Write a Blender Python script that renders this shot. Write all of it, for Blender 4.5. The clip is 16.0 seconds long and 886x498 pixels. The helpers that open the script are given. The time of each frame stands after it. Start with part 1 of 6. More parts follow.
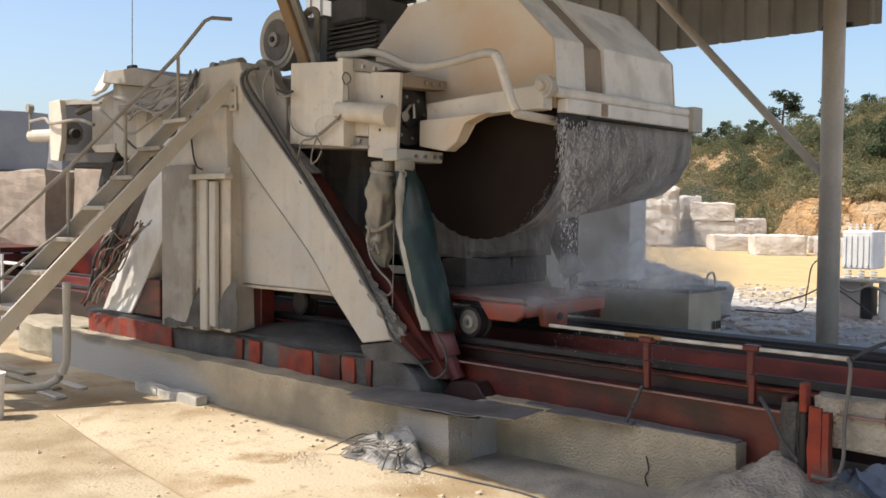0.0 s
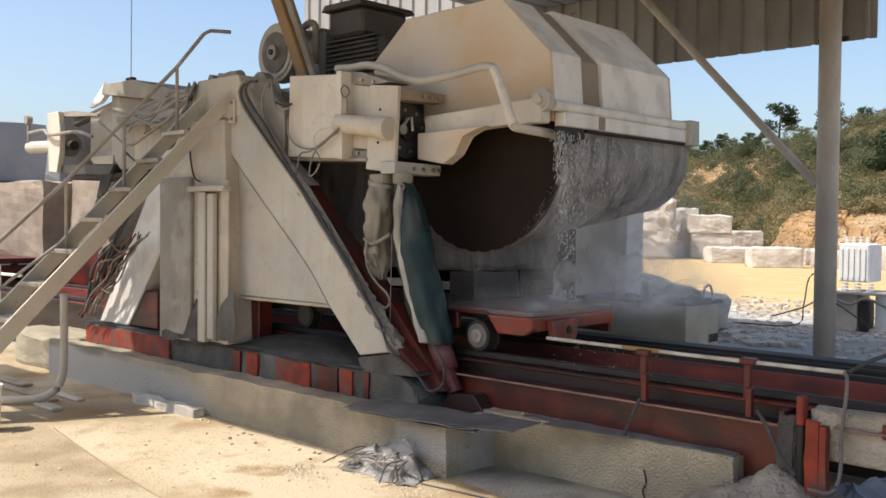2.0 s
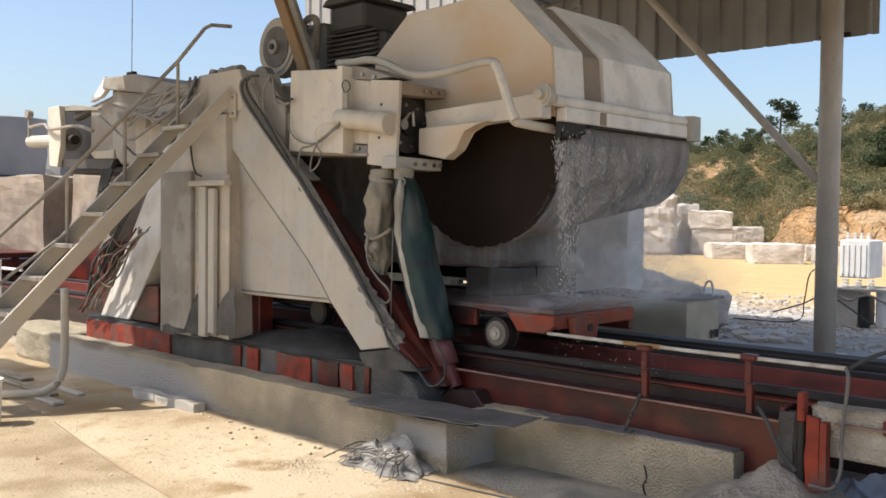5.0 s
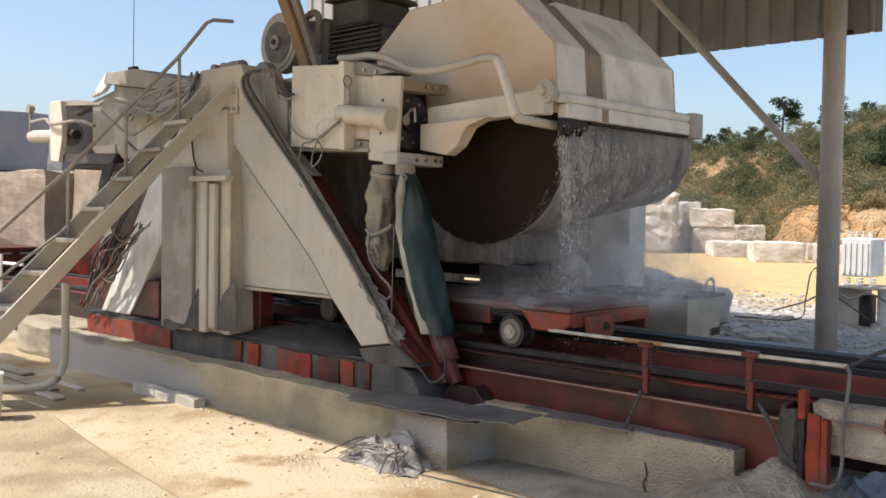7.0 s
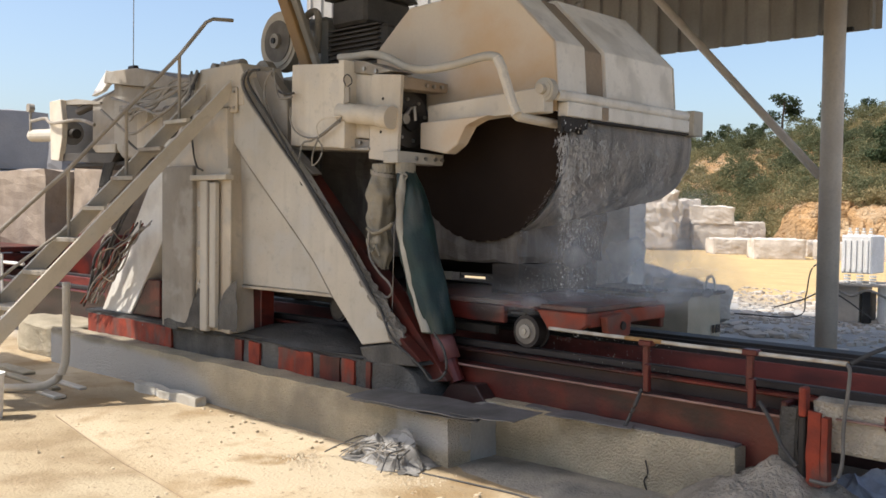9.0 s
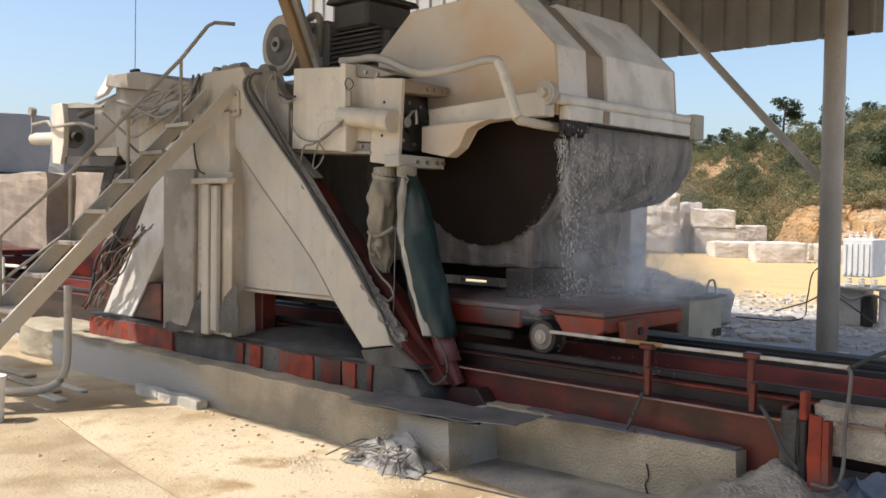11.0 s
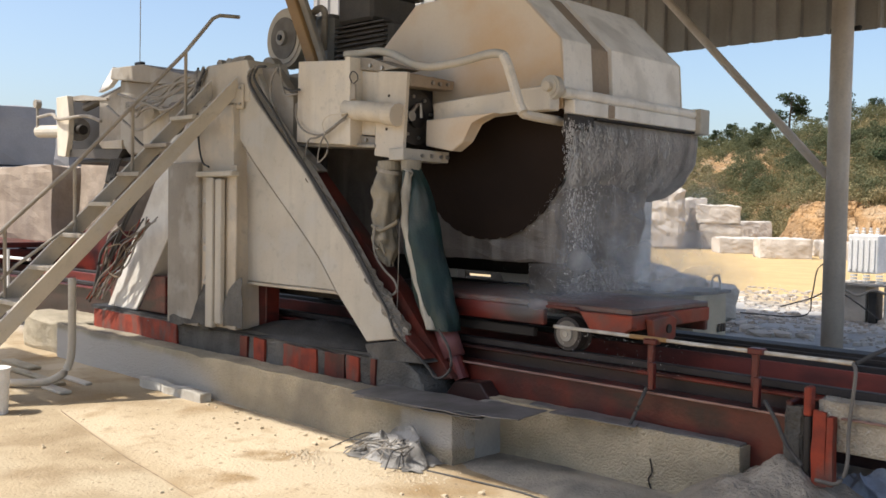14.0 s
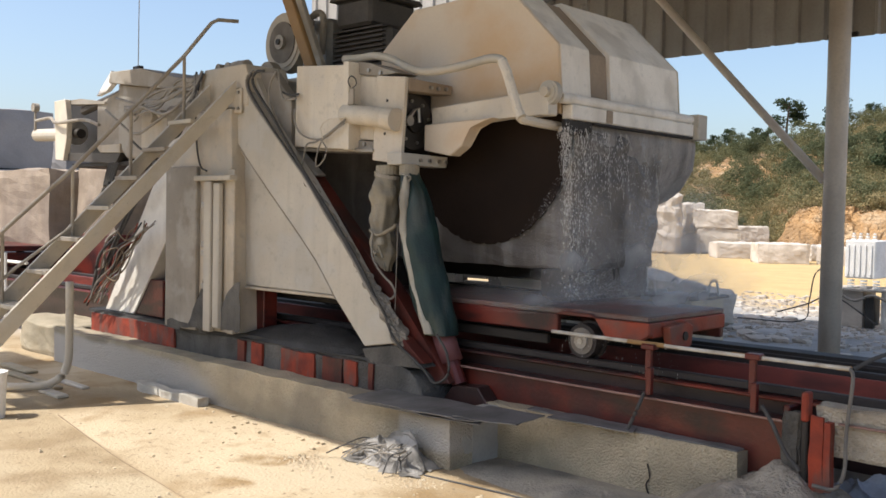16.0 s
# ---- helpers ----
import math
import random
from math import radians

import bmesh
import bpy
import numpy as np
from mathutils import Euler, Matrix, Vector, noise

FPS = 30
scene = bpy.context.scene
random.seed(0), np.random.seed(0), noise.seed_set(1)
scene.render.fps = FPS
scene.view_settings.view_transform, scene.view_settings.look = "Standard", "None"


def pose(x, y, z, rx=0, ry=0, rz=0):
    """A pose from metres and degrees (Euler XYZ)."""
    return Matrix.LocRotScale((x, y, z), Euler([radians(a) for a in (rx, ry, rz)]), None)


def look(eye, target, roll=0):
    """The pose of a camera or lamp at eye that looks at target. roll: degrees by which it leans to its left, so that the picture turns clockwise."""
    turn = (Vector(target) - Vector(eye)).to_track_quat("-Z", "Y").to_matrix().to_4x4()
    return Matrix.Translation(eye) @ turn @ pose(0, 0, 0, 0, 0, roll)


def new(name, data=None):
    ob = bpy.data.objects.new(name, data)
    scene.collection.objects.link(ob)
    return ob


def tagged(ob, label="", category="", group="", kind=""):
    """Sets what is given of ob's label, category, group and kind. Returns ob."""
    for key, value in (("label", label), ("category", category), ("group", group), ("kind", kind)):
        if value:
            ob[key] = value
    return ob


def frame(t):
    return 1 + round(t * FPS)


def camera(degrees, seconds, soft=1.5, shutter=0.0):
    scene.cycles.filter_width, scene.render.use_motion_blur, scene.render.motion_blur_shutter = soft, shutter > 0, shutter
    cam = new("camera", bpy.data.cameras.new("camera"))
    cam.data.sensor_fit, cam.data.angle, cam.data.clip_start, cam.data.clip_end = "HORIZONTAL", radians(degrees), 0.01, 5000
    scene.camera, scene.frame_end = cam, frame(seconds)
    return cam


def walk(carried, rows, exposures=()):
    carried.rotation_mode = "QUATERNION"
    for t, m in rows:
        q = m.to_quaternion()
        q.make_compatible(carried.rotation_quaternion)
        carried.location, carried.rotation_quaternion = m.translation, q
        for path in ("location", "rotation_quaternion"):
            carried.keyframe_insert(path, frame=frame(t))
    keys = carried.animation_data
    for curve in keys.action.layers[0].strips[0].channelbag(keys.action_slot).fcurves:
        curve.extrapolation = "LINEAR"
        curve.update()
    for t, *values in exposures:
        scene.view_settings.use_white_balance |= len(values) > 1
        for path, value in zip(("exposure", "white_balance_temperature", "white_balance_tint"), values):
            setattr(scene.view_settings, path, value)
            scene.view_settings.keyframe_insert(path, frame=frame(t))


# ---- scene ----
# camera: a phone held by somebody who stands still
cam = camera(50.82, 16.0, soft=1.6)
PATH = [
    (0.0, pose(-0.001, 0.015, 1.695, 87.647, 0, 43.453) @ pose(0, 0, 0, 0, 0, 0.427)),
    (0.5, pose(-0.001, 0.009, 1.701, 87.727, 0, 43.307) @ pose(0, 0, 0, 0, 0, 0.465)),
    (1.0, pose(0.007, 0.007, 1.704, 88.108, 0, 43.275) @ pose(0, 0, 0, 0, 0, 0.545)),
    (1.5, pose(0.008, 0.002, 1.705, 88.339, 0, 43.241) @ pose(0, 0, 0, 0, 0, 0.458)),
    (2.0, pose(0.006, 0.002, 1.702, 88.365, 0, 43.291) @ pose(0, 0, 0, 0, 0, 0.543)),
    (2.5, pose(-0.003, 0.015, 1.695, 88.226, 0, 43.308) @ pose(0, 0, 0, 0, 0, 0.677)),
    (3.0, pose(0.003, 0.012, 1.697, 88.269, 0, 43.265) @ pose(0, 0, 0, 0, 0, 0.696)),
    (3.5, pose(-0.000, 0.015, 1.699, 88.178, 0, 43.297) @ pose(0, 0, 0, 0, 0, 0.808)),
    (4.0, pose(-0.000, 0.004, 1.702, 88.115, 0, 43.313) @ pose(0, 0, 0, 0, 0, 0.680)),
    (6.5, pose(0.001, 0.002, 1.700, 87.996, 0, 43.331) @ pose(0, 0, 0, 0, 0, 0.788)),
    (7.0, pose(-0.005, 0.011, 1.694, 87.895, 0, 43.390) @ pose(0, 0, 0, 0, 0, 0.912)),
    (7.5, pose(-0.000, 0.015, 1.695, 87.752, 0, 43.407) @ pose(0, 0, 0, 0, 0, 0.790)),
    (8.0, pose(-0.001, 0.016, 1.698, 87.467, 0, 43.338) @ pose(0, 0, 0, 0, 0, 0.720)),
    (8.5, pose(-0.001, 0.007, 1.701, 87.552, 0, 43.377) @ pose(0, 0, 0, 0, 0, 0.611)),
    (9.0, pose(-0.003, 0.004, 1.701, 87.746, 0, 43.392) @ pose(0, 0, 0, 0, 0, 0.763)),
    (11.5, pose(0.001, -0.000, 1.702, 87.963, 0, 43.472) @ pose(0, 0, 0, 0, 0, 0.798)),
    (12.0, pose(-0.001, 0.001, 1.698, 87.913, 0, 43.394) @ pose(0, 0, 0, 0, 0, 0.954)),
    (12.5, pose(-0.001, 0.007, 1.696, 87.786, 0, 43.456) @ pose(0, 0, 0, 0, 0, 1.080)),
    (13.0, pose(-0.002, 0.012, 1.698, 87.640, 0, 43.492) @ pose(0, 0, 0, 0, 0, 0.995)),
    (13.5, pose(-0.005, 0.011, 1.696, 87.668, 0, 43.551) @ pose(0, 0, 0, 0, 0, 0.968)),
    (14.0, pose(-0.003, 0.009, 1.696, 87.619, 0, 43.739) @ pose(0, 0, 0, 0, 0, 1.021)),
    (14.5, pose(-0.003, 0.011, 1.695, 87.505, 0, 43.671) @ pose(0, 0, 0, 0, 0, 1.148)),
    (15.0, pose(0.002, 0.011, 1.696, 87.376, 0, 43.671) @ pose(0, 0, 0, 0, 0, 1.043)),
    (15.5, pose(-0.002, 0.007, 1.701, 87.590, 0, 43.530) @ pose(0, 0, 0, 0, 0, 1.175)),
    (16.0, pose(-0.003, 0.004, 1.700, 87.878, 0, 43.591) @ pose(0, 0, 0, 0, 0, 1.150)),
]

walk(cam, PATH, exposures=[(0.0, 0.44), (16.0, 0.44)])

# ---- world, sun ----
SUN_WAY = Vector((0.28, 0.55, -1.0)).normalized()
world = bpy.data.worlds.new("sky")
scene.world = world
world.use_nodes = True
wn = world.node_tree.nodes
sky = wn.new("ShaderNodeTexSky")
sky.sky_type = "NISHITA"
sky.sun_disc = False
sky.sun_elevation = math.asin(-SUN_WAY.z)
sky.sun_rotation = math.atan2(-SUN_WAY.x, -SUN_WAY.y)
sky.altitude, sky.air_density, sky.dust_density, sky.ozone_density = 200, 1.0, 3.0, 1.7
wn["Background"].inputs["Strength"].default_value = 0.16
world.node_tree.links.new(sky.outputs[0], wn["Background"].inputs["Color"])
sun = new("sun", bpy.data.lights.new("sun", "SUN"))
sun.data.energy, sun.data.angle, sun.data.color = 4.2, radians(0.6), (1.0, 0.95, 0.89)
sun.matrix_world = look((-12, -16, 30), Vector((-12, -16, 30)) + SUN_WAY)


# ---- materials ----
def mat(name, c1, c2, rough=0.8, metal=0.0, scale=6.0, fine=60.0, bump=0.3, stain=None, stain_amt=0.5, stain_scale=(2, 2, 0.6),
        vary=0.0, spec=0.4, relief=0.01, grain=0.45, splat=None):
    m = bpy.data.materials.new(name)
    m.use_nodes = True
    nt, n = m.node_tree, m.node_tree.nodes
    b = n["Principled BSDF"]
    tc = n.new("ShaderNodeTexCoord")

    def tex(sc, detail, stretch=None):
        t = n.new("ShaderNodeTexNoise")
        t.inputs["Scale"].default_value, t.inputs["Detail"].default_value = sc, detail
        src = tc.outputs["Object"]
        if stretch:
            mp = n.new("ShaderNodeMapping")
            mp.inputs["Scale"].default_value = stretch
            nt.links.new(src, mp.inputs[0])
            src = mp.outputs[0]
        nt.links.new(src, t.inputs["Vector"])
        return t

    def ramp(src, lo, hi):
        r = n.new("ShaderNodeMapRange")
        r.inputs["From Min"].default_value, r.inputs["From Max"].default_value = lo, hi
        nt.links.new(src, r.inputs["Value"])
        return r.outputs[0]

    def mix(f, a, c, amount=1.0, mode="MIX"):
        x = n.new("ShaderNodeMix")
        x.data_type, x.blend_type = "RGBA", mode
        if amount < 1.0:
            mu = n.new("ShaderNodeMath")
            mu.operation = "MULTIPLY"
            mu.inputs[1].default_value = amount
            nt.links.new(f, mu.inputs[0])
            f = mu.outputs[0]
        nt.links.new(f, x.inputs["Factor"])
        for s, v in ((x.inputs[6], a), (x.inputs[7], c)):
            if isinstance(v, tuple):
                s.default_value = (*v, 1)
            else:
                nt.links.new(v, s)
        return x.outputs[2]

    big, small = tex(scale, 5), tex(fine, 3)
    col = mix(ramp(big.outputs["Fac"], 0.36, 0.64), c1, c2)
    dark = tuple(v * 0.72 for v in c1)
    col = mix(ramp(small.outputs["Fac"], 0.45, 0.72), col, dark, grain)
    if stain:
        st = tex(1.0, 6, stain_scale)
        col = mix(ramp(st.outputs["Fac"], 0.5, 0.66), col, stain, stain_amt)
    if splat:
        sp_a, sp_b = tex(3.2, 9), tex(11.0, 6)
        col = mix(ramp(sp_a.outputs["Fac"], 0.52, 0.62), col, splat, 0.55)
        col = mix(ramp(sp_b.outputs["Fac"], 0.60, 0.70), col, tuple(v * 0.5 for v in c1), 0.28)
        runs, fleck = tex(1.0, 5, (11, 11, 0.9)), tex(75.0, 2)
        col = mix(ramp(runs.outputs["Fac"], 0.56, 0.68), col, tuple(v * 0.62 for v in c1), 0.20)
        col = mix(ramp(fleck.outputs["Fac"], 0.66, 0.72), col, tuple(v * 0.45 for v in c1), 0.5)
    if vary:
        oi = n.new("ShaderNodeObjectInfo")
        hs = n.new("ShaderNodeHueSaturation")
        mr = n.new("ShaderNodeMapRange")
        mr.inputs["To Min"].default_value, mr.inputs["To Max"].default_value = 1 - vary, 1 + vary
        nt.links.new(oi.outputs["Random"], mr.inputs["Value"])
        nt.links.new(mr.outputs[0], hs.inputs["Value"])
        hs.inputs["Fac"].default_value = 1
        nt.links.new(col, hs.inputs["Color"])
        col = hs.outputs[0]
    nt.links.new(col, b.inputs["Base Color"])
    rr = n.new("ShaderNodeMapRange")
    rr.inputs["To Min"].default_value, rr.inputs["To Max"].default_value = max(0.05, rough - 0.12), min(1, rough + 0.12)
    nt.links.new(big.outputs["Fac"], rr.inputs["Value"])
    nt.links.new(rr.outputs[0], b.inputs["Roughness"])
    b.inputs["Metallic"].default_value = metal
    b.inputs["Specular IOR Level"].default_value = spec
    if bump:
        bp = n.new("ShaderNodeBump")
        bp.inputs["Strength"].default_value, bp.inputs["Distance"].default_value = bump, relief
        ad = n.new("ShaderNodeMath")
        nt.links.new(big.outputs["Fac"], ad.inputs[0])
        nt.links.new(small.outputs["Fac"], ad.inputs[1])
        nt.links.new(ad.outputs[0], bp.inputs["Height"])
        nt.links.new(bp.outputs[0], b.inputs["Normal"])
    return m


PAINT = mat("dusty_cream_paint", (0.58, 0.50, 0.385), (0.45, 0.385, 0.295), 0.7, 0, 1.6, 40, 0.08, (0.27, 0.215, 0.155), 0.5, (2.5, 2.5, 0.7), grain=0.15, splat=(0.42, 0.39, 0.34))
PAINT_RUST = mat("cream_paint_rust_bloom", (0.66, 0.57, 0.455), (0.62, 0.50, 0.37), 0.7, 0, 1.1, 40, 0.08, (0.56, 0.34, 0.15), 0.55, (1.3, 1.3, 1.6), grain=0.15)
# hood paint lightened to stand in for sky light on its covers
HOOD = mat("brightened_hood_paint", (0.88, 0.82, 0.73), (0.79, 0.73, 0.64), 0.7, 0, 1.5, 40, 0.08, (0.42, 0.36, 0.28), 0.4, (2.2, 2.2, 0.7), grain=0.15, splat=(0.56, 0.51, 0.43))
PAINT_GREY = mat("dusty_grey_paint", (0.335, 0.292, 0.235), (0.255, 0.222, 0.18), 0.75, 0, 2.5, 45, 0.1, (0.20, 0.18, 0.15), 0.4, (3, 3, 0.8), grain=0.15, splat=(0.42, 0.39, 0.34))
PAINT_PALE = mat("pale_splashed_paint", (0.55, 0.498, 0.41), (0.44, 0.392, 0.315), 0.72, 0, 1.4, 30, 0.1, (0.33, 0.31, 0.27), 0.45, (1.6, 1.6, 0.5), grain=0.15, splat=(0.46, 0.44, 0.40))
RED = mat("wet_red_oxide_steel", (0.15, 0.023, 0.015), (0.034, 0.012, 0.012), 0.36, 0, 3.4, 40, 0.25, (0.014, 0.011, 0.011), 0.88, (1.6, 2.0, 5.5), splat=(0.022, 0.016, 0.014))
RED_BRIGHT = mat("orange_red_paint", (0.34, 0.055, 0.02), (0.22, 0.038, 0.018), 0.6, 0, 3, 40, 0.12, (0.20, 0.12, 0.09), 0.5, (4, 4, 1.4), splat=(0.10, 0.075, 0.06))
PAINT_CREAM = mat("carriage_cream_paint", (0.68, 0.605, 0.49), (0.60, 0.525, 0.415), 0.68, 0, 1.8, 45, 0.08, (0.40, 0.31, 0.21), 0.35, (3.0, 3.0, 0.6), grain=0.15, splat=(0.55, 0.50, 0.43))
RED_PRIMER = mat("red_primer_steel", (0.125, 0.022, 0.012), (0.055, 0.013, 0.010), 0.6, 0, 2.5, 40, 0.15, (0.03, 0.02, 0.016), 0.75, (2.5, 2.5, 1.2), splat=(0.05, 0.03, 0.024))
PRIMER_PALE = mat("faded_red_barrel", (0.20, 0.075, 0.07), (0.15, 0.06, 0.06), 0.5, 0, 3, 40, 0.1, (0.09, 0.05, 0.05), 0.5, (4, 4, 1))
CANVAS_PALE = mat("pale_canvas_edge", (0.46, 0.43, 0.36), (0.34, 0.31, 0.25), 0.95, 0, 5, 70, 0.3, (0.16, 0.14, 0.11), 0.5, (6, 6, 2))
SUNLIT_PAINT = mat("sunlit_leg_paint", (0.80, 0.76, 0.68), (0.66, 0.61, 0.53), 0.85, 0, 2.0, 40, 0.15, (0.40, 0.33, 0.25), 0.4, (2.5, 2.5, 0.8), grain=0.15, splat=(0.60, 0.56, 0.49))
TAN_ROPE = mat("tan_rope", (0.19, 0.135, 0.085), (0.12, 0.085, 0.055), 0.9, 0, 9, 70, 0.2)
# concrete lightened and warmed to stand in for light on the tank
TANK = mat("warm_lit_tank_concrete", (0.60, 0.51, 0.37), (0.47, 0.40, 0.29), 0.95, 0, 3, 50, 0.5, (0.30, 0.26, 0.20), 0.5, (2, 2, 1))
WORN_EDGE = mat("worn_steel_edge", (0.30, 0.19, 0.165), (0.20, 0.12, 0.10), 0.4, 0.3, 6, 50, 0.1)
DARK = mat("oily_steel_and_shade_black", (0.022, 0.019, 0.017), (0.036, 0.03, 0.027), 0.55, 0.2, 5, 60, 0.15)
RAIL = mat("worn_rail_steel", (0.026, 0.021, 0.02), (0.042, 0.034, 0.031), 0.6, 0.2, 6, 60, 0.1)
# front blade taken near-black, with the hood's shade put into its colour
BLADE = mat("shade_darkened_blade_steel", (0.030, 0.020, 0.015), (0.020, 0.014, 0.011), 0.9, 0.0, 1.2, 30, 0.04, spec=0.08)
CONCRETE = mat("rough_concrete", (0.54, 0.46, 0.325), (0.40, 0.34, 0.24), 0.95, 0, 3.5, 70, 1.0, (0.22, 0.195, 0.155), 0.7, (1.2, 1.2, 1.6), relief=0.035, grain=0.75)
CONCRETE_GREY = mat("wet_grey_concrete", (0.108, 0.099, 0.086), (0.060, 0.056, 0.050), 0.8, 0, 4, 50, 0.9, (0.19, 0.18, 0.16), 0.45, (3, 3, 1), relief=0.02)
PLASTER = mat("smoothed_cement_skim", (0.43, 0.41, 0.37), (0.36, 0.34, 0.305), 0.9, 0, 3, 40, 0.2)
SHEET = mat("wet_grey_sheet", (0.19, 0.18, 0.175), (0.115, 0.11, 0.105), 0.5, 0.1, 4, 40, 0.3)
SLUDGE = mat("grey_stone_sludge", (0.044, 0.042, 0.039), (0.026, 0.025, 0.024), 0.6, 0, 5, 40, 0.5)
GRANITE = mat("wet_sawn_granite", (0.070, 0.059, 0.051), (0.042, 0.036, 0.031), 0.5, 0, 3, 90, 0.5, (0.065, 0.058, 0.052), 0.6, (2, 2, 0.8))
GRANITE_DRY = mat("dry_pale_granite", (0.60, 0.54, 0.465), (0.46, 0.405, 0.34), 0.95, 0, 1.6, 14, 0.8, (0.32, 0.26, 0.20), 0.5, (0.8, 0.8, 1.2), vary=0.12)
GRANITE_TAN = mat("weathered_tan_granite", (0.36, 0.29, 0.22), (0.25, 0.195, 0.145), 0.95, 0, 2.5, 30, 0.8, (0.15, 0.12, 0.10), 0.4, (1.5, 1.5, 0.8))
GALV = mat("galvanised_sheet", (0.42, 0.39, 0.345), (0.35, 0.325, 0.29), 0.55, 0.25, 1.5, 30, 0.05, (0.20, 0.17, 0.14), 0.4, (2, 2, 0.4))
ROOFSHEET = mat("roof_sheet", (0.30, 0.30, 0.29), (0.25, 0.25, 0.24), 0.6, 0.2, 1.5, 20, 0.05)
COLUMN = mat("grey_painted_pipe", (0.66, 0.57, 0.46), (0.55, 0.47, 0.38), 0.6, 0, 2, 30, 0.06, (0.33, 0.24, 0.16), 0.4, (3, 3, 0.8))
CHROME = mat("worn_bolt_steel", (0.45, 0.43, 0.40), (0.36, 0.34, 0.31), 0.35, 0.8, 12, 80, 0.05)
OCHRE = mat("ochre_painted_steel", (0.34, 0.20, 0.075), (0.27, 0.16, 0.07), 0.65, 0, 3, 40, 0.1)
MOTOR = mat("blue_grey_motor_paint", (0.14, 0.16, 0.18), (0.20, 0.20, 0.19), 0.6, 0, 4, 50, 0.1, (0.28, 0.25, 0.21), 0.6, (2, 2, 1))
MOTOR_DARK = mat("greasy_casing_and_blackout", (0.055, 0.048, 0.042), (0.09, 0.078, 0.066), 0.6, 0.1, 4, 50, 0.1)
CANVAS = mat("dirty_canvas", (0.33, 0.29, 0.22), (0.24, 0.21, 0.16), 0.95, 0, 5, 70, 0.4, (0.13, 0.12, 0.095), 0.5, (4, 4, 1.5))
TARP = mat("dark_green_tarpaulin", (0.014, 0.038, 0.031), (0.010, 0.021, 0.021), 0.55, 0, 4, 50, 0.4, (0.115, 0.11, 0.09), 0.55, (5, 5, 1.2))
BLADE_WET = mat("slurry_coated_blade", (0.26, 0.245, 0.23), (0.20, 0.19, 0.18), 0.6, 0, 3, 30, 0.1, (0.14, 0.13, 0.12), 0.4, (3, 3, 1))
CABLE = mat("dusty_cable", (0.30, 0.27, 0.23), (0.22, 0.20, 0.17), 0.8, 0, 9, 70, 0.1)
CABLE_DARK = mat("dark_rubber_hose", (0.045, 0.042, 0.04), (0.075, 0.07, 0.062), 0.7, 0, 9, 70, 0.1)
WHITE = mat("chalky_white_paint", (0.82, 0.80, 0.77), (0.72, 0.70, 0.66), 0.8, 0, 5, 40, 0.1)
TIMBER_AND_SHADE = mat("wet_timber_and_shade_black", (0.030, 0.024, 0.019), (0.02, 0.016, 0.014), 0.8, 0, 4, 50, 0.4)
PLASTIC = mat("crumpled_grey_plastic", (0.33, 0.31, 0.28), (0.12, 0.112, 0.10), 0.5, 0, 8, 60, 0.3)
GRILLE = mat("dusty_fan_grille", (0.20, 0.175, 0.145), (0.15, 0.13, 0.108), 0.8, 0, 9, 60, 0.3)
PORCELAIN = mat("white_porcelain", (0.75, 0.74, 0.72), (0.68, 0.67, 0.64), 0.35, 0, 5, 50, 0.0)
BARK = mat("bark", (0.09, 0.065, 0.045), (0.06, 0.045, 0.035), 0.95, 0, 5, 40, 0.4)


def leaf_mat(name, a, b, c):
    m = bpy.data.materials.new(name)
    m.use_nodes = True
    nt, n = m.node_tree, m.node_tree.nodes
    p = n["Principled BSDF"]
    g = n.new("ShaderNodeNewGeometry")
    r = n.new("ShaderNodeValToRGB")
    e = r.color_ramp.elements
    e[0].color, e[1].color = (*a, 1), (*c, 1)
    e.new(0.55).color = (*b, 1)
    nz = n.new("ShaderNodeTexNoise")
    nz.inputs["Scale"].default_value = 0.12
    tc = n.new("ShaderNodeTexCoord")
    nt.links.new(tc.outputs["Object"], nz.inputs["Vector"])
    mm = n.new("ShaderNodeMath")
    mm.operation = "MULTIPLY_ADD"
    mm.inputs[1].default_value = 0.45
    nt.links.new(g.outputs["Random Per Island"], mm.inputs[0])
    ms = n.new("ShaderNodeMapRange")
    ms.inputs["From Min"].default_value, ms.inputs["From Max"].default_value = 0.35, 0.65
    ms.inputs["To Max"].default_value = 0.55
    nt.links.new(nz.outputs["Fac"], ms.inputs["Value"])
    nt.links.new(ms.outputs[0], mm.inputs[2])
    nt.links.new(mm.outputs[0], r.inputs["Fac"])
    nt.links.new(r.outputs[0], p.inputs["Base Color"])
    p.inputs["Roughness"].default_value = 0.7
    p.inputs["Specular IOR Level"].default_value = 0.2
    tr, mx = n.new("ShaderNodeBsdfTranslucent"), n.new("ShaderNodeMixShader")
    mx.inputs[0].default_value = 0.35
    nt.links.new(r.outputs[0], tr.inputs["Color"])
    nt.links.new(p.outputs[0], mx.inputs[1])
    nt.links.new(tr.outputs[0], mx.inputs[2])
    nt.links.new(mx.outputs[0], n["Material Output"].inputs["Surface"])
    return m


LEAF = leaf_mat("hill_foliage", (0.10, 0.115, 0.055), (0.20, 0.185, 0.09), (0.36, 0.28, 0.145))
LEAF_DARK = leaf_mat("pine_foliage", (0.03, 0.048, 0.024), (0.05, 0.07, 0.032), (0.075, 0.095, 0.04))


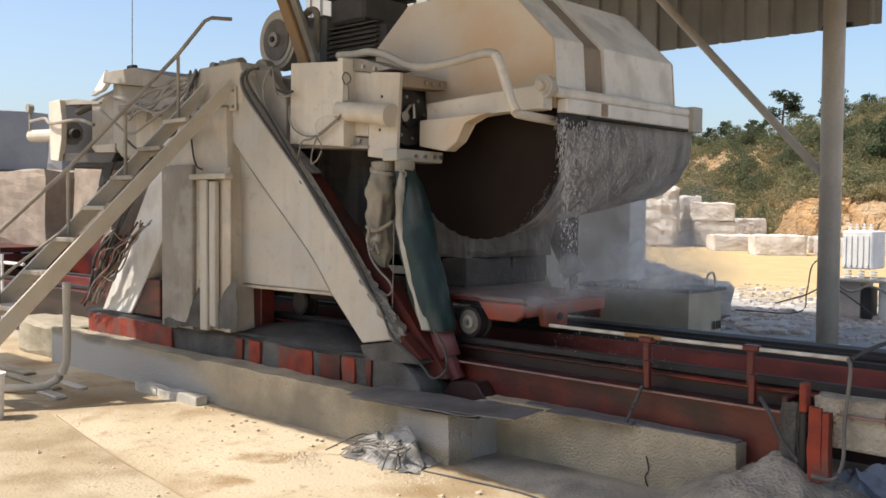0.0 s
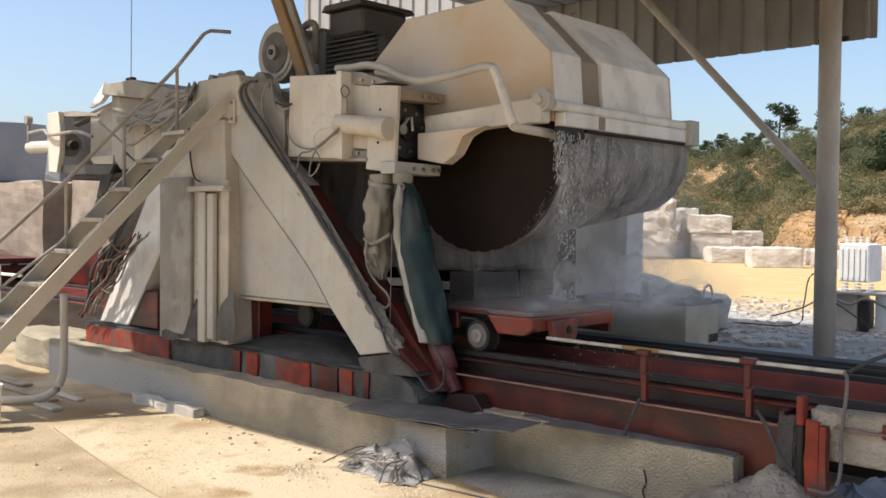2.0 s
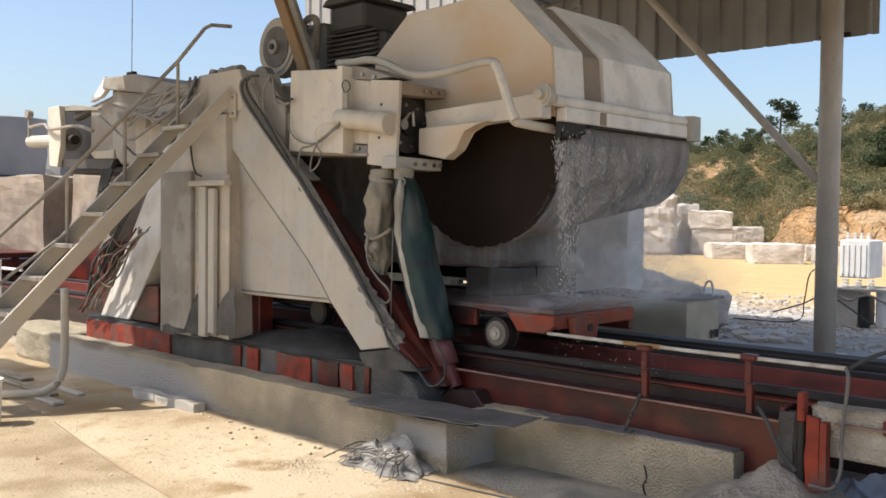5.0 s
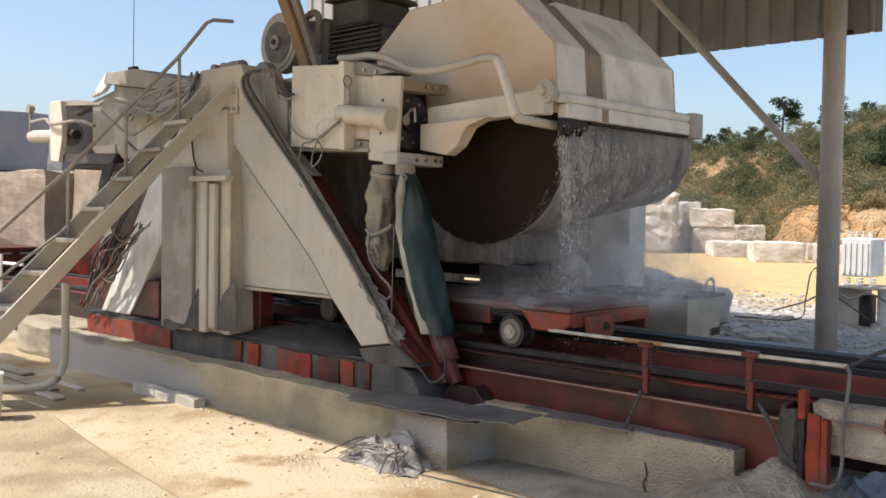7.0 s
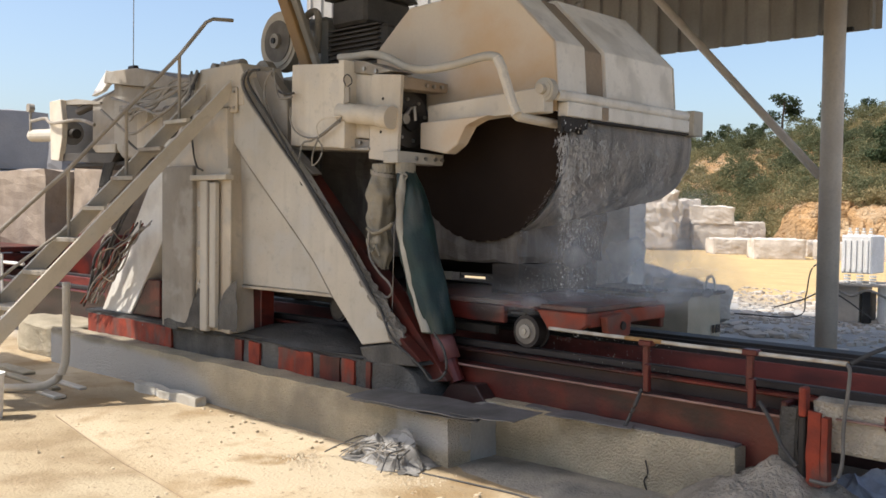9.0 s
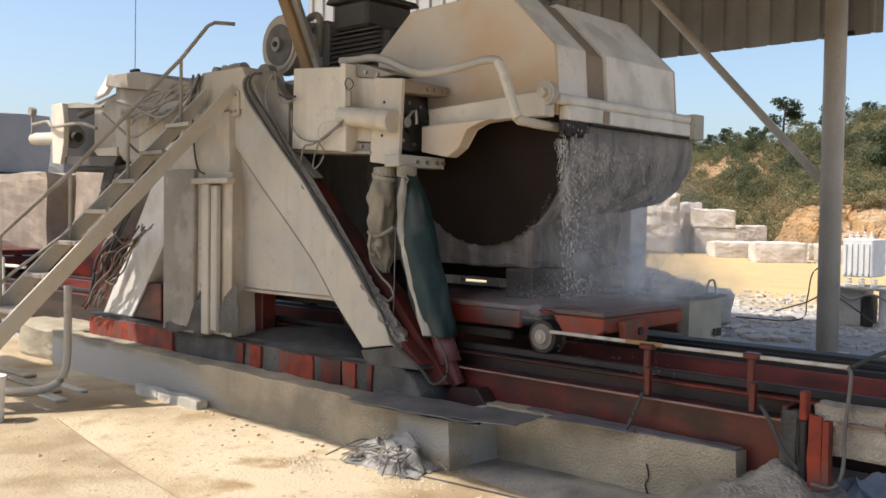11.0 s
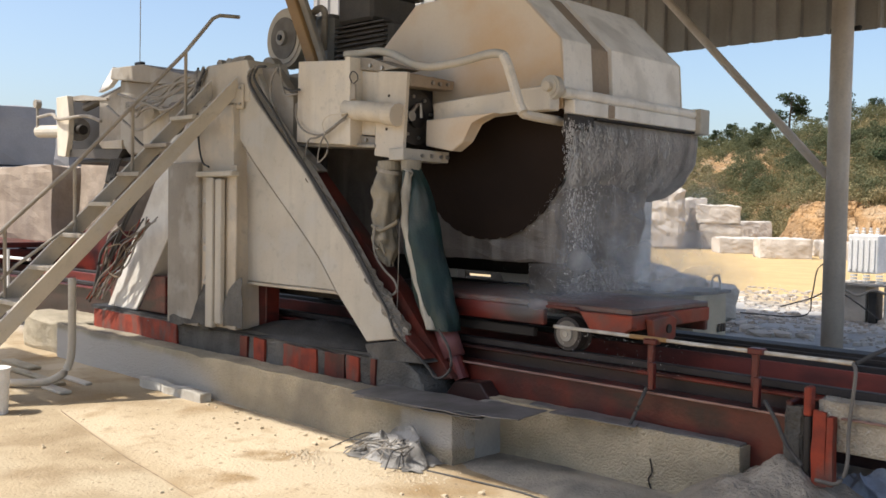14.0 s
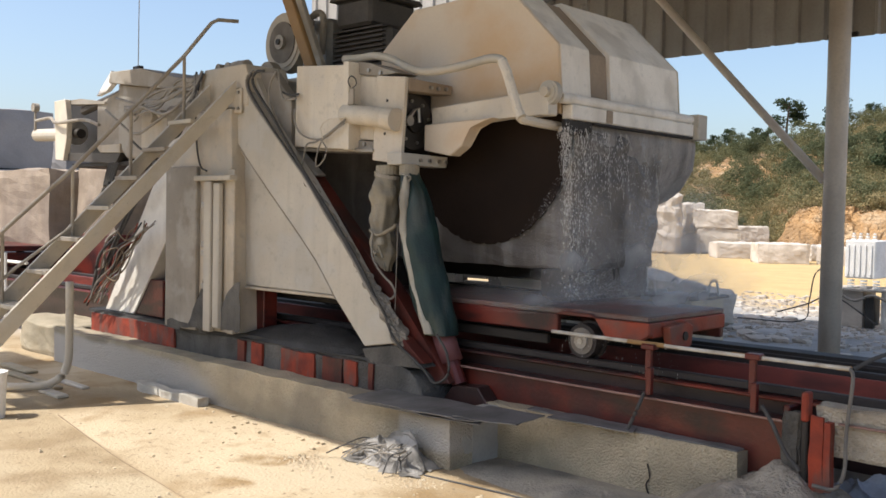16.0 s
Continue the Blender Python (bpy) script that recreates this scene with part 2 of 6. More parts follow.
def ground_material():
    m = bpy.data.materials.new("yard_ground")
    m.use_nodes = True
    nt, n = m.node_tree, m.node_tree.nodes
    b = n["Principled BSDF"]
    tc = n.new("ShaderNodeTexCoord")
    sep = n.new("ShaderNodeSeparateXYZ")
    nt.links.new(tc.outputs["Object"], sep.inputs[0])

    def noise_tex(sc, det=6):
        t = n.new("ShaderNodeTexNoise")
        t.inputs["Scale"].default_value, t.inputs["Detail"].default_value = sc, det
        nt.links.new(tc.outputs["Object"], t.inputs["Vector"])
        return t.outputs["Fac"]

    def rng(src, lo, hi):
        r = n.new("ShaderNodeMapRange")
        r.inputs["From Min"].default_value, r.inputs["From Max"].default_value = lo, hi
        nt.links.new(src, r.inputs["Value"])
        return r.outputs[0]

    def mix(f, a, c):
        x = n.new("ShaderNodeMix")
        x.data_type = "RGBA"
        nt.links.new(f, x.inputs["Factor"])
        for s, v in ((x.inputs[6], a), (x.inputs[7], c)):
            if isinstance(v, tuple):
                s.default_value = (*v, 1)
            else:
                nt.links.new(v, s)
        return x.outputs[2]

    def wobbly(src, wob, lo, hi):
        a = n.new("ShaderNodeMath")
        a.operation = "MULTIPLY_ADD"
        a.inputs[1].default_value = wob
        nt.links.new(noise_tex(0.35, 5), a.inputs[0])
        nt.links.new(src, a.inputs[2])
        return rng(a.outputs[0], lo, hi)

    n1, n2, n3 = noise_tex(1.1), noise_tex(7), noise_tex(45, 3)
    slab = mix(rng(n1, 0.35, 0.65), (0.46, 0.365, 0.235), (0.35, 0.265, 0.16))
    slab = mix(rng(noise_tex(0.45, 7), 0.5, 0.62), slab, (0.54, 0.44, 0.30))
    slab = mix(rng(noise_tex(1.7, 9), 0.53, 0.68), slab, (0.30, 0.205, 0.105))
    slab = mix(rng(n2, 0.6, 0.8), slab, (0.30, 0.225, 0.14))
    slab = mix(rng(n3, 0.62, 0.85), slab, (0.30, 0.23, 0.15))
    # an older, browner slab lies beyond the seam
    side = n.new("ShaderNodeVectorMath")
    side.operation = "DOT_PRODUCT"
    side.inputs[1].default_value = (-0.1576, -0.9875, 0)
    nt.links.new(tc.outputs["Object"], side.inputs[0])
    old = mix(rng(noise_tex(2.6, 8), 0.42, 0.62), (0.40, 0.315, 0.20), (0.30, 0.225, 0.135))
    old = mix(rng(noise_tex(0.8, 8), 0.48, 0.6), old, (0.44, 0.36, 0.24))
    slab = mix(rng(side.outputs["Value"], -2.112, -2.082), slab, old)
    slab = mix(rng(noise_tex(20, 8), 0.60, 0.72), slab, (0.24, 0.18, 0.115))
    slab = mix(rng(noise_tex(0.9, 10), 0.56, 0.60), slab, (0.50, 0.41, 0.28))
    rubble = mix(rng(n1, 0.4, 0.6), (0.42, 0.40, 0.37), (0.30, 0.285, 0.26))
    earth = mix(rng(n1, 0.35, 0.65), (0.56, 0.40, 0.19), (0.48, 0.34, 0.16))
    earth = mix(rng(n2, 0.5, 0.75), earth, (0.42, 0.31, 0.17))
    col = mix(wobbly(sep.outputs[1], 1.2, 5.4, 6.2), slab, rubble)
    col = mix(wobbly(sep.outputs[1], 6.0, 20.0, 22.5), col, earth)
    far = mix(rng(noise_tex(0.03), 0.4, 0.6), (0.12, 0.12, 0.05), (0.22, 0.18, 0.09))
    col = mix(rng(sep.outputs[1], 60, 75), col, far)
    nt.links.new(col, b.inputs["Base Color"])
    b.inputs["Roughness"].default_value = 0.95
    b.inputs["Specular IOR Level"].default_value = 0.2
    bp = n.new("ShaderNodeBump")
    bp.inputs["Strength"].default_value, bp.inputs["Distance"].default_value = 0.75, 0.014
    ad = n.new("ShaderNodeMath")
    nt.links.new(n2, ad.inputs[0])
    nt.links.new(n3, ad.inputs[1])
    nt.links.new(ad.outputs[0], bp.inputs["Height"])
    nt.links.new(bp.outputs[0], b.inputs["Normal"])
    return m


def water_material():
    m = bpy.data.materials.new("water_drops")
    m.use_nodes = True
    b = m.node_tree.nodes["Principled BSDF"]
    b.inputs["Base Color"].default_value = (0.62, 0.60, 0.57, 1)
    b.inputs["Roughness"].default_value = 0.12
    b.inputs["Transmission Weight"].default_value = 0.12
    b.inputs["IOR"].default_value = 1.33
    return m


SPOIL = mat("brown_grey_spoil", (0.36, 0.315, 0.255), (0.245, 0.215, 0.175), 0.95, 0, 5, 45, 1.0, (0.17, 0.15, 0.125), 0.5, (3, 3, 3), relief=0.03)
JOINT = mat("rust_and_shade_brown", (0.33, 0.25, 0.175), (0.26, 0.20, 0.145), 0.8, 0, 3, 40, 0.1)
HOSE = mat("grey_hose", (0.15, 0.137, 0.12), (0.11, 0.10, 0.09), 0.7, 0, 8, 50, 0.1)
WATER = water_material()
VEIL = mat("slurry_water", (0.66, 0.61, 0.56), (0.47, 0.43, 0.395), 0.5, 0, 3.5, 30, 0.6, (0.16, 0.145, 0.13), 0.6, (9, 9, 0.9), relief=0.03, splat=(0.33, 0.32, 0.305))
MIST = mat("fine_mist_drops", (0.80, 0.79, 0.77), (0.74, 0.73, 0.71), 0.8, 0, 5, 30, 0.0, grain=0.0)

# ---- mesh tools ----
ORIGIN = {}


def thing(name, at, label, category, group="", kind=""):
    e = new(name)
    e.empty_display_size = 0.2
    e.location = at
    ORIGIN[e.name] = Vector(at)
    return tagged(e, label, category, group, kind)


def part(name, bm, material, parent=None, label="", smooth=False):
    """Links a bmesh, given in world coordinates, as one mesh under a thing or part."""
    o = ORIGIN[parent.name] if parent else Vector((0, 0, 0))
    if parent:
        bmesh.ops.translate(bm, verts=bm.verts, vec=-o)
    me = bpy.data.meshes.new(name)
    bmesh.ops.recalc_face_normals(bm, faces=bm.faces)
    if smooth:
        for f in bm.faces:
            f.smooth = True
    bm.to_mesh(me)
    bm.free()
    me.materials.append(material)
    ob = new(name, me)
    if parent:
        ob.parent = parent
        ORIGIN[ob.name] = o
    if label:
        ob["label"] = label
    return ob


def solo(name, bm, material, at, label, category, group="", kind="", smooth=False):
    """A thing that is one mesh, with its origin at its base."""
    at = Vector(at)
    bmesh.ops.translate(bm, verts=bm.verts, vec=-at)
    me = bpy.data.meshes.new(name)
    bmesh.ops.recalc_face_normals(bm, faces=bm.faces)
    if smooth:
        for f in bm.faces:
            f.smooth = True
    bm.to_mesh(me)
    bm.free()
    me.materials.append(material)
    ob = new(name, me)
    ob.location = at
    ORIGIN[ob.name] = at
    return tagged(ob, label, category, group, kind)


def join(*bms):
    out = bms[0]
    for b in bms[1:]:
        me = bpy.data.meshes.new("tmp")
        b.to_mesh(me)
        b.free()
        out.from_mesh(me)
        bpy.data.meshes.remove(me)
    return out


def box(x0, x1, y0, y1, z0, z1, bev=0.008):
    bm = bmesh.new()
    bmesh.ops.create_cube(bm, size=1)
    for v in bm.verts:
        v.co = Vector(((x0 + x1) / 2 + v.co.x * (x1 - x0), (y0 + y1) / 2 + v.co.y * (y1 - y0), (z0 + z1) / 2 + v.co.z * (z1 - z0)))
    if bev:
        bmesh.ops.bevel(bm, geom=bm.edges[:], offset=min(bev, 0.3 * min(x1 - x0, y1 - y0, z1 - z0)), segments=1, affect="EDGES")
    return bm


def prism(pts, y0, y1, bev=0.008, axis="y"):
    """A polygon in the XZ plane carried from y0 to y1 (axis x: a YZ polygon from x0 to x1; axis z: XY)."""
    bm = bmesh.new()

    def co(p, d):
        return {"y": (p[0], d, p[1]), "x": (d, p[0], p[1]), "z": (p[0], p[1], d)}[axis]
    a = [bm.verts.new(co(p, y0)) for p in pts]
    b = [bm.verts.new(co(p, y1)) for p in pts]
    bm.faces.new(a)
    bm.faces.new(b[::-1])
    for i in range(len(pts)):
        j = (i + 1) % len(pts)
        bm.faces.new((a[i], b[i], b[j], a[j]))
    if bev:
        bmesh.ops.bevel(bm, geom=bm.edges[:], offset=bev, segments=1, affect="EDGES")
    return bm


def tube(pts, r, seg=8, r_end=None):
    """A round bar along a line of points."""
    pts = [Vector(p) for p in pts]
    bm = bmesh.new()
    rings = []
    up = Vector((0.13, 0.27, 0.95)).normalized()
    for i, p in enumerate(pts):
        d = (pts[min(i + 1, len(pts) - 1)] - pts[max(i - 1, 0)]).normalized()
        a = d.cross(up if abs(d.dot(up)) < 0.95 else Vector((1, 0, 0))).normalized()
        b = d.cross(a)
        rr = r if r_end is None else r + (r_end - r) * i / (len(pts) - 1)
        rings.append([bm.verts.new(p + (a * math.cos(k * math.tau / seg) + b * math.sin(k * math.tau / seg)) * rr) for k in range(seg)])
    for q0, q1 in zip(rings, rings[1:]):
        for k in range(seg):
            bm.faces.new((q0[k], q0[(k + 1) % seg], q1[(k + 1) % seg], q1[k]))
    bm.faces.new(rings[0][::-1])
    bm.faces.new(rings[-1])
    return bm


def curve(pts, steps=6):
    """Points of a smooth line through the given ones."""
    p = [Vector(q) for q in pts]
    p = [p[0] * 2 - p[1]] + p + [p[-1] * 2 - p[-2]]
    out = []
    for i in range(1, len(p) - 2):
        for k in range(steps):
            t = k / steps
            a, b, c, d = p[i - 1], p[i], p[i + 1], p[i + 2]
            out.append(0.5 * ((2 * b) + (c - a) * t + (2 * a - 5 * b + 4 * c - d) * t * t + (3 * b - a - 3 * c + d) * t ** 3))
    out.append(p[-2])
    return out


def disc(c, r, half, axis="y", seg=40, bev=0.0):
    v = {"x": Vector((half, 0, 0)), "y": Vector((0, half, 0)), "z": Vector((0, 0, half))}[axis]
    c = Vector(c)
    return tube([c - v, c + v], r, seg) if not bev else join(tube([c - v, c + v], r, seg), tube([c - v * 1.3, c + v * 1.3], r - bev, seg))


def rough_box(x0, x1, y0, y1, z0, z1, cuts=6, amp=0.05, freq=1.3, seed=0.0, flat_bottom=True):
    """A hewn block with uneven faces."""
    bm = bmesh.new()
    bmesh.ops.create_cube(bm, size=1)
    bmesh.ops.subdivide_edges(bm, edges=bm.edges[:], cuts=cuts, use_grid_fill=True)
    c = Vector(((x0 + x1) / 2, (y0 + y1) / 2, (z0 + z1) / 2))
    s = Vector((x1 - x0, y1 - y0, z1 - z0))
    for v in bm.verts:
        p = c + Vector((v.co.x * s.x, v.co.y * s.y, v.co.z * s.z))
        q = p * freq + Vector((seed, seed * 1.7, -seed))
        w = noise.noise_vector(q) * amp + noise.noise_vector(q * 3.7) * amp * 0.35
        edge = sum(abs(k) > 0.49 for k in v.co)
        if edge >= 2:
            w = w - Vector([math.copysign(1, k) if abs(k) > 0.49 else 0 for k in v.co]) * amp * 0.35
        if flat_bottom and v.co.z < -0.49:
            w.z = 0
        v.co = p + w
    return bm


def bolt(c, r=0.014, axis="y"):
    return tube([Vector(c), Vector(c) + {"x": Vector((0.02, 0, 0)), "y": Vector((0, -0.02, 0)), "z": Vector((0, 0, 0.02))}[axis]], r, 6)


# ---- ground ----
def ground():
    xs = sorted(set([-400, -250, -150, -100, -70, -50, -40, -30, -24, -20, -16] + [round(-14 + 0.35 * i, 2) for i in range(46)] + [4, 7, 12, 20, 40, 80, 150, 300]))
    ys = sorted(set([-300, -120, -50, -20, -8, -3] + [round(0.35 * i, 2) for i in range(64)] + [24, 26, 29, 33, 38, 44, 52, 60, 75, 100, 150, 250, 500]))
    bm = bmesh.new()
    grid = [[None] * len(ys) for _ in xs]
    for i, x in enumerate(xs):
        for j, y in enumerate(ys):
            z = 0.012 * noise.noise(Vector((x * 0.8, y * 0.8, 0))) + 0.008 * noise.noise(Vector((x * 2.3, y * 2.3, 3)))
            if 12.5 < y < 21:
                z += 0.05 * noise.noise(Vector((x * 0.9, y * 0.9, 7)))
            grid[i][j] = bm.verts.new((x, y, z))
    for i in range(len(xs) - 1):
        for j in range(len(ys) - 1):
            bm.faces.new((grid[i][j], grid[i + 1][j], grid[i + 1][j + 1], grid[i][j + 1]))
    return solo("ground", bm, ground_material(), (0, 0, 0), "dusty cement yard with rubble and yellow earth beyond", "ground", kind="structure", smooth=True)


ground()


RUSTRED = mat("flaking_red_paint", (0.30, 0.045, 0.018), (0.15, 0.03, 0.018), 0.8, 0, 7, 60, 0.4, (0.10, 0.08, 0.065), 0.7, (9, 9, 3))


# ---- kerbs and machine base ----
def ragged(pts, y0, y1, amp):
    """A thin patch with an uneven edge."""
    out = []
    for i, p in enumerate(pts):
        q = pts[(i + 1) % len(pts)]
        n = max(2, int(math.hypot(q[0] - p[0], q[1] - p[1]) / 0.05))
        for k in range(n):
            x, z = p[0] + (q[0] - p[0]) * k / n, p[1] + (q[1] - p[1]) * k / n
            w = noise.noise_vector(Vector((x * 6, 3.0, z * 6))) * amp + noise.noise_vector(Vector((x * 17, 3.0, z * 17))) * amp * 0.5
            out.append((x + w.x, max(0.01, z + w.z)))
    return prism(out, y0, y1, 0)


def kerb_material():
    """Rough-cast concrete, smoothed over with grey cement along one stretch and in a patch near the corner."""
    m = CONCRETE.copy()
    m.name = "skimmed_kerb_concrete"
    nt, n = m.node_tree, m.node_tree.nodes
    b = n["Principled BSDF"]
    base = b.inputs["Base Color"].links[0].from_socket
    tc, sep, nz = n.new("ShaderNodeTexCoord"), n.new("ShaderNodeSeparateXYZ"), n.new("ShaderNodeTexNoise")
    nz.inputs["Scale"].default_value, nz.inputs["Detail"].default_value = 2.5, 7
    nt.links.new(tc.outputs["Object"], sep.inputs[0])
    nt.links.new(tc.outputs["Object"], nz.inputs["Vector"])

    def edge(src, wobble, lo, hi):
        a, r = n.new("ShaderNodeMath"), n.new("ShaderNodeMapRange")
        a.operation = "MULTIPLY_ADD"
        a.inputs[1].default_value = wobble
        r.interpolation_type = "SMOOTHSTEP"
        r.inputs["From Min"].default_value, r.inputs["From Max"].default_value = lo, hi
        nt.links.new(nz.outputs["Fac"], a.inputs[0])
        nt.links.new(src, a.inputs[2])
        nt.links.new(a.outputs[0], r.inputs["Value"])
        return r.outputs[0]

    def times(a, c):
        x = n.new("ShaderNodeMath")
        x.operation = "MULTIPLY"
        nt.links.new(a, x.inputs[0])
        nt.links.new(c, x.inputs[1])
        return x.outputs[0]
    low = edge(sep.outputs[2], 0.10, 0.40, 0.33)
    # the skim runs lower towards its end
    slope = n.new("ShaderNodeMath")
    slope.operation = "MULTIPLY_ADD"
    slope.inputs[1].default_value = 2.6
    nt.links.new(sep.outputs[2], slope.inputs[0])
    nt.links.new(sep.outputs[0], slope.inputs[2])
    long_patch = times(edge(slope.outputs[0], 0.9, 1.15, 0.35), low)
    corner = times(times(edge(sep.outputs[0], 0.25, 2.42, 2.52), edge(sep.outputs[2], 0.12, 0.12, 0.20)), low)
    both = n.new("ShaderNodeMath")
    both.operation = "MAXIMUM"
    nt.links.new(long_patch, both.inputs[0])
    nt.links.new(corner, both.inputs[1])
    x = n.new("ShaderNodeMix")
    x.data_type = "RGBA"
    nt.links.new(both.outputs[0], x.inputs["Factor"])
    nt.links.new(base, x.inputs[6])
    x.inputs[7].default_value = (0.50, 0.47, 0.42, 1)
    nt.links.new(x.outputs[2], b.inputs["Base Color"])
    return m


def kerbs():
    def cast(x0, x1, y0, y1, z1):
        bm = bmesh.new()
        prof = [(y0, z1 * k / 9) for k in range(10)] + [(y0 + 0.012, z1)] + [(y0 + 0.012 + (y1 - y0 - 0.012) * k / 4, z1) for k in range(1, 5)] + [(y1, z1 * 0.5), (y1, 0)]
        n = int((x1 - x0) / 0.035)
        cols = []
        for i in range(n + 1):
            x = x0 + (x1 - x0) * i / n
            col = []
            for y, z in prof:
                p = Vector((x, y, z))
                w = noise.noise_vector(p * 2.2) * 0.012 + noise.noise_vector(p * 19) * 0.006
                if z >= z1 - 0.001:
                    w.z += 0.012 * noise.noise(p * 4)
                    w.z -= 0.02 * max(0, noise.noise(p * 7) - 0.3)
                if z < 0.01:
                    w.z = -0.02
                col.append(bm.verts.new(p + w))
            cols.append(col)
        for a, b in zip(cols, cols[1:]):
            for k in range(len(prof) - 1):
                bm.faces.new((a[k], a[k + 1], b[k + 1], b[k]))
        bm.faces.new(cols[0][::-1])
        bm.faces.new(cols[-1])
        return bm
    b = cast(-10.18, -4.18, 4.49, 4.72, 0.365)
    solo("concrete_kerb", b, kerb_material(), (-7, 4.6, 0), "long rough-cast concrete kerb along the machine base", "kerb", "kerbs")
    b = cast(-4.3, -2.40, 4.99, 5.118, 0.375)
    k = solo("concrete_kerb", b, CONCRETE, (-3.4, 4.95, 0), "short rough concrete kerb with a cracked face", "kerb", "kerbs")
    part("wet_top", rough_box(-3.95, -2.42, 5.005, 5.11, 0.370, 0.384, 12, 0.012, 6), SHEET, k, "wet grey sludge film")
    part("crack", tube(curve([(-2.98, 4.985, 0.2), (-2.96, 4.982, 0.12), (-2.985, 4.983, 0.07), (-2.96, 4.985, 0.0)], 4), 0.005, 5), DARK, k, "dark crack")
    b = rough_box(-4.32, -4.18, 4.5, 5.1, 0, 0.365, 3, 0.012, 3)
    solo("kerb_return", b, PLASTER, (-4.2, 4.7, 0), "grey cement end wall of the kerb", "kerb", "kerbs")
    b = rough_box(-11.3, -10.2, 4.53, 5.3, 0, 0.37, 9, 0.06, 2)
    solo("concrete_footing", b, CONCRETE, (-10.4, 4.9, 0), "sunlit rough concrete footing by the stair", "footing")


SLUDGE_SPOT = []


def machine_base():
    t = thing("concrete_plinth", (-7, 5, 0), "grey concrete machine base with red painted steel panels", "machine base")
    part("plinth", rough_box(-9.85, -5.19, 4.74, 5.12, 0, 0.57, 14, 0.022, 4), CONCRETE_GREY, t)
    part("plinth_slope", prism([(-5.234, 0.561), (-4.924, 0.577), (-4.829, 0.543), (-4.758, 0.494), (-4.699, 0.412), (-4.697, 0.298), (-5.229, 0.242)], 4.74, 5.1, 0.012), CONCRETE_GREY, t, "worn sloping end of the base")
    for x0, x1, m in ((-9.78, -8.06, RED_BRIGHT), (-6.99, -6.88, RED), (-6.78, -6.62, RED_BRIGHT), (-6.35, -5.91, RED_BRIGHT), (-5.8, -5.56, RED), (-5.53, -5.39, RED_BRIGHT), (-5.25, -5.2, RED)):
        part("red_panel", ragged([(x0, 0.36), (x0, 0.555), (x1, 0.555), (x1, 0.36)], 4.722, 4.745, 0.012), RUSTRED if m is RED_BRIGHT else m, t, "red painted steel panel")
    part("top_slab", rough_box(-9.9, -5.15, 4.748, 5.2, 0.565, 0.595, 16, 0.02, 4), SLUDGE, t, "sludge-covered ledge")
    SLUDGE_SPOT.append(t)


kerbs()
machine_base()
def mound(name, m, cx, cy, rx, ry, h, z0, label, seed=2.0, n=28, parent=None, power=0.8):
    bm = bmesh.new()
    g = []
    for i in range(n):
        row = []
        for j in range(n):
            u, v = i / (n - 1) * 2 - 1, j / (n - 1) * 2 - 1
            r = max(abs(u), abs(v)) * 0.5 + 0.5 * math.hypot(u, v)
            x, y = cx + u * rx, cy + v * ry
            z = h * max(0.0, 1 - r) ** power * (1 + 0.22 * noise.noise(Vector((x * 4, y * 4, seed)))) + 0.11 * h * (noise.noise(Vector((x * 11, y * 11, seed + 3))) + 0.6 * noise.noise(Vector((x * 27, y * 27, seed + 3)))) * max(0, 0.98 - r)
            row.append(bm.verts.new((x, y, z0 + max(-0.02, z - 0.01))))
        g.append(row)
    for a, b in zip(g, g[1:]):
        for j in range(n - 1):
            bm.faces.new((a[j], a[j + 1], b[j + 1], b[j]))
    if parent:
        return part(name, bm, m, parent, label, smooth=True)
    return solo(name, bm, m, (cx, cy, z0), label, "spoil", kind="stuff", smooth=True)


BANK = mat("damp_grey_dust", (0.40, 0.355, 0.285), (0.29, 0.265, 0.22), 0.9, 0, 4, 45, 0.8, (0.16, 0.15, 0.135), 0.6, (3, 3, 3), relief=0.02)


def spoil():
    mound("spoil_mound", SPOIL, -2.17, 5.0, 0.62, 0.62, 0.36, 0, "brown-grey mound of spoil at the end of the kerb", 2.0, 80, None, 0.72)
    mound("spoil_mound", SPOIL, -1.45, 4.75, 0.55, 0.50, 0.13, 0, "low spread of grey-brown spoil under the track's end", 11.0, 50, None, 0.6)
    mound("sludge_bank", BANK, -3.3, 4.78, 1.15, 0.40, 0.05, 0, "low bank of grey stone sludge beside the kerb", 5.0, 40)

    mound("sludge_crust", SLUDGE, -6.25, 5.05, 0.95, 0.32, 0.17, 0.585, "thick crust of grey sludge", 7.0, 30, SLUDGE_SPOT[0], 0.6)


spoil()


# ---- rails ----
REAR_RED = mat("lighter_red_face_plate", (0.27, 0.062, 0.045), (0.17, 0.040, 0.032), 0.38, 0, 2.0, 40, 0.15, (0.07, 0.028, 0.025), 0.7, (1.5, 2, 5))
CONCRETE_DULL = mat("stained_dull_concrete", (0.50, 0.44, 0.345), (0.33, 0.29, 0.23), 0.95, 0, 5, 60, 1.0, (0.12, 0.085, 0.065), 0.6, (3, 3, 7), relief=0.03, grain=0.6)
# skirt red cut down overall to carry the ledge's shade
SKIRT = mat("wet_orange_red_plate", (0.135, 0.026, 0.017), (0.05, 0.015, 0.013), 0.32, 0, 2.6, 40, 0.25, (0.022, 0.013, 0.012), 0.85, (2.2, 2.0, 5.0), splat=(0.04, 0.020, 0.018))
BLACK_RED = mat("near_black_red_steel", (0.030, 0.018, 0.016), (0.055, 0.022, 0.018), 0.4, 0, 2.5, 40, 0.2, (0.012, 0.010, 0.010), 0.7, (0.8, 2, 6))


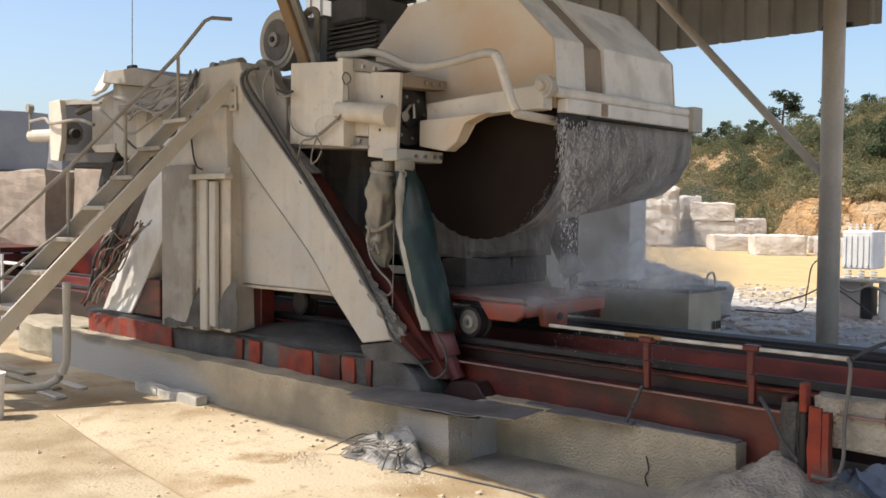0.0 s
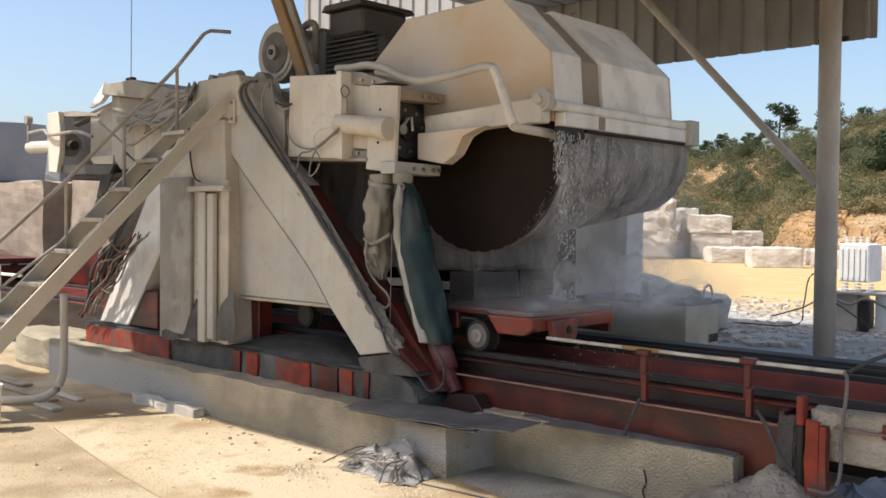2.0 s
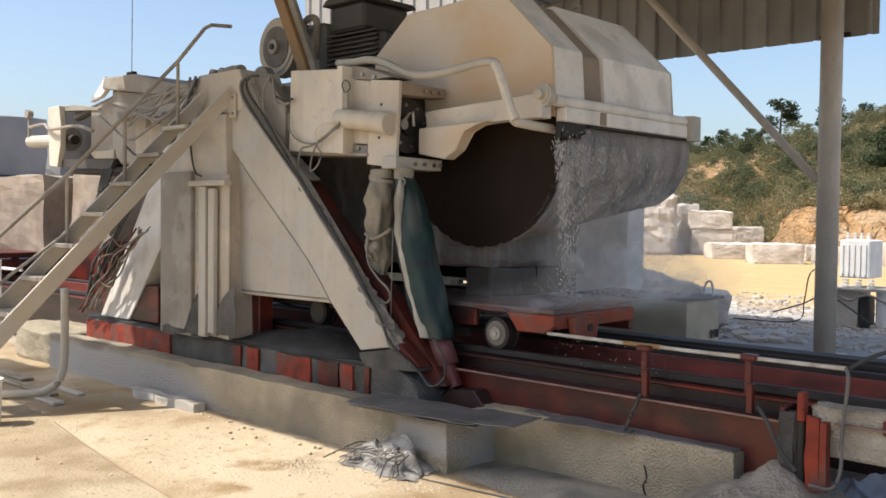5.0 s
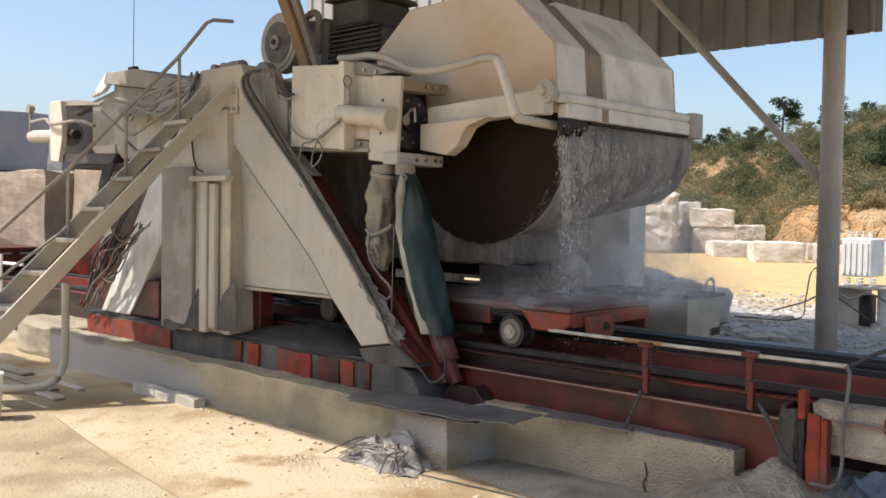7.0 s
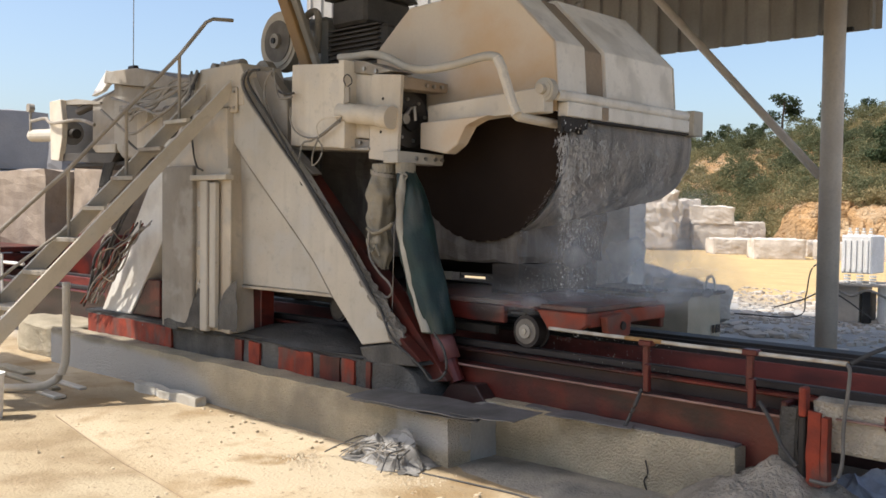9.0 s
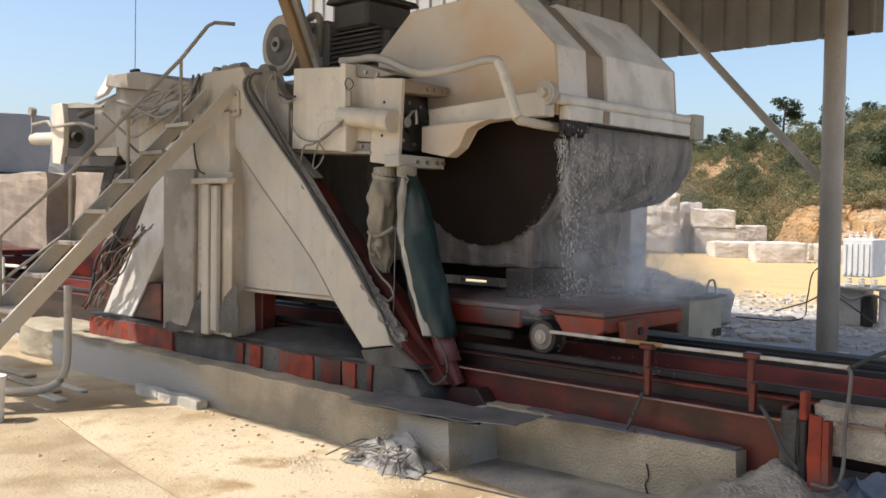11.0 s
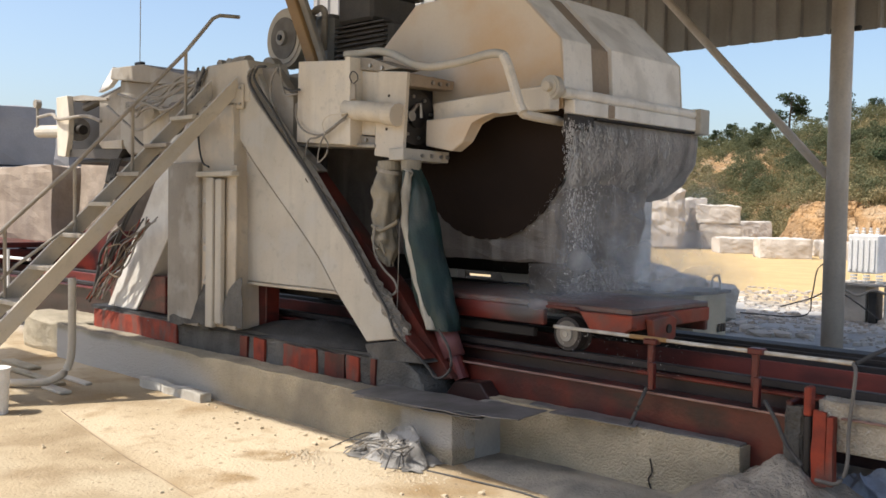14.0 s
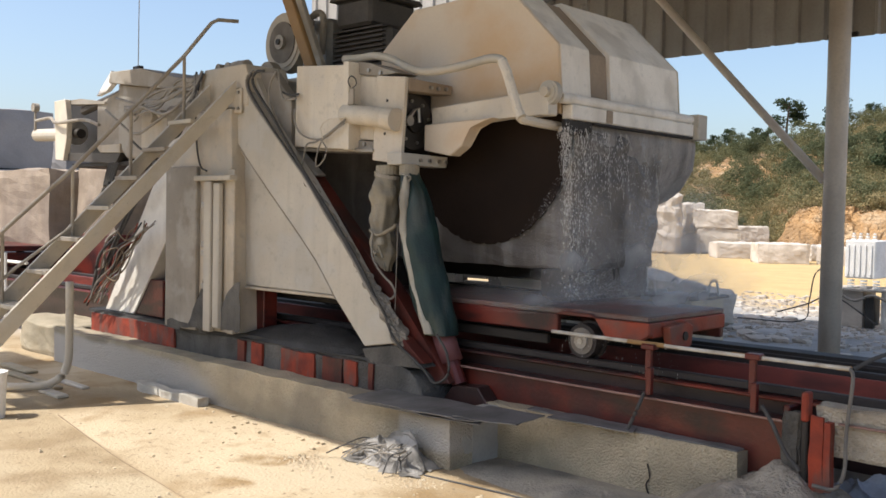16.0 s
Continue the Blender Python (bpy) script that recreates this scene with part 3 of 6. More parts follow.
def rail_beam(y, z, x0, x1, name, label, web_end):
    t = thing(name, ((x0 + x1) / 2, y, 0), label, "rail beam", "rail beams")
    part("rail_head", box(x0, x1, y - 0.03, y + 0.03, z - 0.05, z), RAIL, t, "worn steel rail head")
    part("top_flange", box(x0, x1, y - 0.10, y + 0.10, z - 0.075, z - 0.052), RED, t)
    # near-black web carries the shade below the flange in its colour
    part("web", box(x0, web_end, y - 0.02, y + 0.02, 0.1, z - 0.077), BLACK_RED, t, "web blackened for the shade under the flange")
    return t


front = rail_beam(5.25, 0.75, -26, 0.6, "rail_beam", "dark red steel track beam with worn rail", -1.99)
part("ledge", box(-4.75, -2.0, 5.07, 5.22, 0.575, 0.59), RED, front, "wet steel ledge")
part("lip", box(-4.75, -2.0, 5.06, 5.072, 0.578, 0.594), WORN_EDGE, front, "worn steel edge")
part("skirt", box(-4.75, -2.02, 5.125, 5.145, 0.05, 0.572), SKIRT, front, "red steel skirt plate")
part("concrete_packing", rough_box(-1.99, 0.6, 5.055, 5.2, 0.44, 0.715, 20, 0.022, 5), CONCRETE_DULL, front, "concrete packing")
part("red_lip", box(-1.86, 0.6, 5.02, 5.05, 0.622, 0.634), WORN_EDGE, front)
for x in (-2.15, -1.6):
    part("stub", box(x - 0.02, x + 0.02, 5.04, 5.2, 0.6, 0.68), RED, front)
rear = rail_beam(6.15, 0.75, -26, 0.6, "rail_beam", "red steel track beam behind the first", 0.6)
part("face_plate", box(-26, 0.6, 6.025, 6.045, 0.3, 0.725), REAR_RED, rear, "red face plate")
ch = thing("cable_channel", (-3, 6.8, 0), "black wet steel channel along the track", "channel")
part("channel_side", prism([(6.70, 0.1), (6.70, 0.70), (6.73, 0.74), (6.92, 0.74), (6.95, 0.70), (6.95, 0.1)], -24, 0.6, 0.004, "x"), DARK, ch)
part("pipe", tube([(-24, 6.68, 0.69), (0.6, 6.68, 0.69)], 0.03), DARK, ch)
for i in range(5):
    bm = box(-1.75 + 0.3 * i, -1.45 + 0.3 * i, 6.2, 6.66, 0.60, 0.62, 0.004)
    part("cover_plate", bm, RED_BRIGHT if i % 2 else WHITE, ch)


def post(x, h0, h1, y=5.05):
    t = thing("pipe_post", (x, y, h0), "short rusty red angle post holding the spray pipe", "post", "pipe posts")
    part("upright", box(x - 0.018, x + 0.018, y - 0.02, y + 0.02, h0, h0 + 0.17, 0.004), RED, t)
    part("bracket", box(x - 0.05, x - 0.01, y + 0.02, y + 0.05, h0 + 0.1, h1, 0.004), RED, t)
    part("clamp", box(x - 0.06, x + 0.03, y - 0.02, y + 0.05, h1, h1 + 0.035, 0.006), RED, t)


post(-3.02, 0.61, 0.89)
post(-2.34, 0.61, 0.91)
PIPEWHITE = mat("dirty_white_pipe", (0.56, 0.53, 0.47), (0.40, 0.36, 0.30), 0.8, 0, 9, 60, 0.1, (0.24, 0.16, 0.10), 0.6, (7, 7, 7))
sp = thing("spray_pipe", (-2.8, 5.05, 0.92), "chalky white water pipe with rusty joints", "pipe")
part("pipe", tube([(-3.8, 5.08, 0.925), (-2.75, 5.08, 0.92), (-1.82, 5.06, 0.925)], 0.012), PIPEWHITE, sp)
for a, b in ((-3.2, -2.94), (-2.5, -2.3), (-1.9, -1.82)):
    part("rust_joint", tube([(a, 5.079, 0.922), (b, 5.079, 0.922)], 0.0145), OCHRE, sp, "rusty brown joint")
part("hose", tube(curve([(-1.82, 5.06, 0.925), (-1.79, 5.02, 0.87), (-1.81, 5.01, 0.6), (-1.8, 4.97, 0.4), (-1.84, 4.95, 0.30), (-1.95, 4.93, 0.30)]), 0.0105), HOSE, sp, "grey rubber hose")
part("loop", tube(curve([(-1.82, 5.1, 0.92), (-1.7, 5.3, 1.0), (-1.45, 5.9, 1.08), (-1.1, 6.5, 1.02)]), 0.012), CABLE_DARK, sp, "dark cable")
rp = thing("red_post", (-1.97, 5.05, 0.2), "rusty red steel end post beside the track", "post")
part("plate", ragged([(-2.0, 0.25), (-2.0, 0.66), (-1.93, 0.65), (-1.925, 0.25)], 5.0, 5.02, 0.008), RUSTRED, rp)
part("angle", box(-2.045, -2.005, 4.98, 5.05, 0.62, 0.78), RUSTRED, rp)
# black strip stands in for the shaded gap beside the post
part("angle", box(-2.05, -2.012, 5.0, 5.06, 0.25, 0.62), DARK, rp, "black strip for the gap's shade")
part("angle", ragged([(-1.92, 0.26), (-1.92, 0.63), (-1.885, 0.63), (-1.885, 0.26)], 4.99, 5.05, 0.006), RUSTRED, rp)
part("concrete_lump", rough_box(-2.16, -2.06, 5.03, 5.12, 0.2, 0.66, 6, 0.025, 5, 3), CONCRETE_GREY, rp, "broken grey concrete lump")
for pts, nm in (([(-2.28, 5.02, 0.66), (-2.2, 4.98, 0.58), (-2.12, 4.96, 0.45), (-2.02, 4.93, 0.36)], "hose"),
                ([(-3.05, 5.04, 0.62), (-3.06, 5.0, 0.55), (-3.1, 4.99, 0.45), (-3.12, 4.97, 0.385)], "strap")):
    solo(nm, tube(curve(pts), 0.012), CABLE_DARK, pts[-1], "dark rubber hose hanging over the track beam", "hose", "hoses")
for k in range(7):
    x = -1.55 + 0.12 * k
    solo("loose_cable", tube(curve([(x, 4.95 + 0.1 * math.sin(k * 2.1), 0.035), (x + 0.15, 5.0 + 0.1 * math.cos(k), 0.06), (x + 0.32, 4.85 + 0.12 * math.sin(k), 0.03)]), 0.012), CABLE_DARK,
         (x, 5, 0), "loose dark cable lying on the ground", "cable", "loose cables")


def cover_tube(name, pts, radii, m, label, seg=26, fold=0.022, seed=0, zf=1.0):
    """A fabric sleeve with uneven folds."""
    c = curve(pts, 14)
    bm = bmesh.new()
    rings = []
    for i, p in enumerate(c):
        s = i / (len(c) - 1)
        k = s * (len(radii) - 1)
        a = int(min(k, len(radii) - 2))
        r = radii[a] + (radii[a + 1] - radii[a]) * (k - a)
        ring = []
        for j in range(seg):
            th = j * math.tau / seg
            q = Vector((math.cos(th) * 1.4, math.sin(th) * 1.4, p.z * 5 * zf + seed))
            rr = r + fold * 0.9 * noise.noise(q * 1.6) + fold * 0.5 * noise.noise(Vector((math.cos(th) * 4, math.sin(th) * 4, p.z * 9 * zf + seed))) + fold * 0.5 * noise.noise(Vector((math.cos(th) * 1.1, p.z * 14 * zf, seed + math.sin(th))))
            ring.append(bm.verts.new(p + Vector((math.cos(th) * rr, math.sin(th) * rr, 0))))
        rings.append(ring)
    for q0, q1 in zip(rings, rings[1:]):
        for k in range(seg):
            bm.faces.new((q0[k], q0[(k + 1) % seg], q1[(k + 1) % seg], q1[k]))
    bm.faces.new(rings[0])
    bm.faces.new(rings[-1])
    return bm


# ---- the saw's frame ----
def a_frame():
    t = thing("stone_saw", (-7.2, 4.9, 0.57), "cream painted steel A-frame of a stone saw, dusty and streaked", "machine frame")
    part("web_plate", prism([(-7.75, 1.03), (-7.75, 2.9), (-6.95, 2.9), (-5.70, 1.03)], 4.84, 4.92), PAINT_PALE, t)
    part("leg", prism([(-5.007, 0.733), (-5.209, 0.991), (-5.540, 1.367), (-5.820, 1.672), (-6.113, 1.979), (-6.342, 2.180), (-6.940, 2.753), (-7.018, 2.947), (-7.176, 2.963), (-7.174, 2.370), (-7.041, 2.254), (-6.260, 1.579), (-5.959, 1.309), (-5.707, 1.020), (-5.359, 0.674)], 4.77, 4.882), PAINT_PALE, t)
    part("foot_plate", prism([(-5.362, 0.658), (-4.985, 0.724), (-4.805, 0.636), (-4.729, 0.583), (-5.296, 0.552)], 4.75, 5.0, 0.006), CONCRETE_GREY, t, "sludge-splashed foot plate")
    part("foot_gusset", prism([(-5.041, 0.808), (-4.943, 0.767), (-4.729, 0.616), (-4.845, 0.594), (-5.027, 0.699)], 4.79, 4.9, 0.004), RED_PRIMER, t, "red primed gusset")
    # lighter paint puts the sun's brightness into this leg's colour
    part("leg", prism([(-7.65, 2.9), (-7.9, 2.9), (-9.62, 0.60), (-9.0, 0.60), (-7.65, 2.25)], 4.80, 5.08), SUNLIT_PAINT, t, "leg coloured paler for the sun on it")
    part("weld_bead", tube(curve([(-7.038, 4.768, 2.234), (-6.656, 4.768, 1.901), (-6.257, 4.768, 1.565), (-5.957, 4.768, 1.296), (-5.705, 4.768, 1.011)]), 0.006, 6), PAINT_GREY, t)
    part("head", prism([(-7.68, 2.62), (-7.68, 2.94), (-7.62, 2.99), (-6.98, 2.99), (-6.93, 2.9), (-6.93, 2.62)], 4.76, 5.2), PAINT, t)
    part("bracket", box(-7.13, -7.0, 4.735, 4.762, 2.56, 2.78), PAINT, t)
    part("column", prism([(-8.08, 0.6), (-8.08, 2.14), (-7.75, 2.60), (-7.10, 2.60), (-7.02, 0.6)], 4.70, 5.1), PAINT, t)
    part("column_flange", box(-8.12, -7.58, 4.655, 4.70, 0.58, 2.10), PAINT_GREY, t)
    part("column_flange", box(-7.10, -7.0, 4.675, 4.70, 0.6, 2.06), PAINT, t)
    part("top_cap", box(-7.56, -6.98, 4.61, 4.70, 1.96, 2.01), PAINT_PALE, t)
    part("slide_cover", box(-7.40, -7.29, 4.62, 4.675, 0.60, 1.955), PAINT_PALE, t)
    part("slide_cover", box(-7.265, -7.17, 4.63, 4.68, 0.64, 1.94), PAINT_PALE, t)
    part("slide_rod", tube([(-7.278, 4.63, 0.66), (-7.278, 4.63, 1.94)], 0.011), PAINT_GREY, t)
    for z in (0.98, 1.28, 1.36, 1.72):
        part("clip", box(-7.46, -7.40, 4.63, 4.66, z, z + 0.05), CHROME, t)
    part("opening_rim", prism([(-7.05, 1.0), (-7.05, 1.025), (-5.74, 1.03), (-5.72, 1.005)], 4.825, 4.93, 0.004), PAINT, t)
    # darker red carries the opening's shade on the jamb
    part("red_jamb", box(-7.10, -6.92, 4.95, 5.1, 0.6, 1.0), RED, t, "red primed inner jamb")
    part("red_inner_leg", prism([(-6.409, 2.031), (-6.209, 2.008), (-5.741, 1.574), (-5.204, 1.117), (-4.802, 0.699), (-4.597, 0.472), (-4.946, 0.412), (-6.175, 1.627)], 4.925, 5.05), RED_PRIMER, t, "red primed inner leg")
    part("upper_gusset", prism([(-7.195, 2.955), (-6.767, 2.915), (-6.491, 2.649), (-6.487, 2.253), (-6.117, 2.004), (-6.306, 1.979)], 4.90, 5.0), PAINT_GREY, t, "dusty grey gusset plate")
    part("red_foot", box(-9.6, -8.45, 4.82, 5.1, 0.602, 0.98), RED, t, "red primed foot plate")
    for x in (-7.55, -7.40, -7.22):
        part("lifting_eye", disc((x, 4.9, 3.01), 0.045, 0.05, "y", 14), PAINT_GREY, t)
    part("lifting_eye", disc((-7.18, 4.86, 2.99), 0.06, 0.1, "x", 14), PAINT_GREY, t)
    for (x, z) in ((-7.10, 2.74), (-7.03, 2.74), (-7.10, 2.6), (-7.03, 2.6)):
        part("bolt", bolt((x, 4.737, z)), CHROME, t)
    # the same frame on the far side of the track
    part("rear_leg", prism([(-7.6, 2.9), (-6.9, 2.9), (-5.2, 0.0), (-5.9, 0.0)], 7.7, 8.0), PAINT_PALE, t)
    part("rear_column", box(-8.4, -7.5, 7.7, 8.1, 0, 2.9), PAINT, t)
    part("rear_web", box(-7.3, -6.3, 7.75, 7.8, 1.1, 2.2), PAINT_GREY, t)
    part("cross_beam", box(-7.62, -7.0, 5.2, 8.0, 2.55, 2.9), PAINT_GREY, t)

    for pts, y in (([(-7.752, 0.589), (-7.673, 0.681), (-7.538, 0.880), (-7.424, 0.966), (-7.386, 0.623)], 4.648), ([(-8.067, 0.559), (-8.067, 0.624), (-7.933, 0.658), (-7.683, 0.627), (-7.634, 0.600)], 4.647),
                   ([(-7.168, 0.612), (-7.159, 0.856), (-7.088, 0.952), (-6.983, 1.029), (-6.879, 1.075), (-6.877, 0.640)], 4.668), ([(-7.646, 0.553), (-7.627, 0.766), (-7.550, 0.982), (-7.493, 1.089), (-7.445, 0.781), (-7.436, 0.574)], 4.692)):
        part("splash_stain", ragged(pts, y, y + 0.003, 0.03), CONCRETE_GREY, t, "dark wet splash")
    rnd = random.Random(4)
    mud = [(-6.227, 4.800, 2.038), (-5.929, 4.800, 1.744), (-5.644, 4.800, 1.456), (-5.406, 4.800, 1.193), (-5.210, 4.800, 1.006), (-5.064, 4.800, 0.830), (-4.989, 4.800, 0.719)]
    for k in range(2):
        path = [(x + 0.03 * k, y + 0.02 * k, z) for x, y, z in mud]
        part("mud_crust", cover_tube("m", path, [0.008, 0.015, 0.02, 0.03, 0.045, 0.05, 0.04], None, "", 10, 0.045, 3 + 4 * k, 2.0), SPOIL, t, "caked grey mud along the leg's edge")


a_frame()
pil = thing("rear_pillar", (-6.05, 9.3, 0), "pale painted steel pillar behind the saw", "pillar")
part("shaft", box(-6.45, -5.74, 9.15, 9.5, 0, 3.1), WHITE, pil)
part("base_plate", box(-6.55, -5.66, 9.1, 9.6, 0.0, 0.04), PAINT_GREY, pil)
# added dark plates hide the bright yard; slot fitted to the camera's view
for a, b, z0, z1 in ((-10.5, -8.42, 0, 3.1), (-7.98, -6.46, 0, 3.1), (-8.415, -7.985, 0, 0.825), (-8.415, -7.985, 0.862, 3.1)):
    part("back_plate", box(a, b, 9.25, 9.35, z0, z1), MOTOR_DARK, pil, "dark plate added to black out the yard behind")


def cables():
    runs = [
        ([(-6.846, 4.740, 2.898), (-6.897, 4.740, 2.820), (-6.854, 4.740, 2.719), (-6.604, 4.740, 2.461), (-6.302, 4.740, 2.187), (-6.074, 4.740, 1.986), (-5.818, 4.740, 1.713), (-5.540, 4.740, 1.438), (-5.306, 4.740, 1.166), (-5.101, 4.740, 0.946), (-4.988, 4.740, 0.767), (-4.690, 4.740, 0.593), (-4.587, 4.740, 0.509), (-4.493, 4.740, 0.529), (-4.434, 4.740, 0.605), (-4.458, 4.740, 0.733), (-4.559, 4.740, 0.851)], 0.01, CABLE_DARK),
        ([(-6.828, 4.745, 2.911), (-6.930, 4.745, 2.857), (-6.878, 4.745, 2.697), (-6.579, 4.745, 2.417), (-6.270, 4.745, 2.139), (-6.043, 4.745, 1.931), (-5.789, 4.745, 1.654), (-5.511, 4.745, 1.373), (-5.278, 4.745, 1.103), (-5.056, 4.745, 0.886)], 0.011, CABLE),
        ([(-6.678, 4.750, 2.898), (-6.802, 4.750, 2.895), (-6.835, 4.750, 2.791), (-6.554, 4.750, 2.506), (-6.254, 4.750, 2.176), (-5.976, 4.750, 1.894), (-5.655, 4.750, 1.567), (-5.417, 4.750, 1.312), (-5.220, 4.750, 1.064)], 0.012, CABLE_DARK),
        ([(-6.550, 4.780, 2.889), (-6.638, 4.780, 2.778), (-6.629, 4.780, 2.609), (-6.475, 4.780, 2.385), (-6.263, 4.780, 2.178)], 0.01, CABLE),
        ([(-6.573, 4.820, 2.910), (-6.548, 4.820, 2.774), (-6.491, 4.820, 2.651), (-6.320, 4.820, 2.647)], 0.01, CABLE),
        ([(-6.567, 4.840, 2.730), (-6.440, 4.840, 2.682), (-6.316, 4.840, 2.682)], 0.01, CABLE_DARK),
        ([(-6.361, 4.840, 2.572), (-6.360, 4.840, 2.454), (-6.282, 4.840, 2.356), (-6.131, 4.840, 2.302), (-5.948, 4.840, 2.307), (-5.717, 4.840, 2.426)], 0.008, CABLE),
        ([(-5.691, 4.830, 2.437), (-5.900, 4.830, 2.336), (-6.059, 4.830, 2.275), (-6.177, 4.830, 2.257), (-6.222, 4.830, 2.142), (-6.251, 4.830, 2.002)], 0.008, CABLE),
        ([(-5.693, 4.820, 2.405), (-5.852, 4.820, 2.347), (-5.959, 4.820, 2.288), (-6.031, 4.820, 2.172), (-6.037, 4.820, 2.071), (-5.943, 4.820, 2.124), (-5.915, 4.820, 2.214), (-5.988, 4.820, 2.290)], 0.007, CABLE),
        ([(-5.959, 4.820, 2.293), (-5.989, 4.820, 2.385), (-5.917, 4.820, 2.441), (-5.783, 4.820, 2.450), (-5.680, 4.820, 2.448)], 0.006, PAINT_CREAM),
        ([(-8.497, 4.610, 1.558), (-8.711, 4.610, 1.401), (-9.037, 4.610, 1.272), (-9.063, 4.610, 1.092), (-9.448, 4.610, 0.876), (-9.654, 4.610, 0.656)], 0.0096, CABLE_DARK),
        ([(-8.653, 4.650, 1.517), (-8.833, 4.650, 1.439), (-8.964, 4.650, 1.264), (-9.118, 4.650, 1.103), (-9.407, 4.650, 0.889), (-9.789, 4.650, 0.661)], 0.0078, TAN_ROPE),
        ([(-8.376, 4.600, 1.555), (-8.571, 4.600, 1.388), (-8.954, 4.600, 1.267), (-9.122, 4.600, 1.040), (-9.322, 4.600, 0.911), (-9.611, 4.600, 0.684)], 0.0078, RUSTRED),
        ([(-8.411, 4.630, 1.524), (-8.614, 4.630, 1.383), (-8.785, 4.630, 1.214), (-9.013, 4.630, 1.100), (-9.216, 4.630, 0.892), (-9.459, 4.630, 0.689)], 0.0060, RUSTRED),
        ([(-8.627, 4.640, 1.548), (-8.751, 4.640, 1.409), (-9.025, 4.640, 1.269), (-9.099, 4.640, 1.106), (-9.454, 4.640, 0.916), (-9.790, 4.640, 0.661)], 0.0078, RUSTRED),
        ([(-8.308, 4.560, 1.521), (-8.605, 4.560, 1.380), (-8.854, 4.560, 1.276), (-8.982, 4.560, 1.113), (-9.318, 4.560, 0.929), (-9.480, 4.560, 0.722)], 0.0078, CABLE),
        ([(-8.575, 4.630, 1.523), (-8.754, 4.630, 1.383), (-8.963, 4.630, 1.216), (-9.092, 4.630, 1.101), (-9.275, 4.630, 0.899), (-9.695, 4.630, 0.666)], 0.0078, TAN_ROPE),
        ([(-8.242, 4.600, 1.550), (-8.561, 4.600, 1.420), (-8.650, 4.600, 1.286), (-8.828, 4.600, 1.078), (-9.189, 4.600, 0.919), (-9.348, 4.600, 0.692)], 0.0096, CABLE),
        ([(-8.398, 4.590, 1.580), (-8.490, 4.590, 1.385), (-8.781, 4.590, 1.252), (-8.898, 4.590, 1.096), (-9.190, 4.590, 0.942), (-9.441, 4.590, 0.691)], 0.0078, CABLE),
        ([(-8.386, 4.590, 1.546), (-8.466, 4.590, 1.429), (-8.776, 4.590, 1.229), (-8.961, 4.590, 1.102), (-9.161, 4.590, 0.916), (-9.490, 4.590, 0.707)], 0.0060, TAN_ROPE),
        ([(-8.301, 4.650, 1.580), (-8.563, 4.650, 1.432), (-8.805, 4.650, 1.263), (-8.947, 4.650, 1.112), (-9.152, 4.650, 0.941), (-9.430, 4.650, 0.690)], 0.0078, CABLE),
        ([(-9.289, 4.580, 1.053), (-9.188, 4.580, 1.233), (-8.898, 4.580, 1.291), (-8.782, 4.580, 1.193), (-8.947, 4.580, 1.070)], 0.0084, TAN_ROPE),
        ([(-9.140, 4.580, 1.148), (-9.165, 4.580, 1.001), (-8.948, 4.580, 0.955), (-8.853, 4.580, 1.075)], 0.0084, TAN_ROPE),
        ([(-8.945, 4.580, 1.472), (-8.758, 4.580, 1.375), (-8.530, 4.580, 1.426), (-8.643, 4.580, 1.311)], 0.0084, TAN_ROPE),
        ([(-7.62, 4.73, 2.98), (-7.75, 4.7, 2.75), (-7.9, 4.68, 2.6), (-8.05, 4.66, 2.4)], 0.014, CABLE),
        ([(-7.66, 4.74, 2.95), (-7.68, 4.7, 2.7), (-7.62, 4.68, 2.3), (-7.52, 4.66, 2.1), (-7.4, 4.65, 2.05)], 0.009, CABLE_DARK),
        ([(-7.7, 4.76, 2.92), (-7.8, 4.72, 2.8), (-8.2, 4.7, 2.62), (-8.7, 4.72, 2.72), (-9.3, 4.75, 2.85)], 0.016, CABLE),
        ([(-7.74, 4.76, 2.88), (-7.95, 4.72, 2.72), (-8.4, 4.7, 2.55), (-8.8, 4.7, 2.45), (-9.2, 4.72, 2.6), (-9.6, 4.78, 2.75)], 0.014, CABLE),
        ([(-8.0, 4.72, 2.5), (-8.3, 4.68, 2.3), (-8.6, 4.68, 2.28), (-8.9, 4.7, 2.4)], 0.012, CABLE_DARK),
        ([(-8.35, 4.7, 2.0), (-8.7, 4.66, 1.75), (-9.05, 4.66, 1.4), (-9.35, 4.66, 1.05), (-9.7, 4.68, 0.7)], 0.014, CABLE_DARK),
        ([(-8.4, 4.7, 2.02), (-8.8, 4.65, 1.7), (-9.15, 4.64, 1.3), (-9.5, 4.64, 0.9), (-9.8, 4.68, 0.63)], 0.012, CABLE_DARK),
        ([(-9.0, 4.66, 1.5), (-9.25, 4.62, 1.35), (-9.3, 4.62, 1.1), (-9.5, 4.64, 1.0), (-9.55, 4.66, 0.7)], 0.013, CABLE),
        ([(-9.1, 4.64, 1.4), (-9.35, 4.60, 1.2), (-9.45, 4.6, 0.95), (-9.6, 4.64, 0.8)], 0.018, CABLE_DARK),
    ]
    rnd = random.Random(12)
    for k in range(9):
        j = [rnd.uniform(-0.05, 0.05) for _ in range(8)]
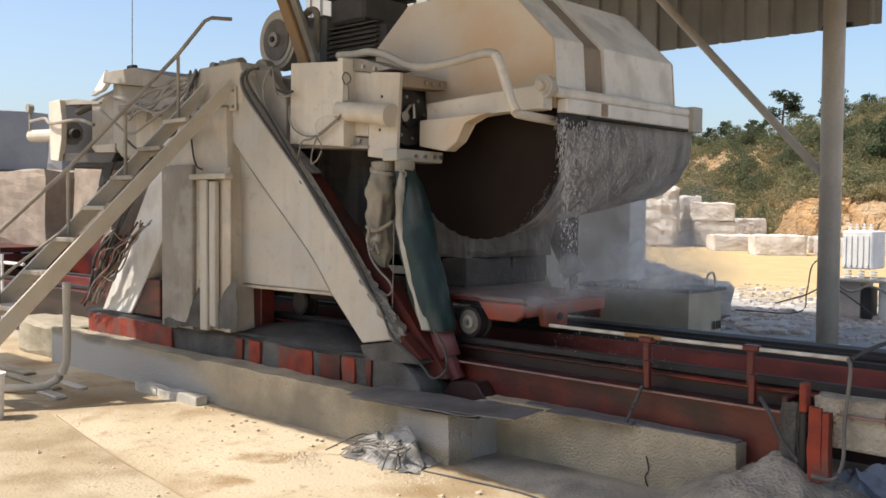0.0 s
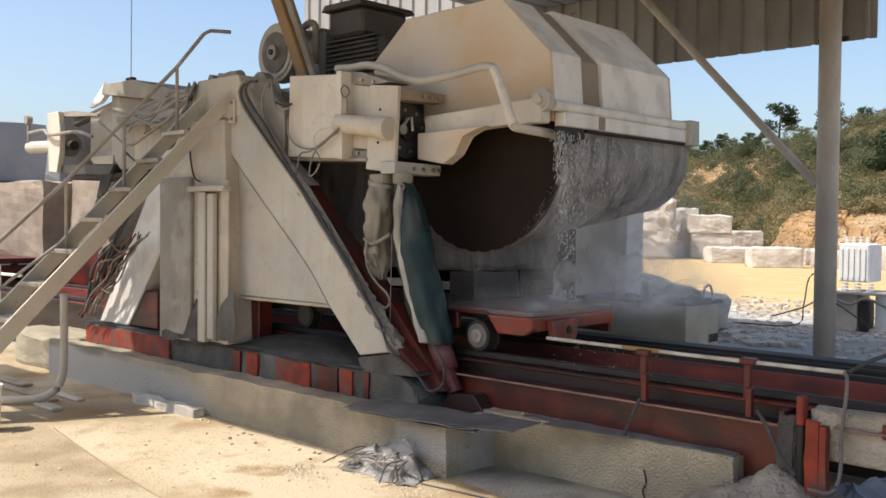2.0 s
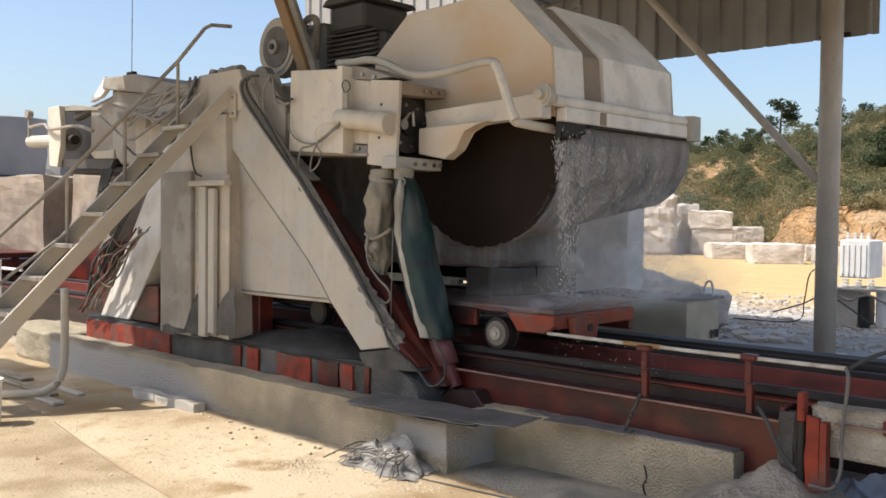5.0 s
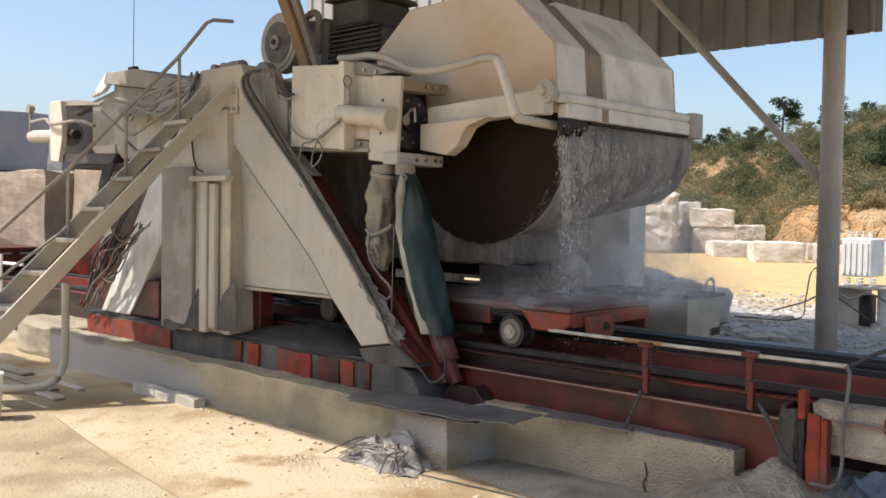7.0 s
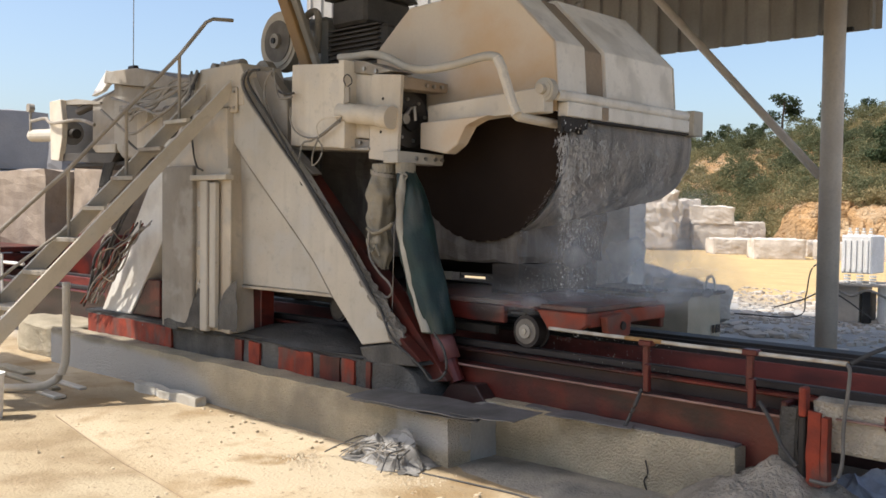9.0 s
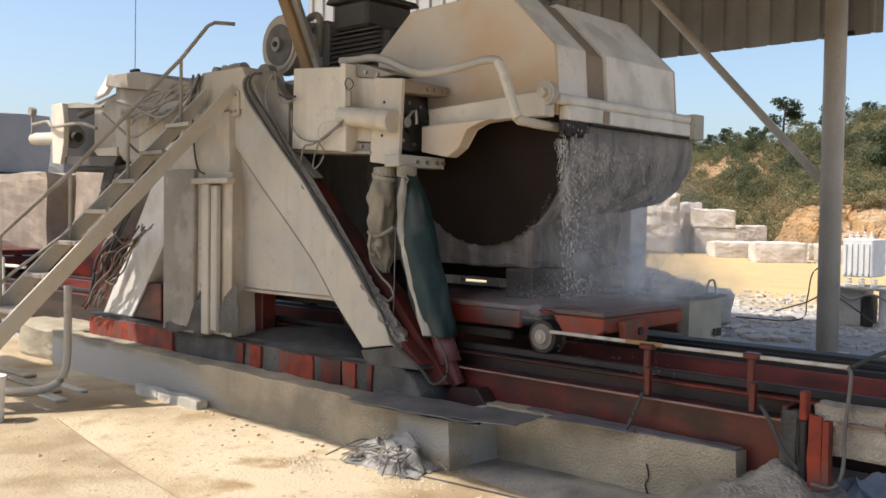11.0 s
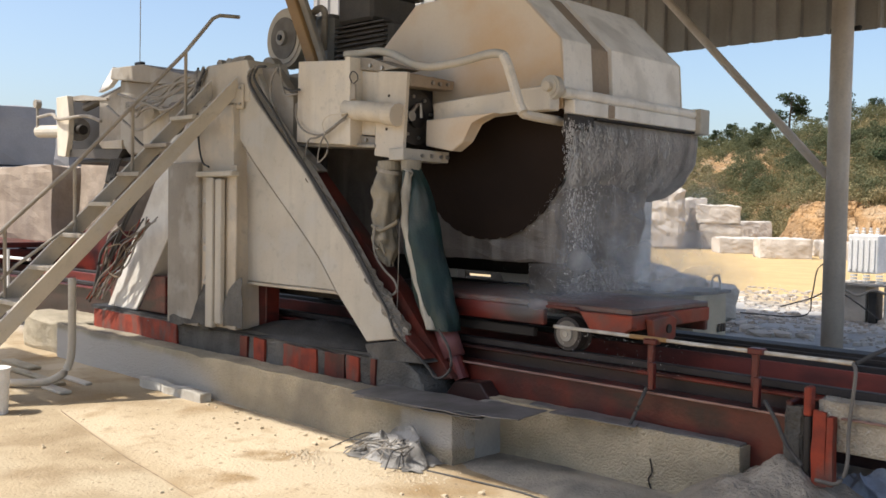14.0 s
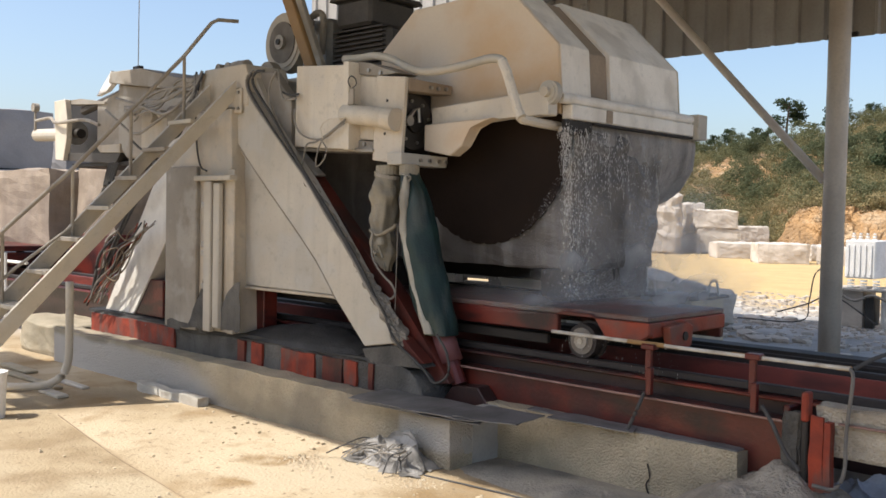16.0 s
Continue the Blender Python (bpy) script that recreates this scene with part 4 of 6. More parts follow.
        runs.append(([(-7.60 - 0.02 * k, 4.73, 2.96 + j[0] * 0.4), (-7.70 + j[1], 4.70, 2.78 + j[2]), (-7.80 + j[3], 4.69, 2.60 + j[4]), (-7.95 + j[5], 4.68, 2.45 + j[6]), (-8.15 + j[7], 4.68, 2.36)], 0.011, CABLE if k % 3 else CABLE_DARK))
    for k in range(6):
        j = [rnd.uniform(-0.08, 0.08) for _ in range(8)]
        runs.append(([(-7.72, 4.72, 2.9 + j[0] * 0.3), (-8.05, 4.72, 2.85 + j[1]), (-8.4, 4.74, 2.78 + j[2]), (-8.8, 4.8, 2.72 + j[3]), (-9.2 + j[4], 4.9, 2.70 + j[5]), (-9.6, 5.0, 2.8 + j[6])], 0.014, CABLE))
    for pts, r, m in runs:
        solo("machine_cable", tube(curve(pts), r, 6), m, pts[-1], "dusty cable strung along the saw frame", "cable", "machine cables", smooth=True)


cables()


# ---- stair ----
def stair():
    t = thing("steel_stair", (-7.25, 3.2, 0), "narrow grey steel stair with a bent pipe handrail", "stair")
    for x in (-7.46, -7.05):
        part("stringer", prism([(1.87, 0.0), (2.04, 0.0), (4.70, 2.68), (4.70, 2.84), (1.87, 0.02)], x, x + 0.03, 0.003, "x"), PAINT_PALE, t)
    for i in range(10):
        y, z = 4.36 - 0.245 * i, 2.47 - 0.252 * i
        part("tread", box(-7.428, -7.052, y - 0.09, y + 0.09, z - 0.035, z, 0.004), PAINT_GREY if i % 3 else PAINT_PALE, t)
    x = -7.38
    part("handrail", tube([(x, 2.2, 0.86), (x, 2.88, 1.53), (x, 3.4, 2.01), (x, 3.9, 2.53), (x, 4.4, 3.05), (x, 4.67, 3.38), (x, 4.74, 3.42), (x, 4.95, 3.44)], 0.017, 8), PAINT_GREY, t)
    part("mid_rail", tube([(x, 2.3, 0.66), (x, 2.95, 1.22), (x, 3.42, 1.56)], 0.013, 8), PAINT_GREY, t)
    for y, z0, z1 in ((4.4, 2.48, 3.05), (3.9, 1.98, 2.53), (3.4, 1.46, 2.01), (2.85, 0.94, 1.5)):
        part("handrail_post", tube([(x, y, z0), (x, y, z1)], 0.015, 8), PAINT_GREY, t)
    # points slide along the camera's sight lines, farthest at the foot, fitting its view
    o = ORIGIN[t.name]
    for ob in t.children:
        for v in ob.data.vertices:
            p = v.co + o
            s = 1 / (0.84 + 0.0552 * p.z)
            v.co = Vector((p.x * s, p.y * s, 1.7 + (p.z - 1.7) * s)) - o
    part("foot", box(-8.75, -8.1, 2.3, 2.75, 0, 0.012), PAINT_GREY, t)
    c = thing("bent_conduit", (-8.3, 3.76, 0), "bent grey conduit pipe rising beside the stair", "pipe")
    part("pipe", tube(curve([(-8.3, 3.80, 1.02), (-8.3, 3.80, 0.6), (-8.3, 3.78, 0.26), (-8.4, 3.7, 0.1), (-8.6, 3.52, 0.05), (-9.2, 3.0, 0.05)]), 0.036, 10), PAINT_PALE, c, smooth=True)


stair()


# ---- swinging arm, left end ----
def counter_end():
    t = thing("drive_box", (-9.4, 5.6, 2.2), "dusty grey gearbox housing with hoses and hand wheel", "gearbox")
    part("housing", prism([(-9.75, 2.25), (-9.95, 2.4), (-9.95, 3.10), (-8.2, 2.86), (-7.9, 2.8), (-7.9, 2.25)], 5.1, 6.6, 0.02), PAINT_GREY, t)
    part("front_cover", box(-9.35, -8.35, 5.06, 5.1, 2.28, 2.84), PAINT, t)
    part("roof_plate", prism([(-10.02, 3.10), (-9.98, 3.22), (-9.3, 3.20), (-8.0, 2.92), (-8.0, 2.84)], 5.02, 6.6), PAINT_GREY, t)
    part("valve", disc((-9.02, 5.02, 2.66), 0.06, 0.05, "y", 16), PAINT_PALE, t)
    part("valve", disc((-8.82, 5.02, 2.68), 0.04, 0.05, "y", 16), PAINT_PALE, t)
    part("side_motor", box(-8.62, -8.2, 4.93, 5.06, 2.42, 2.74, 0.03), PAINT_GREY, t)
    part("belt_pipe", tube([(-11.0, 5.2, 2.86), (-9.95, 5.2, 3.02)], 0.05), MOTOR_DARK, t)
    part("under_tray", box(-11.2, -9.2, 5.15, 6.0, 2.18, 2.23), DARK, t)
    part("sheet", prism([(-10.35, 2.98), (-10.0, 3.24), (-9.96, 3.10), (-10.1, 3.02)], 5.04, 5.1, 0.003), WHITE, t, "sunlit white metal sheet")
    p = thing("pulley_housing", (-11.0, 5.2, 2.2), "cream U-shaped pulley housing with open side", "pulley housing")
    part("cheek", prism([(-11.483, 2.998), (-11.185, 3.004), (-11.127, 2.749), (-11.145, 2.512), (-11.226, 2.263), (-11.445, 2.283)], 5.05, 5.12, 0.006), PAINT_CREAM, p)
    part("top_plate", prism([(-11.483, 3.005), (-10.913, 2.997), (-10.298, 2.919), (-10.298, 2.893), (-11.140, 2.946), (-11.452, 2.968)], 5.122, 5.75, 0.002), PAINT_GREY, p)
    # black panel puts the open housing's inner shade into its colour
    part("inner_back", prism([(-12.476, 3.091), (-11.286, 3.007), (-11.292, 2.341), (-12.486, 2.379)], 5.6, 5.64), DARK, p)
    part("bottom_plate", prism([(-11.336, 2.358), (-9.879, 2.321), (-10.011, 2.199), (-11.275, 2.267)], 5.1, 5.6, 0.004), MOTOR_DARK, p)
    part("pulley", tube([(-11.824, 5.350, 2.670), (-11.505, 5.350, 2.632)], 0.15, 28), CHROME, p, "shiny steel pulley")
    part("pulley_hub", tube([(-11.537, 5.350, 2.634), (-11.381, 5.350, 2.619)], 0.06, 20), MOTOR_DARK, p)
    part("side_panel", prism([(-10.524, 2.911), (-9.979, 3.025), (-9.917, 2.325), (-10.529, 2.386)], 5.14, 5.18, 0.004), PAINT_GREY, p)
    part("tray_ledge", prism([(-10.433, 2.418), (-9.866, 2.420), (-9.866, 2.320), (-10.336, 2.336)], 5.08, 5.139, 0.004), PAINT, p)
    part("shaft", tube([(-12.2, 5.15, 2.62), (-11.38, 5.15, 2.59)], 0.08, 14), PAINT_PALE, p)
    part("crank", tube([(-12.15, 5.1, 2.65), (-12.15, 5.1, 2.94)], 0.018), PAINT_GREY, p)
    part("knob", disc((-12.15, 5.1, 2.97), 0.055, 0.035, "y", 16), PAINT_GREY, p)
    part("crank_rod", tube(curve([(-12.12, 5.1, 2.80), (-11.7, 5.1, 2.81), (-11.3, 5.0, 2.72), (-10.6, 5.0, 2.72), (-10.2, 5.0, 2.64)]), 0.02), PAINT_GREY, p)
    for k in range(5):
        part("hanging_hose", tube(curve([(-9.7 - 0.05 * k, 4.98, 2.2), (-9.8 - 0.04 * k, 4.95, 1.95), (-9.9 - 0.03 * k, 4.95, 1.75), (-9.8, 4.97, 1.66)]), 0.018), CABLE_DARK, p)
    a = thing("antenna", (-9.5, 5.1, 3.2), "thin wire aerial on a small clamp", "antenna")
    part("rod", tube([(-9.50, 5.1, 3.2), (-9.46, 5.1, 6.2)], 0.005, 6), PAINT_GREY, a)
    part("clamp", box(-9.57, -9.43, 5.07, 5.13, 3.19, 3.25), DARK, a)


counter_end()


# ---- swinging arm, saw end ----
def arm():
    t = thing("saw_carriage", (-5.6, 5.1, 2.1), "cream steel saw carriage with bolted brackets", "carriage")
    part("guard_plate", prism([(-6.411, 2.251), (-6.393, 2.929), (-5.776, 2.881), (-5.761, 2.207)], 4.88, 4.90, 0.005), PAINT_CREAM, t)
    part("guard_flange", prism([(-5.765, 2.905), (-5.703, 2.899), (-5.687, 2.199), (-5.750, 2.201)], 4.86, 5.02, 0.004), PAINT_CREAM, t)
    part("rear_box", prism([(-6.37, 2.27), (-6.35, 2.86), (-5.84, 2.82), (-5.82, 2.24)], 4.905, 5.45), PAINT, t)
    part("arm_plate", prism([(-7.169, 2.688), (-6.590, 2.646), (-6.586, 2.263), (-6.716, 2.258)], 5.05, 5.12), PAINT, t)
    part("arm_web", prism([(-6.916, 2.285), (-6.783, 2.280), (-6.429, 2.237), (-6.421, 1.427), (-6.544, 1.873)], 5.2, 5.24), MOTOR_DARK, t, "dark lower web")
    part("upper_block", prism([(-5.820, 2.924), (-5.587, 2.891), (-5.248, 2.783), (-5.486, 2.775), (-5.819, 2.828)], 4.97, 5.2, 0.006), PAINT_GREY, t, "grey bolted block")
    part("mid_plate", prism([(-5.842, 2.828), (-5.501, 2.775), (-5.498, 2.527), (-5.839, 2.550)], 4.99, 5.03), PAINT_CREAM, t)
    part("lower_plate", prism([(-5.832, 2.449), (-5.518, 2.430), (-5.529, 2.275), (-5.830, 2.303)], 4.985, 5.03), PAINT_CREAM, t)
    part("bolt_strip", prism([(-5.827, 2.292), (-5.512, 2.265), (-5.518, 2.198), (-5.826, 2.228)], 4.97, 5.03, 0.004), PAINT_GREY, t, "grey bolted strip")
    part("under_rail", prism([(-6.492, 2.252), (-5.480, 2.203), (-5.480, 2.177), (-6.492, 2.223)], 4.93, 5.3, 0.004), PAINT_GREY, t)
    for a in [(-5.729, 4.970, 2.861), (-5.573, 4.970, 2.828), (-5.434, 4.970, 2.797)]:
        part("bolt", bolt(a, 0.016), CHROME, t)
    for a in [(-5.763, 4.970, 2.267), (-5.612, 4.970, 2.247)]:
        part("bolt", bolt(a, 0.016), CHROME, t)
    part("trunnion", tube([(-5.775, 4.900, 2.493), (-5.193, 4.900, 2.417)], 0.078, 22), PAINT_CREAM, t, smooth=True)
    part("trunnion_collar", tube([(-5.294, 4.900, 2.427), (-5.181, 4.900, 2.412)], 0.088, 22), PAINT_CREAM, t)
    part("latch", prism([(-5.670, 2.681), (-5.629, 2.678), (-5.627, 2.558), (-5.696, 2.554)], 4.85, 4.87, 0.003), PAINT_GREY, t)
    part("wire_ring", tube(curve([(-5.669, 4.855, 2.690), (-5.697, 4.855, 2.741), (-5.663, 4.855, 2.778), (-5.609, 4.855, 2.751), (-5.601, 4.855, 2.707), (-5.648, 4.855, 2.680)]), 0.005, 5), CABLE_DARK, t)
    # channel bracket, its open side along the track
    part("bracket_plate", prism([(-5.501, 2.117), (-5.464, 2.775), (-5.139, 2.741), (-5.179, 2.077)], 4.95, 4.985, 0.004), PAINT_CREAM, t)
    part("top_bar", prism([(4.986, 2.637), (4.986, 2.735), (5.476, 2.726), (5.457, 2.652)], -5.29, -5.139, 0.004, "x"), JOINT, t, "rusty brown bar")
    part("bottom_bar", prism([(4.92, 2.074), (4.92, 2.165), (5.433, 2.157), (5.422, 2.071)], -5.30, -5.139, 0.004, "x"), PAINT_PALE, t)
    # solid black block stands in for the bracket's shaded hollow
    part("recess", box(-5.46, -5.36, 4.99, 5.46, 2.09, 2.74), DARK, t, "black block for the shade behind the flange")
    fl = part("flange", disc((-5.325, 5.202, 2.426), 0.218, 0.025, "x", 40), MOTOR_DARK, t, "black bolted flange")
    part("hub", disc((-5.29, 5.202, 2.426), 0.085, 0.02, "x", 22), DARK, fl)
    for k in range(8):
        a = k * math.tau / 8 + 0.2
        part("bolt", bolt((-5.303, 5.202 + 0.165 * math.cos(a), 2.426 + 0.165 * math.sin(a)), 0.014, "x"), CHROME, fl)
    part("crank_pin", tube([(-5.250, 5.062, 2.416), (-5.250, 5.110, 2.455), (-5.250, 5.158, 2.512), (-5.250, 5.202, 2.529), (-5.250, 5.216, 2.420)], 0.016), CHROME, t)
    part("crank_boss", disc((-5.250, 5.080, 2.422), 0.04, 0.04, "x", 14), CHROME, t)
    for y, z in ((5.22, 2.685), (5.30, 2.685), (5.39, 2.69), (5.12, 2.115), (5.22, 2.115), (5.33, 2.113), (5.4, 2.115)):
        part("bolt", bolt((-5.139, y, z), 0.016, "x"), CHROME, t)
    for a in [(-5.338, 4.950, 2.573), (-5.360, 4.950, 2.318)]:
        part("slot", disc(a, 0.012, 0.004, "y", 10), DARK, t)
    # arm bars to the hood
    part("arm_bar", prism([(-5.2, 2.38), (-5.2, 2.54), (-4.05, 2.60), (-4.05, 2.42), (-4.44, 2.42)], 5.30, 5.42), PAINT_CREAM, t)
    part("gusset", prism([(-5.2, 2.2), (-5.2, 2.40), (-4.5, 2.42), (-4.72, 2.36), (-4.80, 2.22), (-4.92, 2.15)], 5.22, 5.34), PAINT_RUST, t)
    part("conduit", tube(curve([(-6.038, 5.100, 2.981), (-5.838, 5.100, 2.970), (-5.666, 5.100, 2.970), (-5.465, 5.100, 2.926), (-5.335, 5.100, 2.869), (-5.208, 5.100, 2.817), (-5.023, 5.100, 2.786), (-4.731, 5.100, 2.795), (-4.455, 5.100, 2.824), (-4.337, 5.100, 2.812), (-4.295, 5.100, 2.784)]), 0.032, 10), PAINT_PALE, t, smooth=True)
    part("conduit_drop", tube([(-4.316, 5.100, 2.802), (-4.273, 5.100, 2.730), (-4.160, 5.100, 2.445), (-4.123, 5.100, 2.388)], 0.036, 10), PAINT_CREAM, t)
    part("outrigger", tube([(-4.150, 5.108, 2.398), (-4.150, 5.134, 2.380), (-4.150, 5.313, 2.371), (-4.150, 5.603, 2.362)], 0.034, 8), PAINT_CREAM, t)


arm()


def hood():
    t = thing("blade_hood", (-5.1, 6.4, 2.4), "cream octagonal steel blade hood, rust bloom on its side", "saw hood")
    prof = [(-6.02, 2.45), (-6.02, 3.08), (-5.62, 3.40), (-4.60, 3.43), (-4.12, 2.96), (-4.08, 2.45)]
    part("front_cheek", prism([p for p in prof], 5.50, 5.53), PAINT_RUST, t, "rust-bloomed hood side")
    def shell(y0, y1, grow, name, m):
        c = Vector((-5.15, 2.5))
        o = [((x - c.x) * (1 + grow) + c.x, (z - c.y) * (1 + grow) + c.y) for x, z in prof]
        i = [((x - c.x) * (0.96 + grow) + c.x, (z - c.y) * (0.96 + grow) + c.y) for x, z in prof]
        o[0], o[-1] = (o[0][0], 2.45), (o[-1][0], 2.45)
        i[0], i[-1] = (i[0][0], 2.45), (i[-1][0], 2.45)
        part(name, prism(o + i[::-1], y0, y1, 0.006), m, t)
    shell(5.53, 5.89, 0.0, "front_cover", HOOD)
    # recessed band in darker brown, carrying its shade as well as rust
    shell(5.89, 6.16, -0.03, "joint_band", JOINT)
    shell(6.16, 7.19, 0.0, "rear_cover", HOOD)
    part("rear_cheek", prism(prof, 7.19, 7.22), PAINT, t)
    part("edge_pipe", tube([(-4.02, 5.40, 2.55), (-4.02, 7.40, 2.55)], 0.04, 12), HOOD, t)
    part("edge_beam", box(-4.075, -3.98, 5.5, 7.26, 2.405, 2.51), HOOD, t)
    part("end_bracket", box(-4.07, -3.94, 7.262, 7.42, 2.38, 2.595), PAINT_PALE, t)
    w = part("hand_wheel", disc((-4.06, 5.34, 2.58), 0.085, 0.03, "y", 24, 0.02), PAINT_PALE, t)
    part("hub", disc((-4.06, 5.29, 2.58), 0.035, 0.03, "y", 16), PAINT, w)
    part("seal_strip", box(-4.06, -3.99, 5.80, 7.4, 2.385, 2.403), DARK, t, "thin black strip under the edge beam")
    fringe = random.Random(6)
    for k in range(16):
        y = 5.46 + 0.021 * k
        part("seal_tooth", box(-4.05 + fringe.uniform(-0.01, 0.01), -4.01, y, y + 0.018, 2.402 - fringe.uniform(0.05, 0.13), 2.403, 0.002), DARK, t, "ragged black rubber fringe")
    # brown patch stands in for the shaded gap in the edge beam
    part("joint_notch", box(-3.979, -3.972, 5.93, 6.01, 2.41, 2.505, 0.002), JOINT, t, "brown patch for the dark gap in the beam")
    for y in (5.6, 6.6):
        part("lifting_lug", tube(curve([(-4.72, y, 3.43), (-4.72, y, 3.5), (-4.66, y, 3.5), (-4.66, y, 3.43)]), 0.012), PAINT_GREY, t)


hood()


def motor():
    t = thing("drive_motor", (-7.6, 6.4, 3.0), "large blue-grey electric motor with a dusty end shield", "motor")
    part("end_shield", disc((-8.02, 6.0, 3.46), 0.31, 0.06, "y", 36), PAINT, t)
    part("fan_grille", disc((-8.02, 5.93, 3.46), 0.215, 0.012, "y", 30), GRILLE, t, "dusty fan grille")
    part("cap", disc((-8.02, 5.9, 3.46), 0.075, 0.02, "y", 20), PAINT_GREY, t)
    part("cap", disc((-8.02, 5.88, 3.46), 0.03, 0.02, "y", 14), DARK, t)
    part("rim_ring", disc((-8.02, 5.936, 3.46), 0.265, 0.008, "y", 36), PAINT, t)
    part("stator", disc((-8.02, 6.5, 3.46), 0.29, 0.44, "y", 36), MOTOR, t)
    part("terminal_box", box(-7.12, -6.62, 5.9, 6.5, 3.48, 3.74, 0.03), MOTOR_DARK, t)
    part("terminal_lid", prism([(-7.18, 3.74), (-7.12, 3.80), (-6.62, 3.80), (-6.56, 3.74)], 5.85, 6.55), MOTOR_DARK, t)
    body = part("body", box(-7.22, -6.4, 5.95, 6.8, 3.0, 3.46, 0.04), MOTOR_DARK, t)
    for k in range(9):
        z = 3.08 + 0.045 * k
        part("cooling_fin", box(-7.16, -6.45, 5.90, 5.96, z, z + 0.018, 0.003), MOTOR_DARK, body)
    part("housing", box(-7.68, -7.22, 5.9, 6.7, 3.1, 3.62, 0.05), MOTOR, t)
    part("eye", tube(curve([(-7.45, 5.85, 3.5), (-7.42, 5.85, 3.64), (-7.26, 5.85, 3.62), (-7.27, 5.85, 3.25)]), 0.035, 10), PAINT_GREY, t)
    part("foot_lug", disc((-7.98, 5.75, 3.1), 0.13, 0.05, "y", 20), PAINT_GREY, t)
    part("base", box(-8.4, -6.4, 5.6, 6.9, 2.9, 3.0), PAINT_GREY, t)
    s = thing("strut", (-7.6, 5.7, 3.0), "ochre painted flat steel strut", "strut")
    part("bar", prism([(-7.20, 3.05), (-7.06, 3.05), (-7.72, 4.3), (-7.88, 4.3)], 5.6, 5.68), OCHRE, s)
    part("web", prism([(-7.06, 3.05), (-6.98, 3.05), (-7.62, 4.3), (-7.72, 4.3)], 5.64, 5.7), PAINT_GREY, s)


motor()


def sleeves():
    t = thing("lift_cylinder", (-5.4, 5.0, 1.2), "hydraulic lift cylinder wrapped in tied dirty canvas", "cylinder", "lift cylinders")
    part("canvas_wrap", cover_tube("c", [(-5.384, 5.000, 2.028), (-5.395, 5.000, 1.913), (-5.400, 5.000, 1.771), (-5.418, 5.000, 1.638), (-5.423, 5.000, 1.558), (-5.409, 5.000, 1.461), (-5.388, 5.000, 1.350), (-5.373, 5.000, 1.248)], [0.088, 0.115, 0.105, 0.11, 0.085, 0.112, 0.08, 0.03], CANVAS, "", 40, seed=3, fold=0.035), CANVAS, t, smooth=True)
    part("collar", tube([(-5.372, 5.000, 2.071), (-5.371, 5.000, 2.001)], 0.095, 20), CANVAS, t)
    part("collar_band", tube([(-5.371, 5.000, 2.010), (-5.377, 5.000, 1.983)], 0.105, 20), PAINT_GREY, t)
    part("tie", tube(curve([(-5.441, 4.885, 1.567), (-5.343, 4.885, 1.534), (-5.184, 4.885, 1.590), (-5.153, 4.885, 1.616)]), 0.014, 6), CANVAS, t)
    part("tie_tail", tube(curve([(-5.402, 4.880, 1.541), (-5.427, 4.880, 1.462), (-5.368, 4.880, 1.385), (-5.336, 4.880, 1.443), (-5.283, 4.880, 1.357)]), 0.010, 6), CANVAS, t)
    part("cord", tube(curve([(-5.391, 4.870, 1.551), (-5.403, 4.870, 1.441), (-5.375, 4.870, 1.332), (-5.271, 4.870, 1.228), (-5.168, 4.870, 1.160), (-5.130, 4.870, 1.094), (-5.179, 4.870, 1.047), (-5.243, 4.870, 1.069)]), 0.009), CABLE, t)
    part("thin_line", tube([(-5.102, 4.860, 1.608), (-5.109, 4.860, 1.258), (-5.116, 4.860, 0.872)], 0.003, 5), CABLE, t)
    part("rod", tube([(-5.395, 5.020, 1.305), (-5.380, 5.020, 1.105)], 0.045, 12), MOTOR_DARK, t)
    t = thing("lift_cylinder", (-4.8, 5.0, 0.5), "hydraulic lift cylinder under a dark green tarpaulin sleeve", "cylinder", "lift cylinders")
    part("tarpaulin", cover_tube("g", [(-5.151, 5.020, 2.023), (-5.099, 5.020, 1.880), (-5.060, 5.020, 1.729), (-4.995, 5.020, 1.430), (-4.906, 5.020, 1.135), (-4.825, 5.020, 0.928), (-4.782, 5.020, 0.805)], [0.065, 0.10, 0.125, 0.15, 0.152, 0.145, 0.125], TARP, "", 44, seed=9, fold=0.02, zf=0.45), TARP, t, smooth=True)
    part("edge_flap", cover_tube("f", [(-5.069, 4.905, 1.983), (-5.078, 4.905, 1.770), (-5.062, 4.905, 1.558), (-5.005, 4.905, 1.368), (-4.916, 4.905, 1.119), (-4.842, 4.905, 0.935), (-4.793, 4.905, 0.818)], [0.02, 0.036, 0.042, 0.042, 0.042, 0.04, 0.038], CANVAS, "", 18, 0.012, 5, 0.8), CANVAS_PALE, t, "pale canvas edge of the sleeve", smooth=True)
    part("neck", tube([(-5.152, 5.020, 2.075), (-5.151, 5.020, 1.997)], 0.078, 18), CANVAS, t)
    part("tie", tube(curve([(-5.128, 4.920, 2.001), (-5.035, 4.920, 1.974), (-5.095, 4.920, 1.907), (-5.144, 4.920, 1.856), (-5.130, 4.920, 1.771)]), 0.008, 6), CANVAS_PALE, t)
    part("barrel", tube([(-4.800, 5.050, 0.835), (-4.691, 5.050, 0.609)], 0.085, 20), PRIMER_PALE, t, "faded red cylinder barrel", smooth=True)
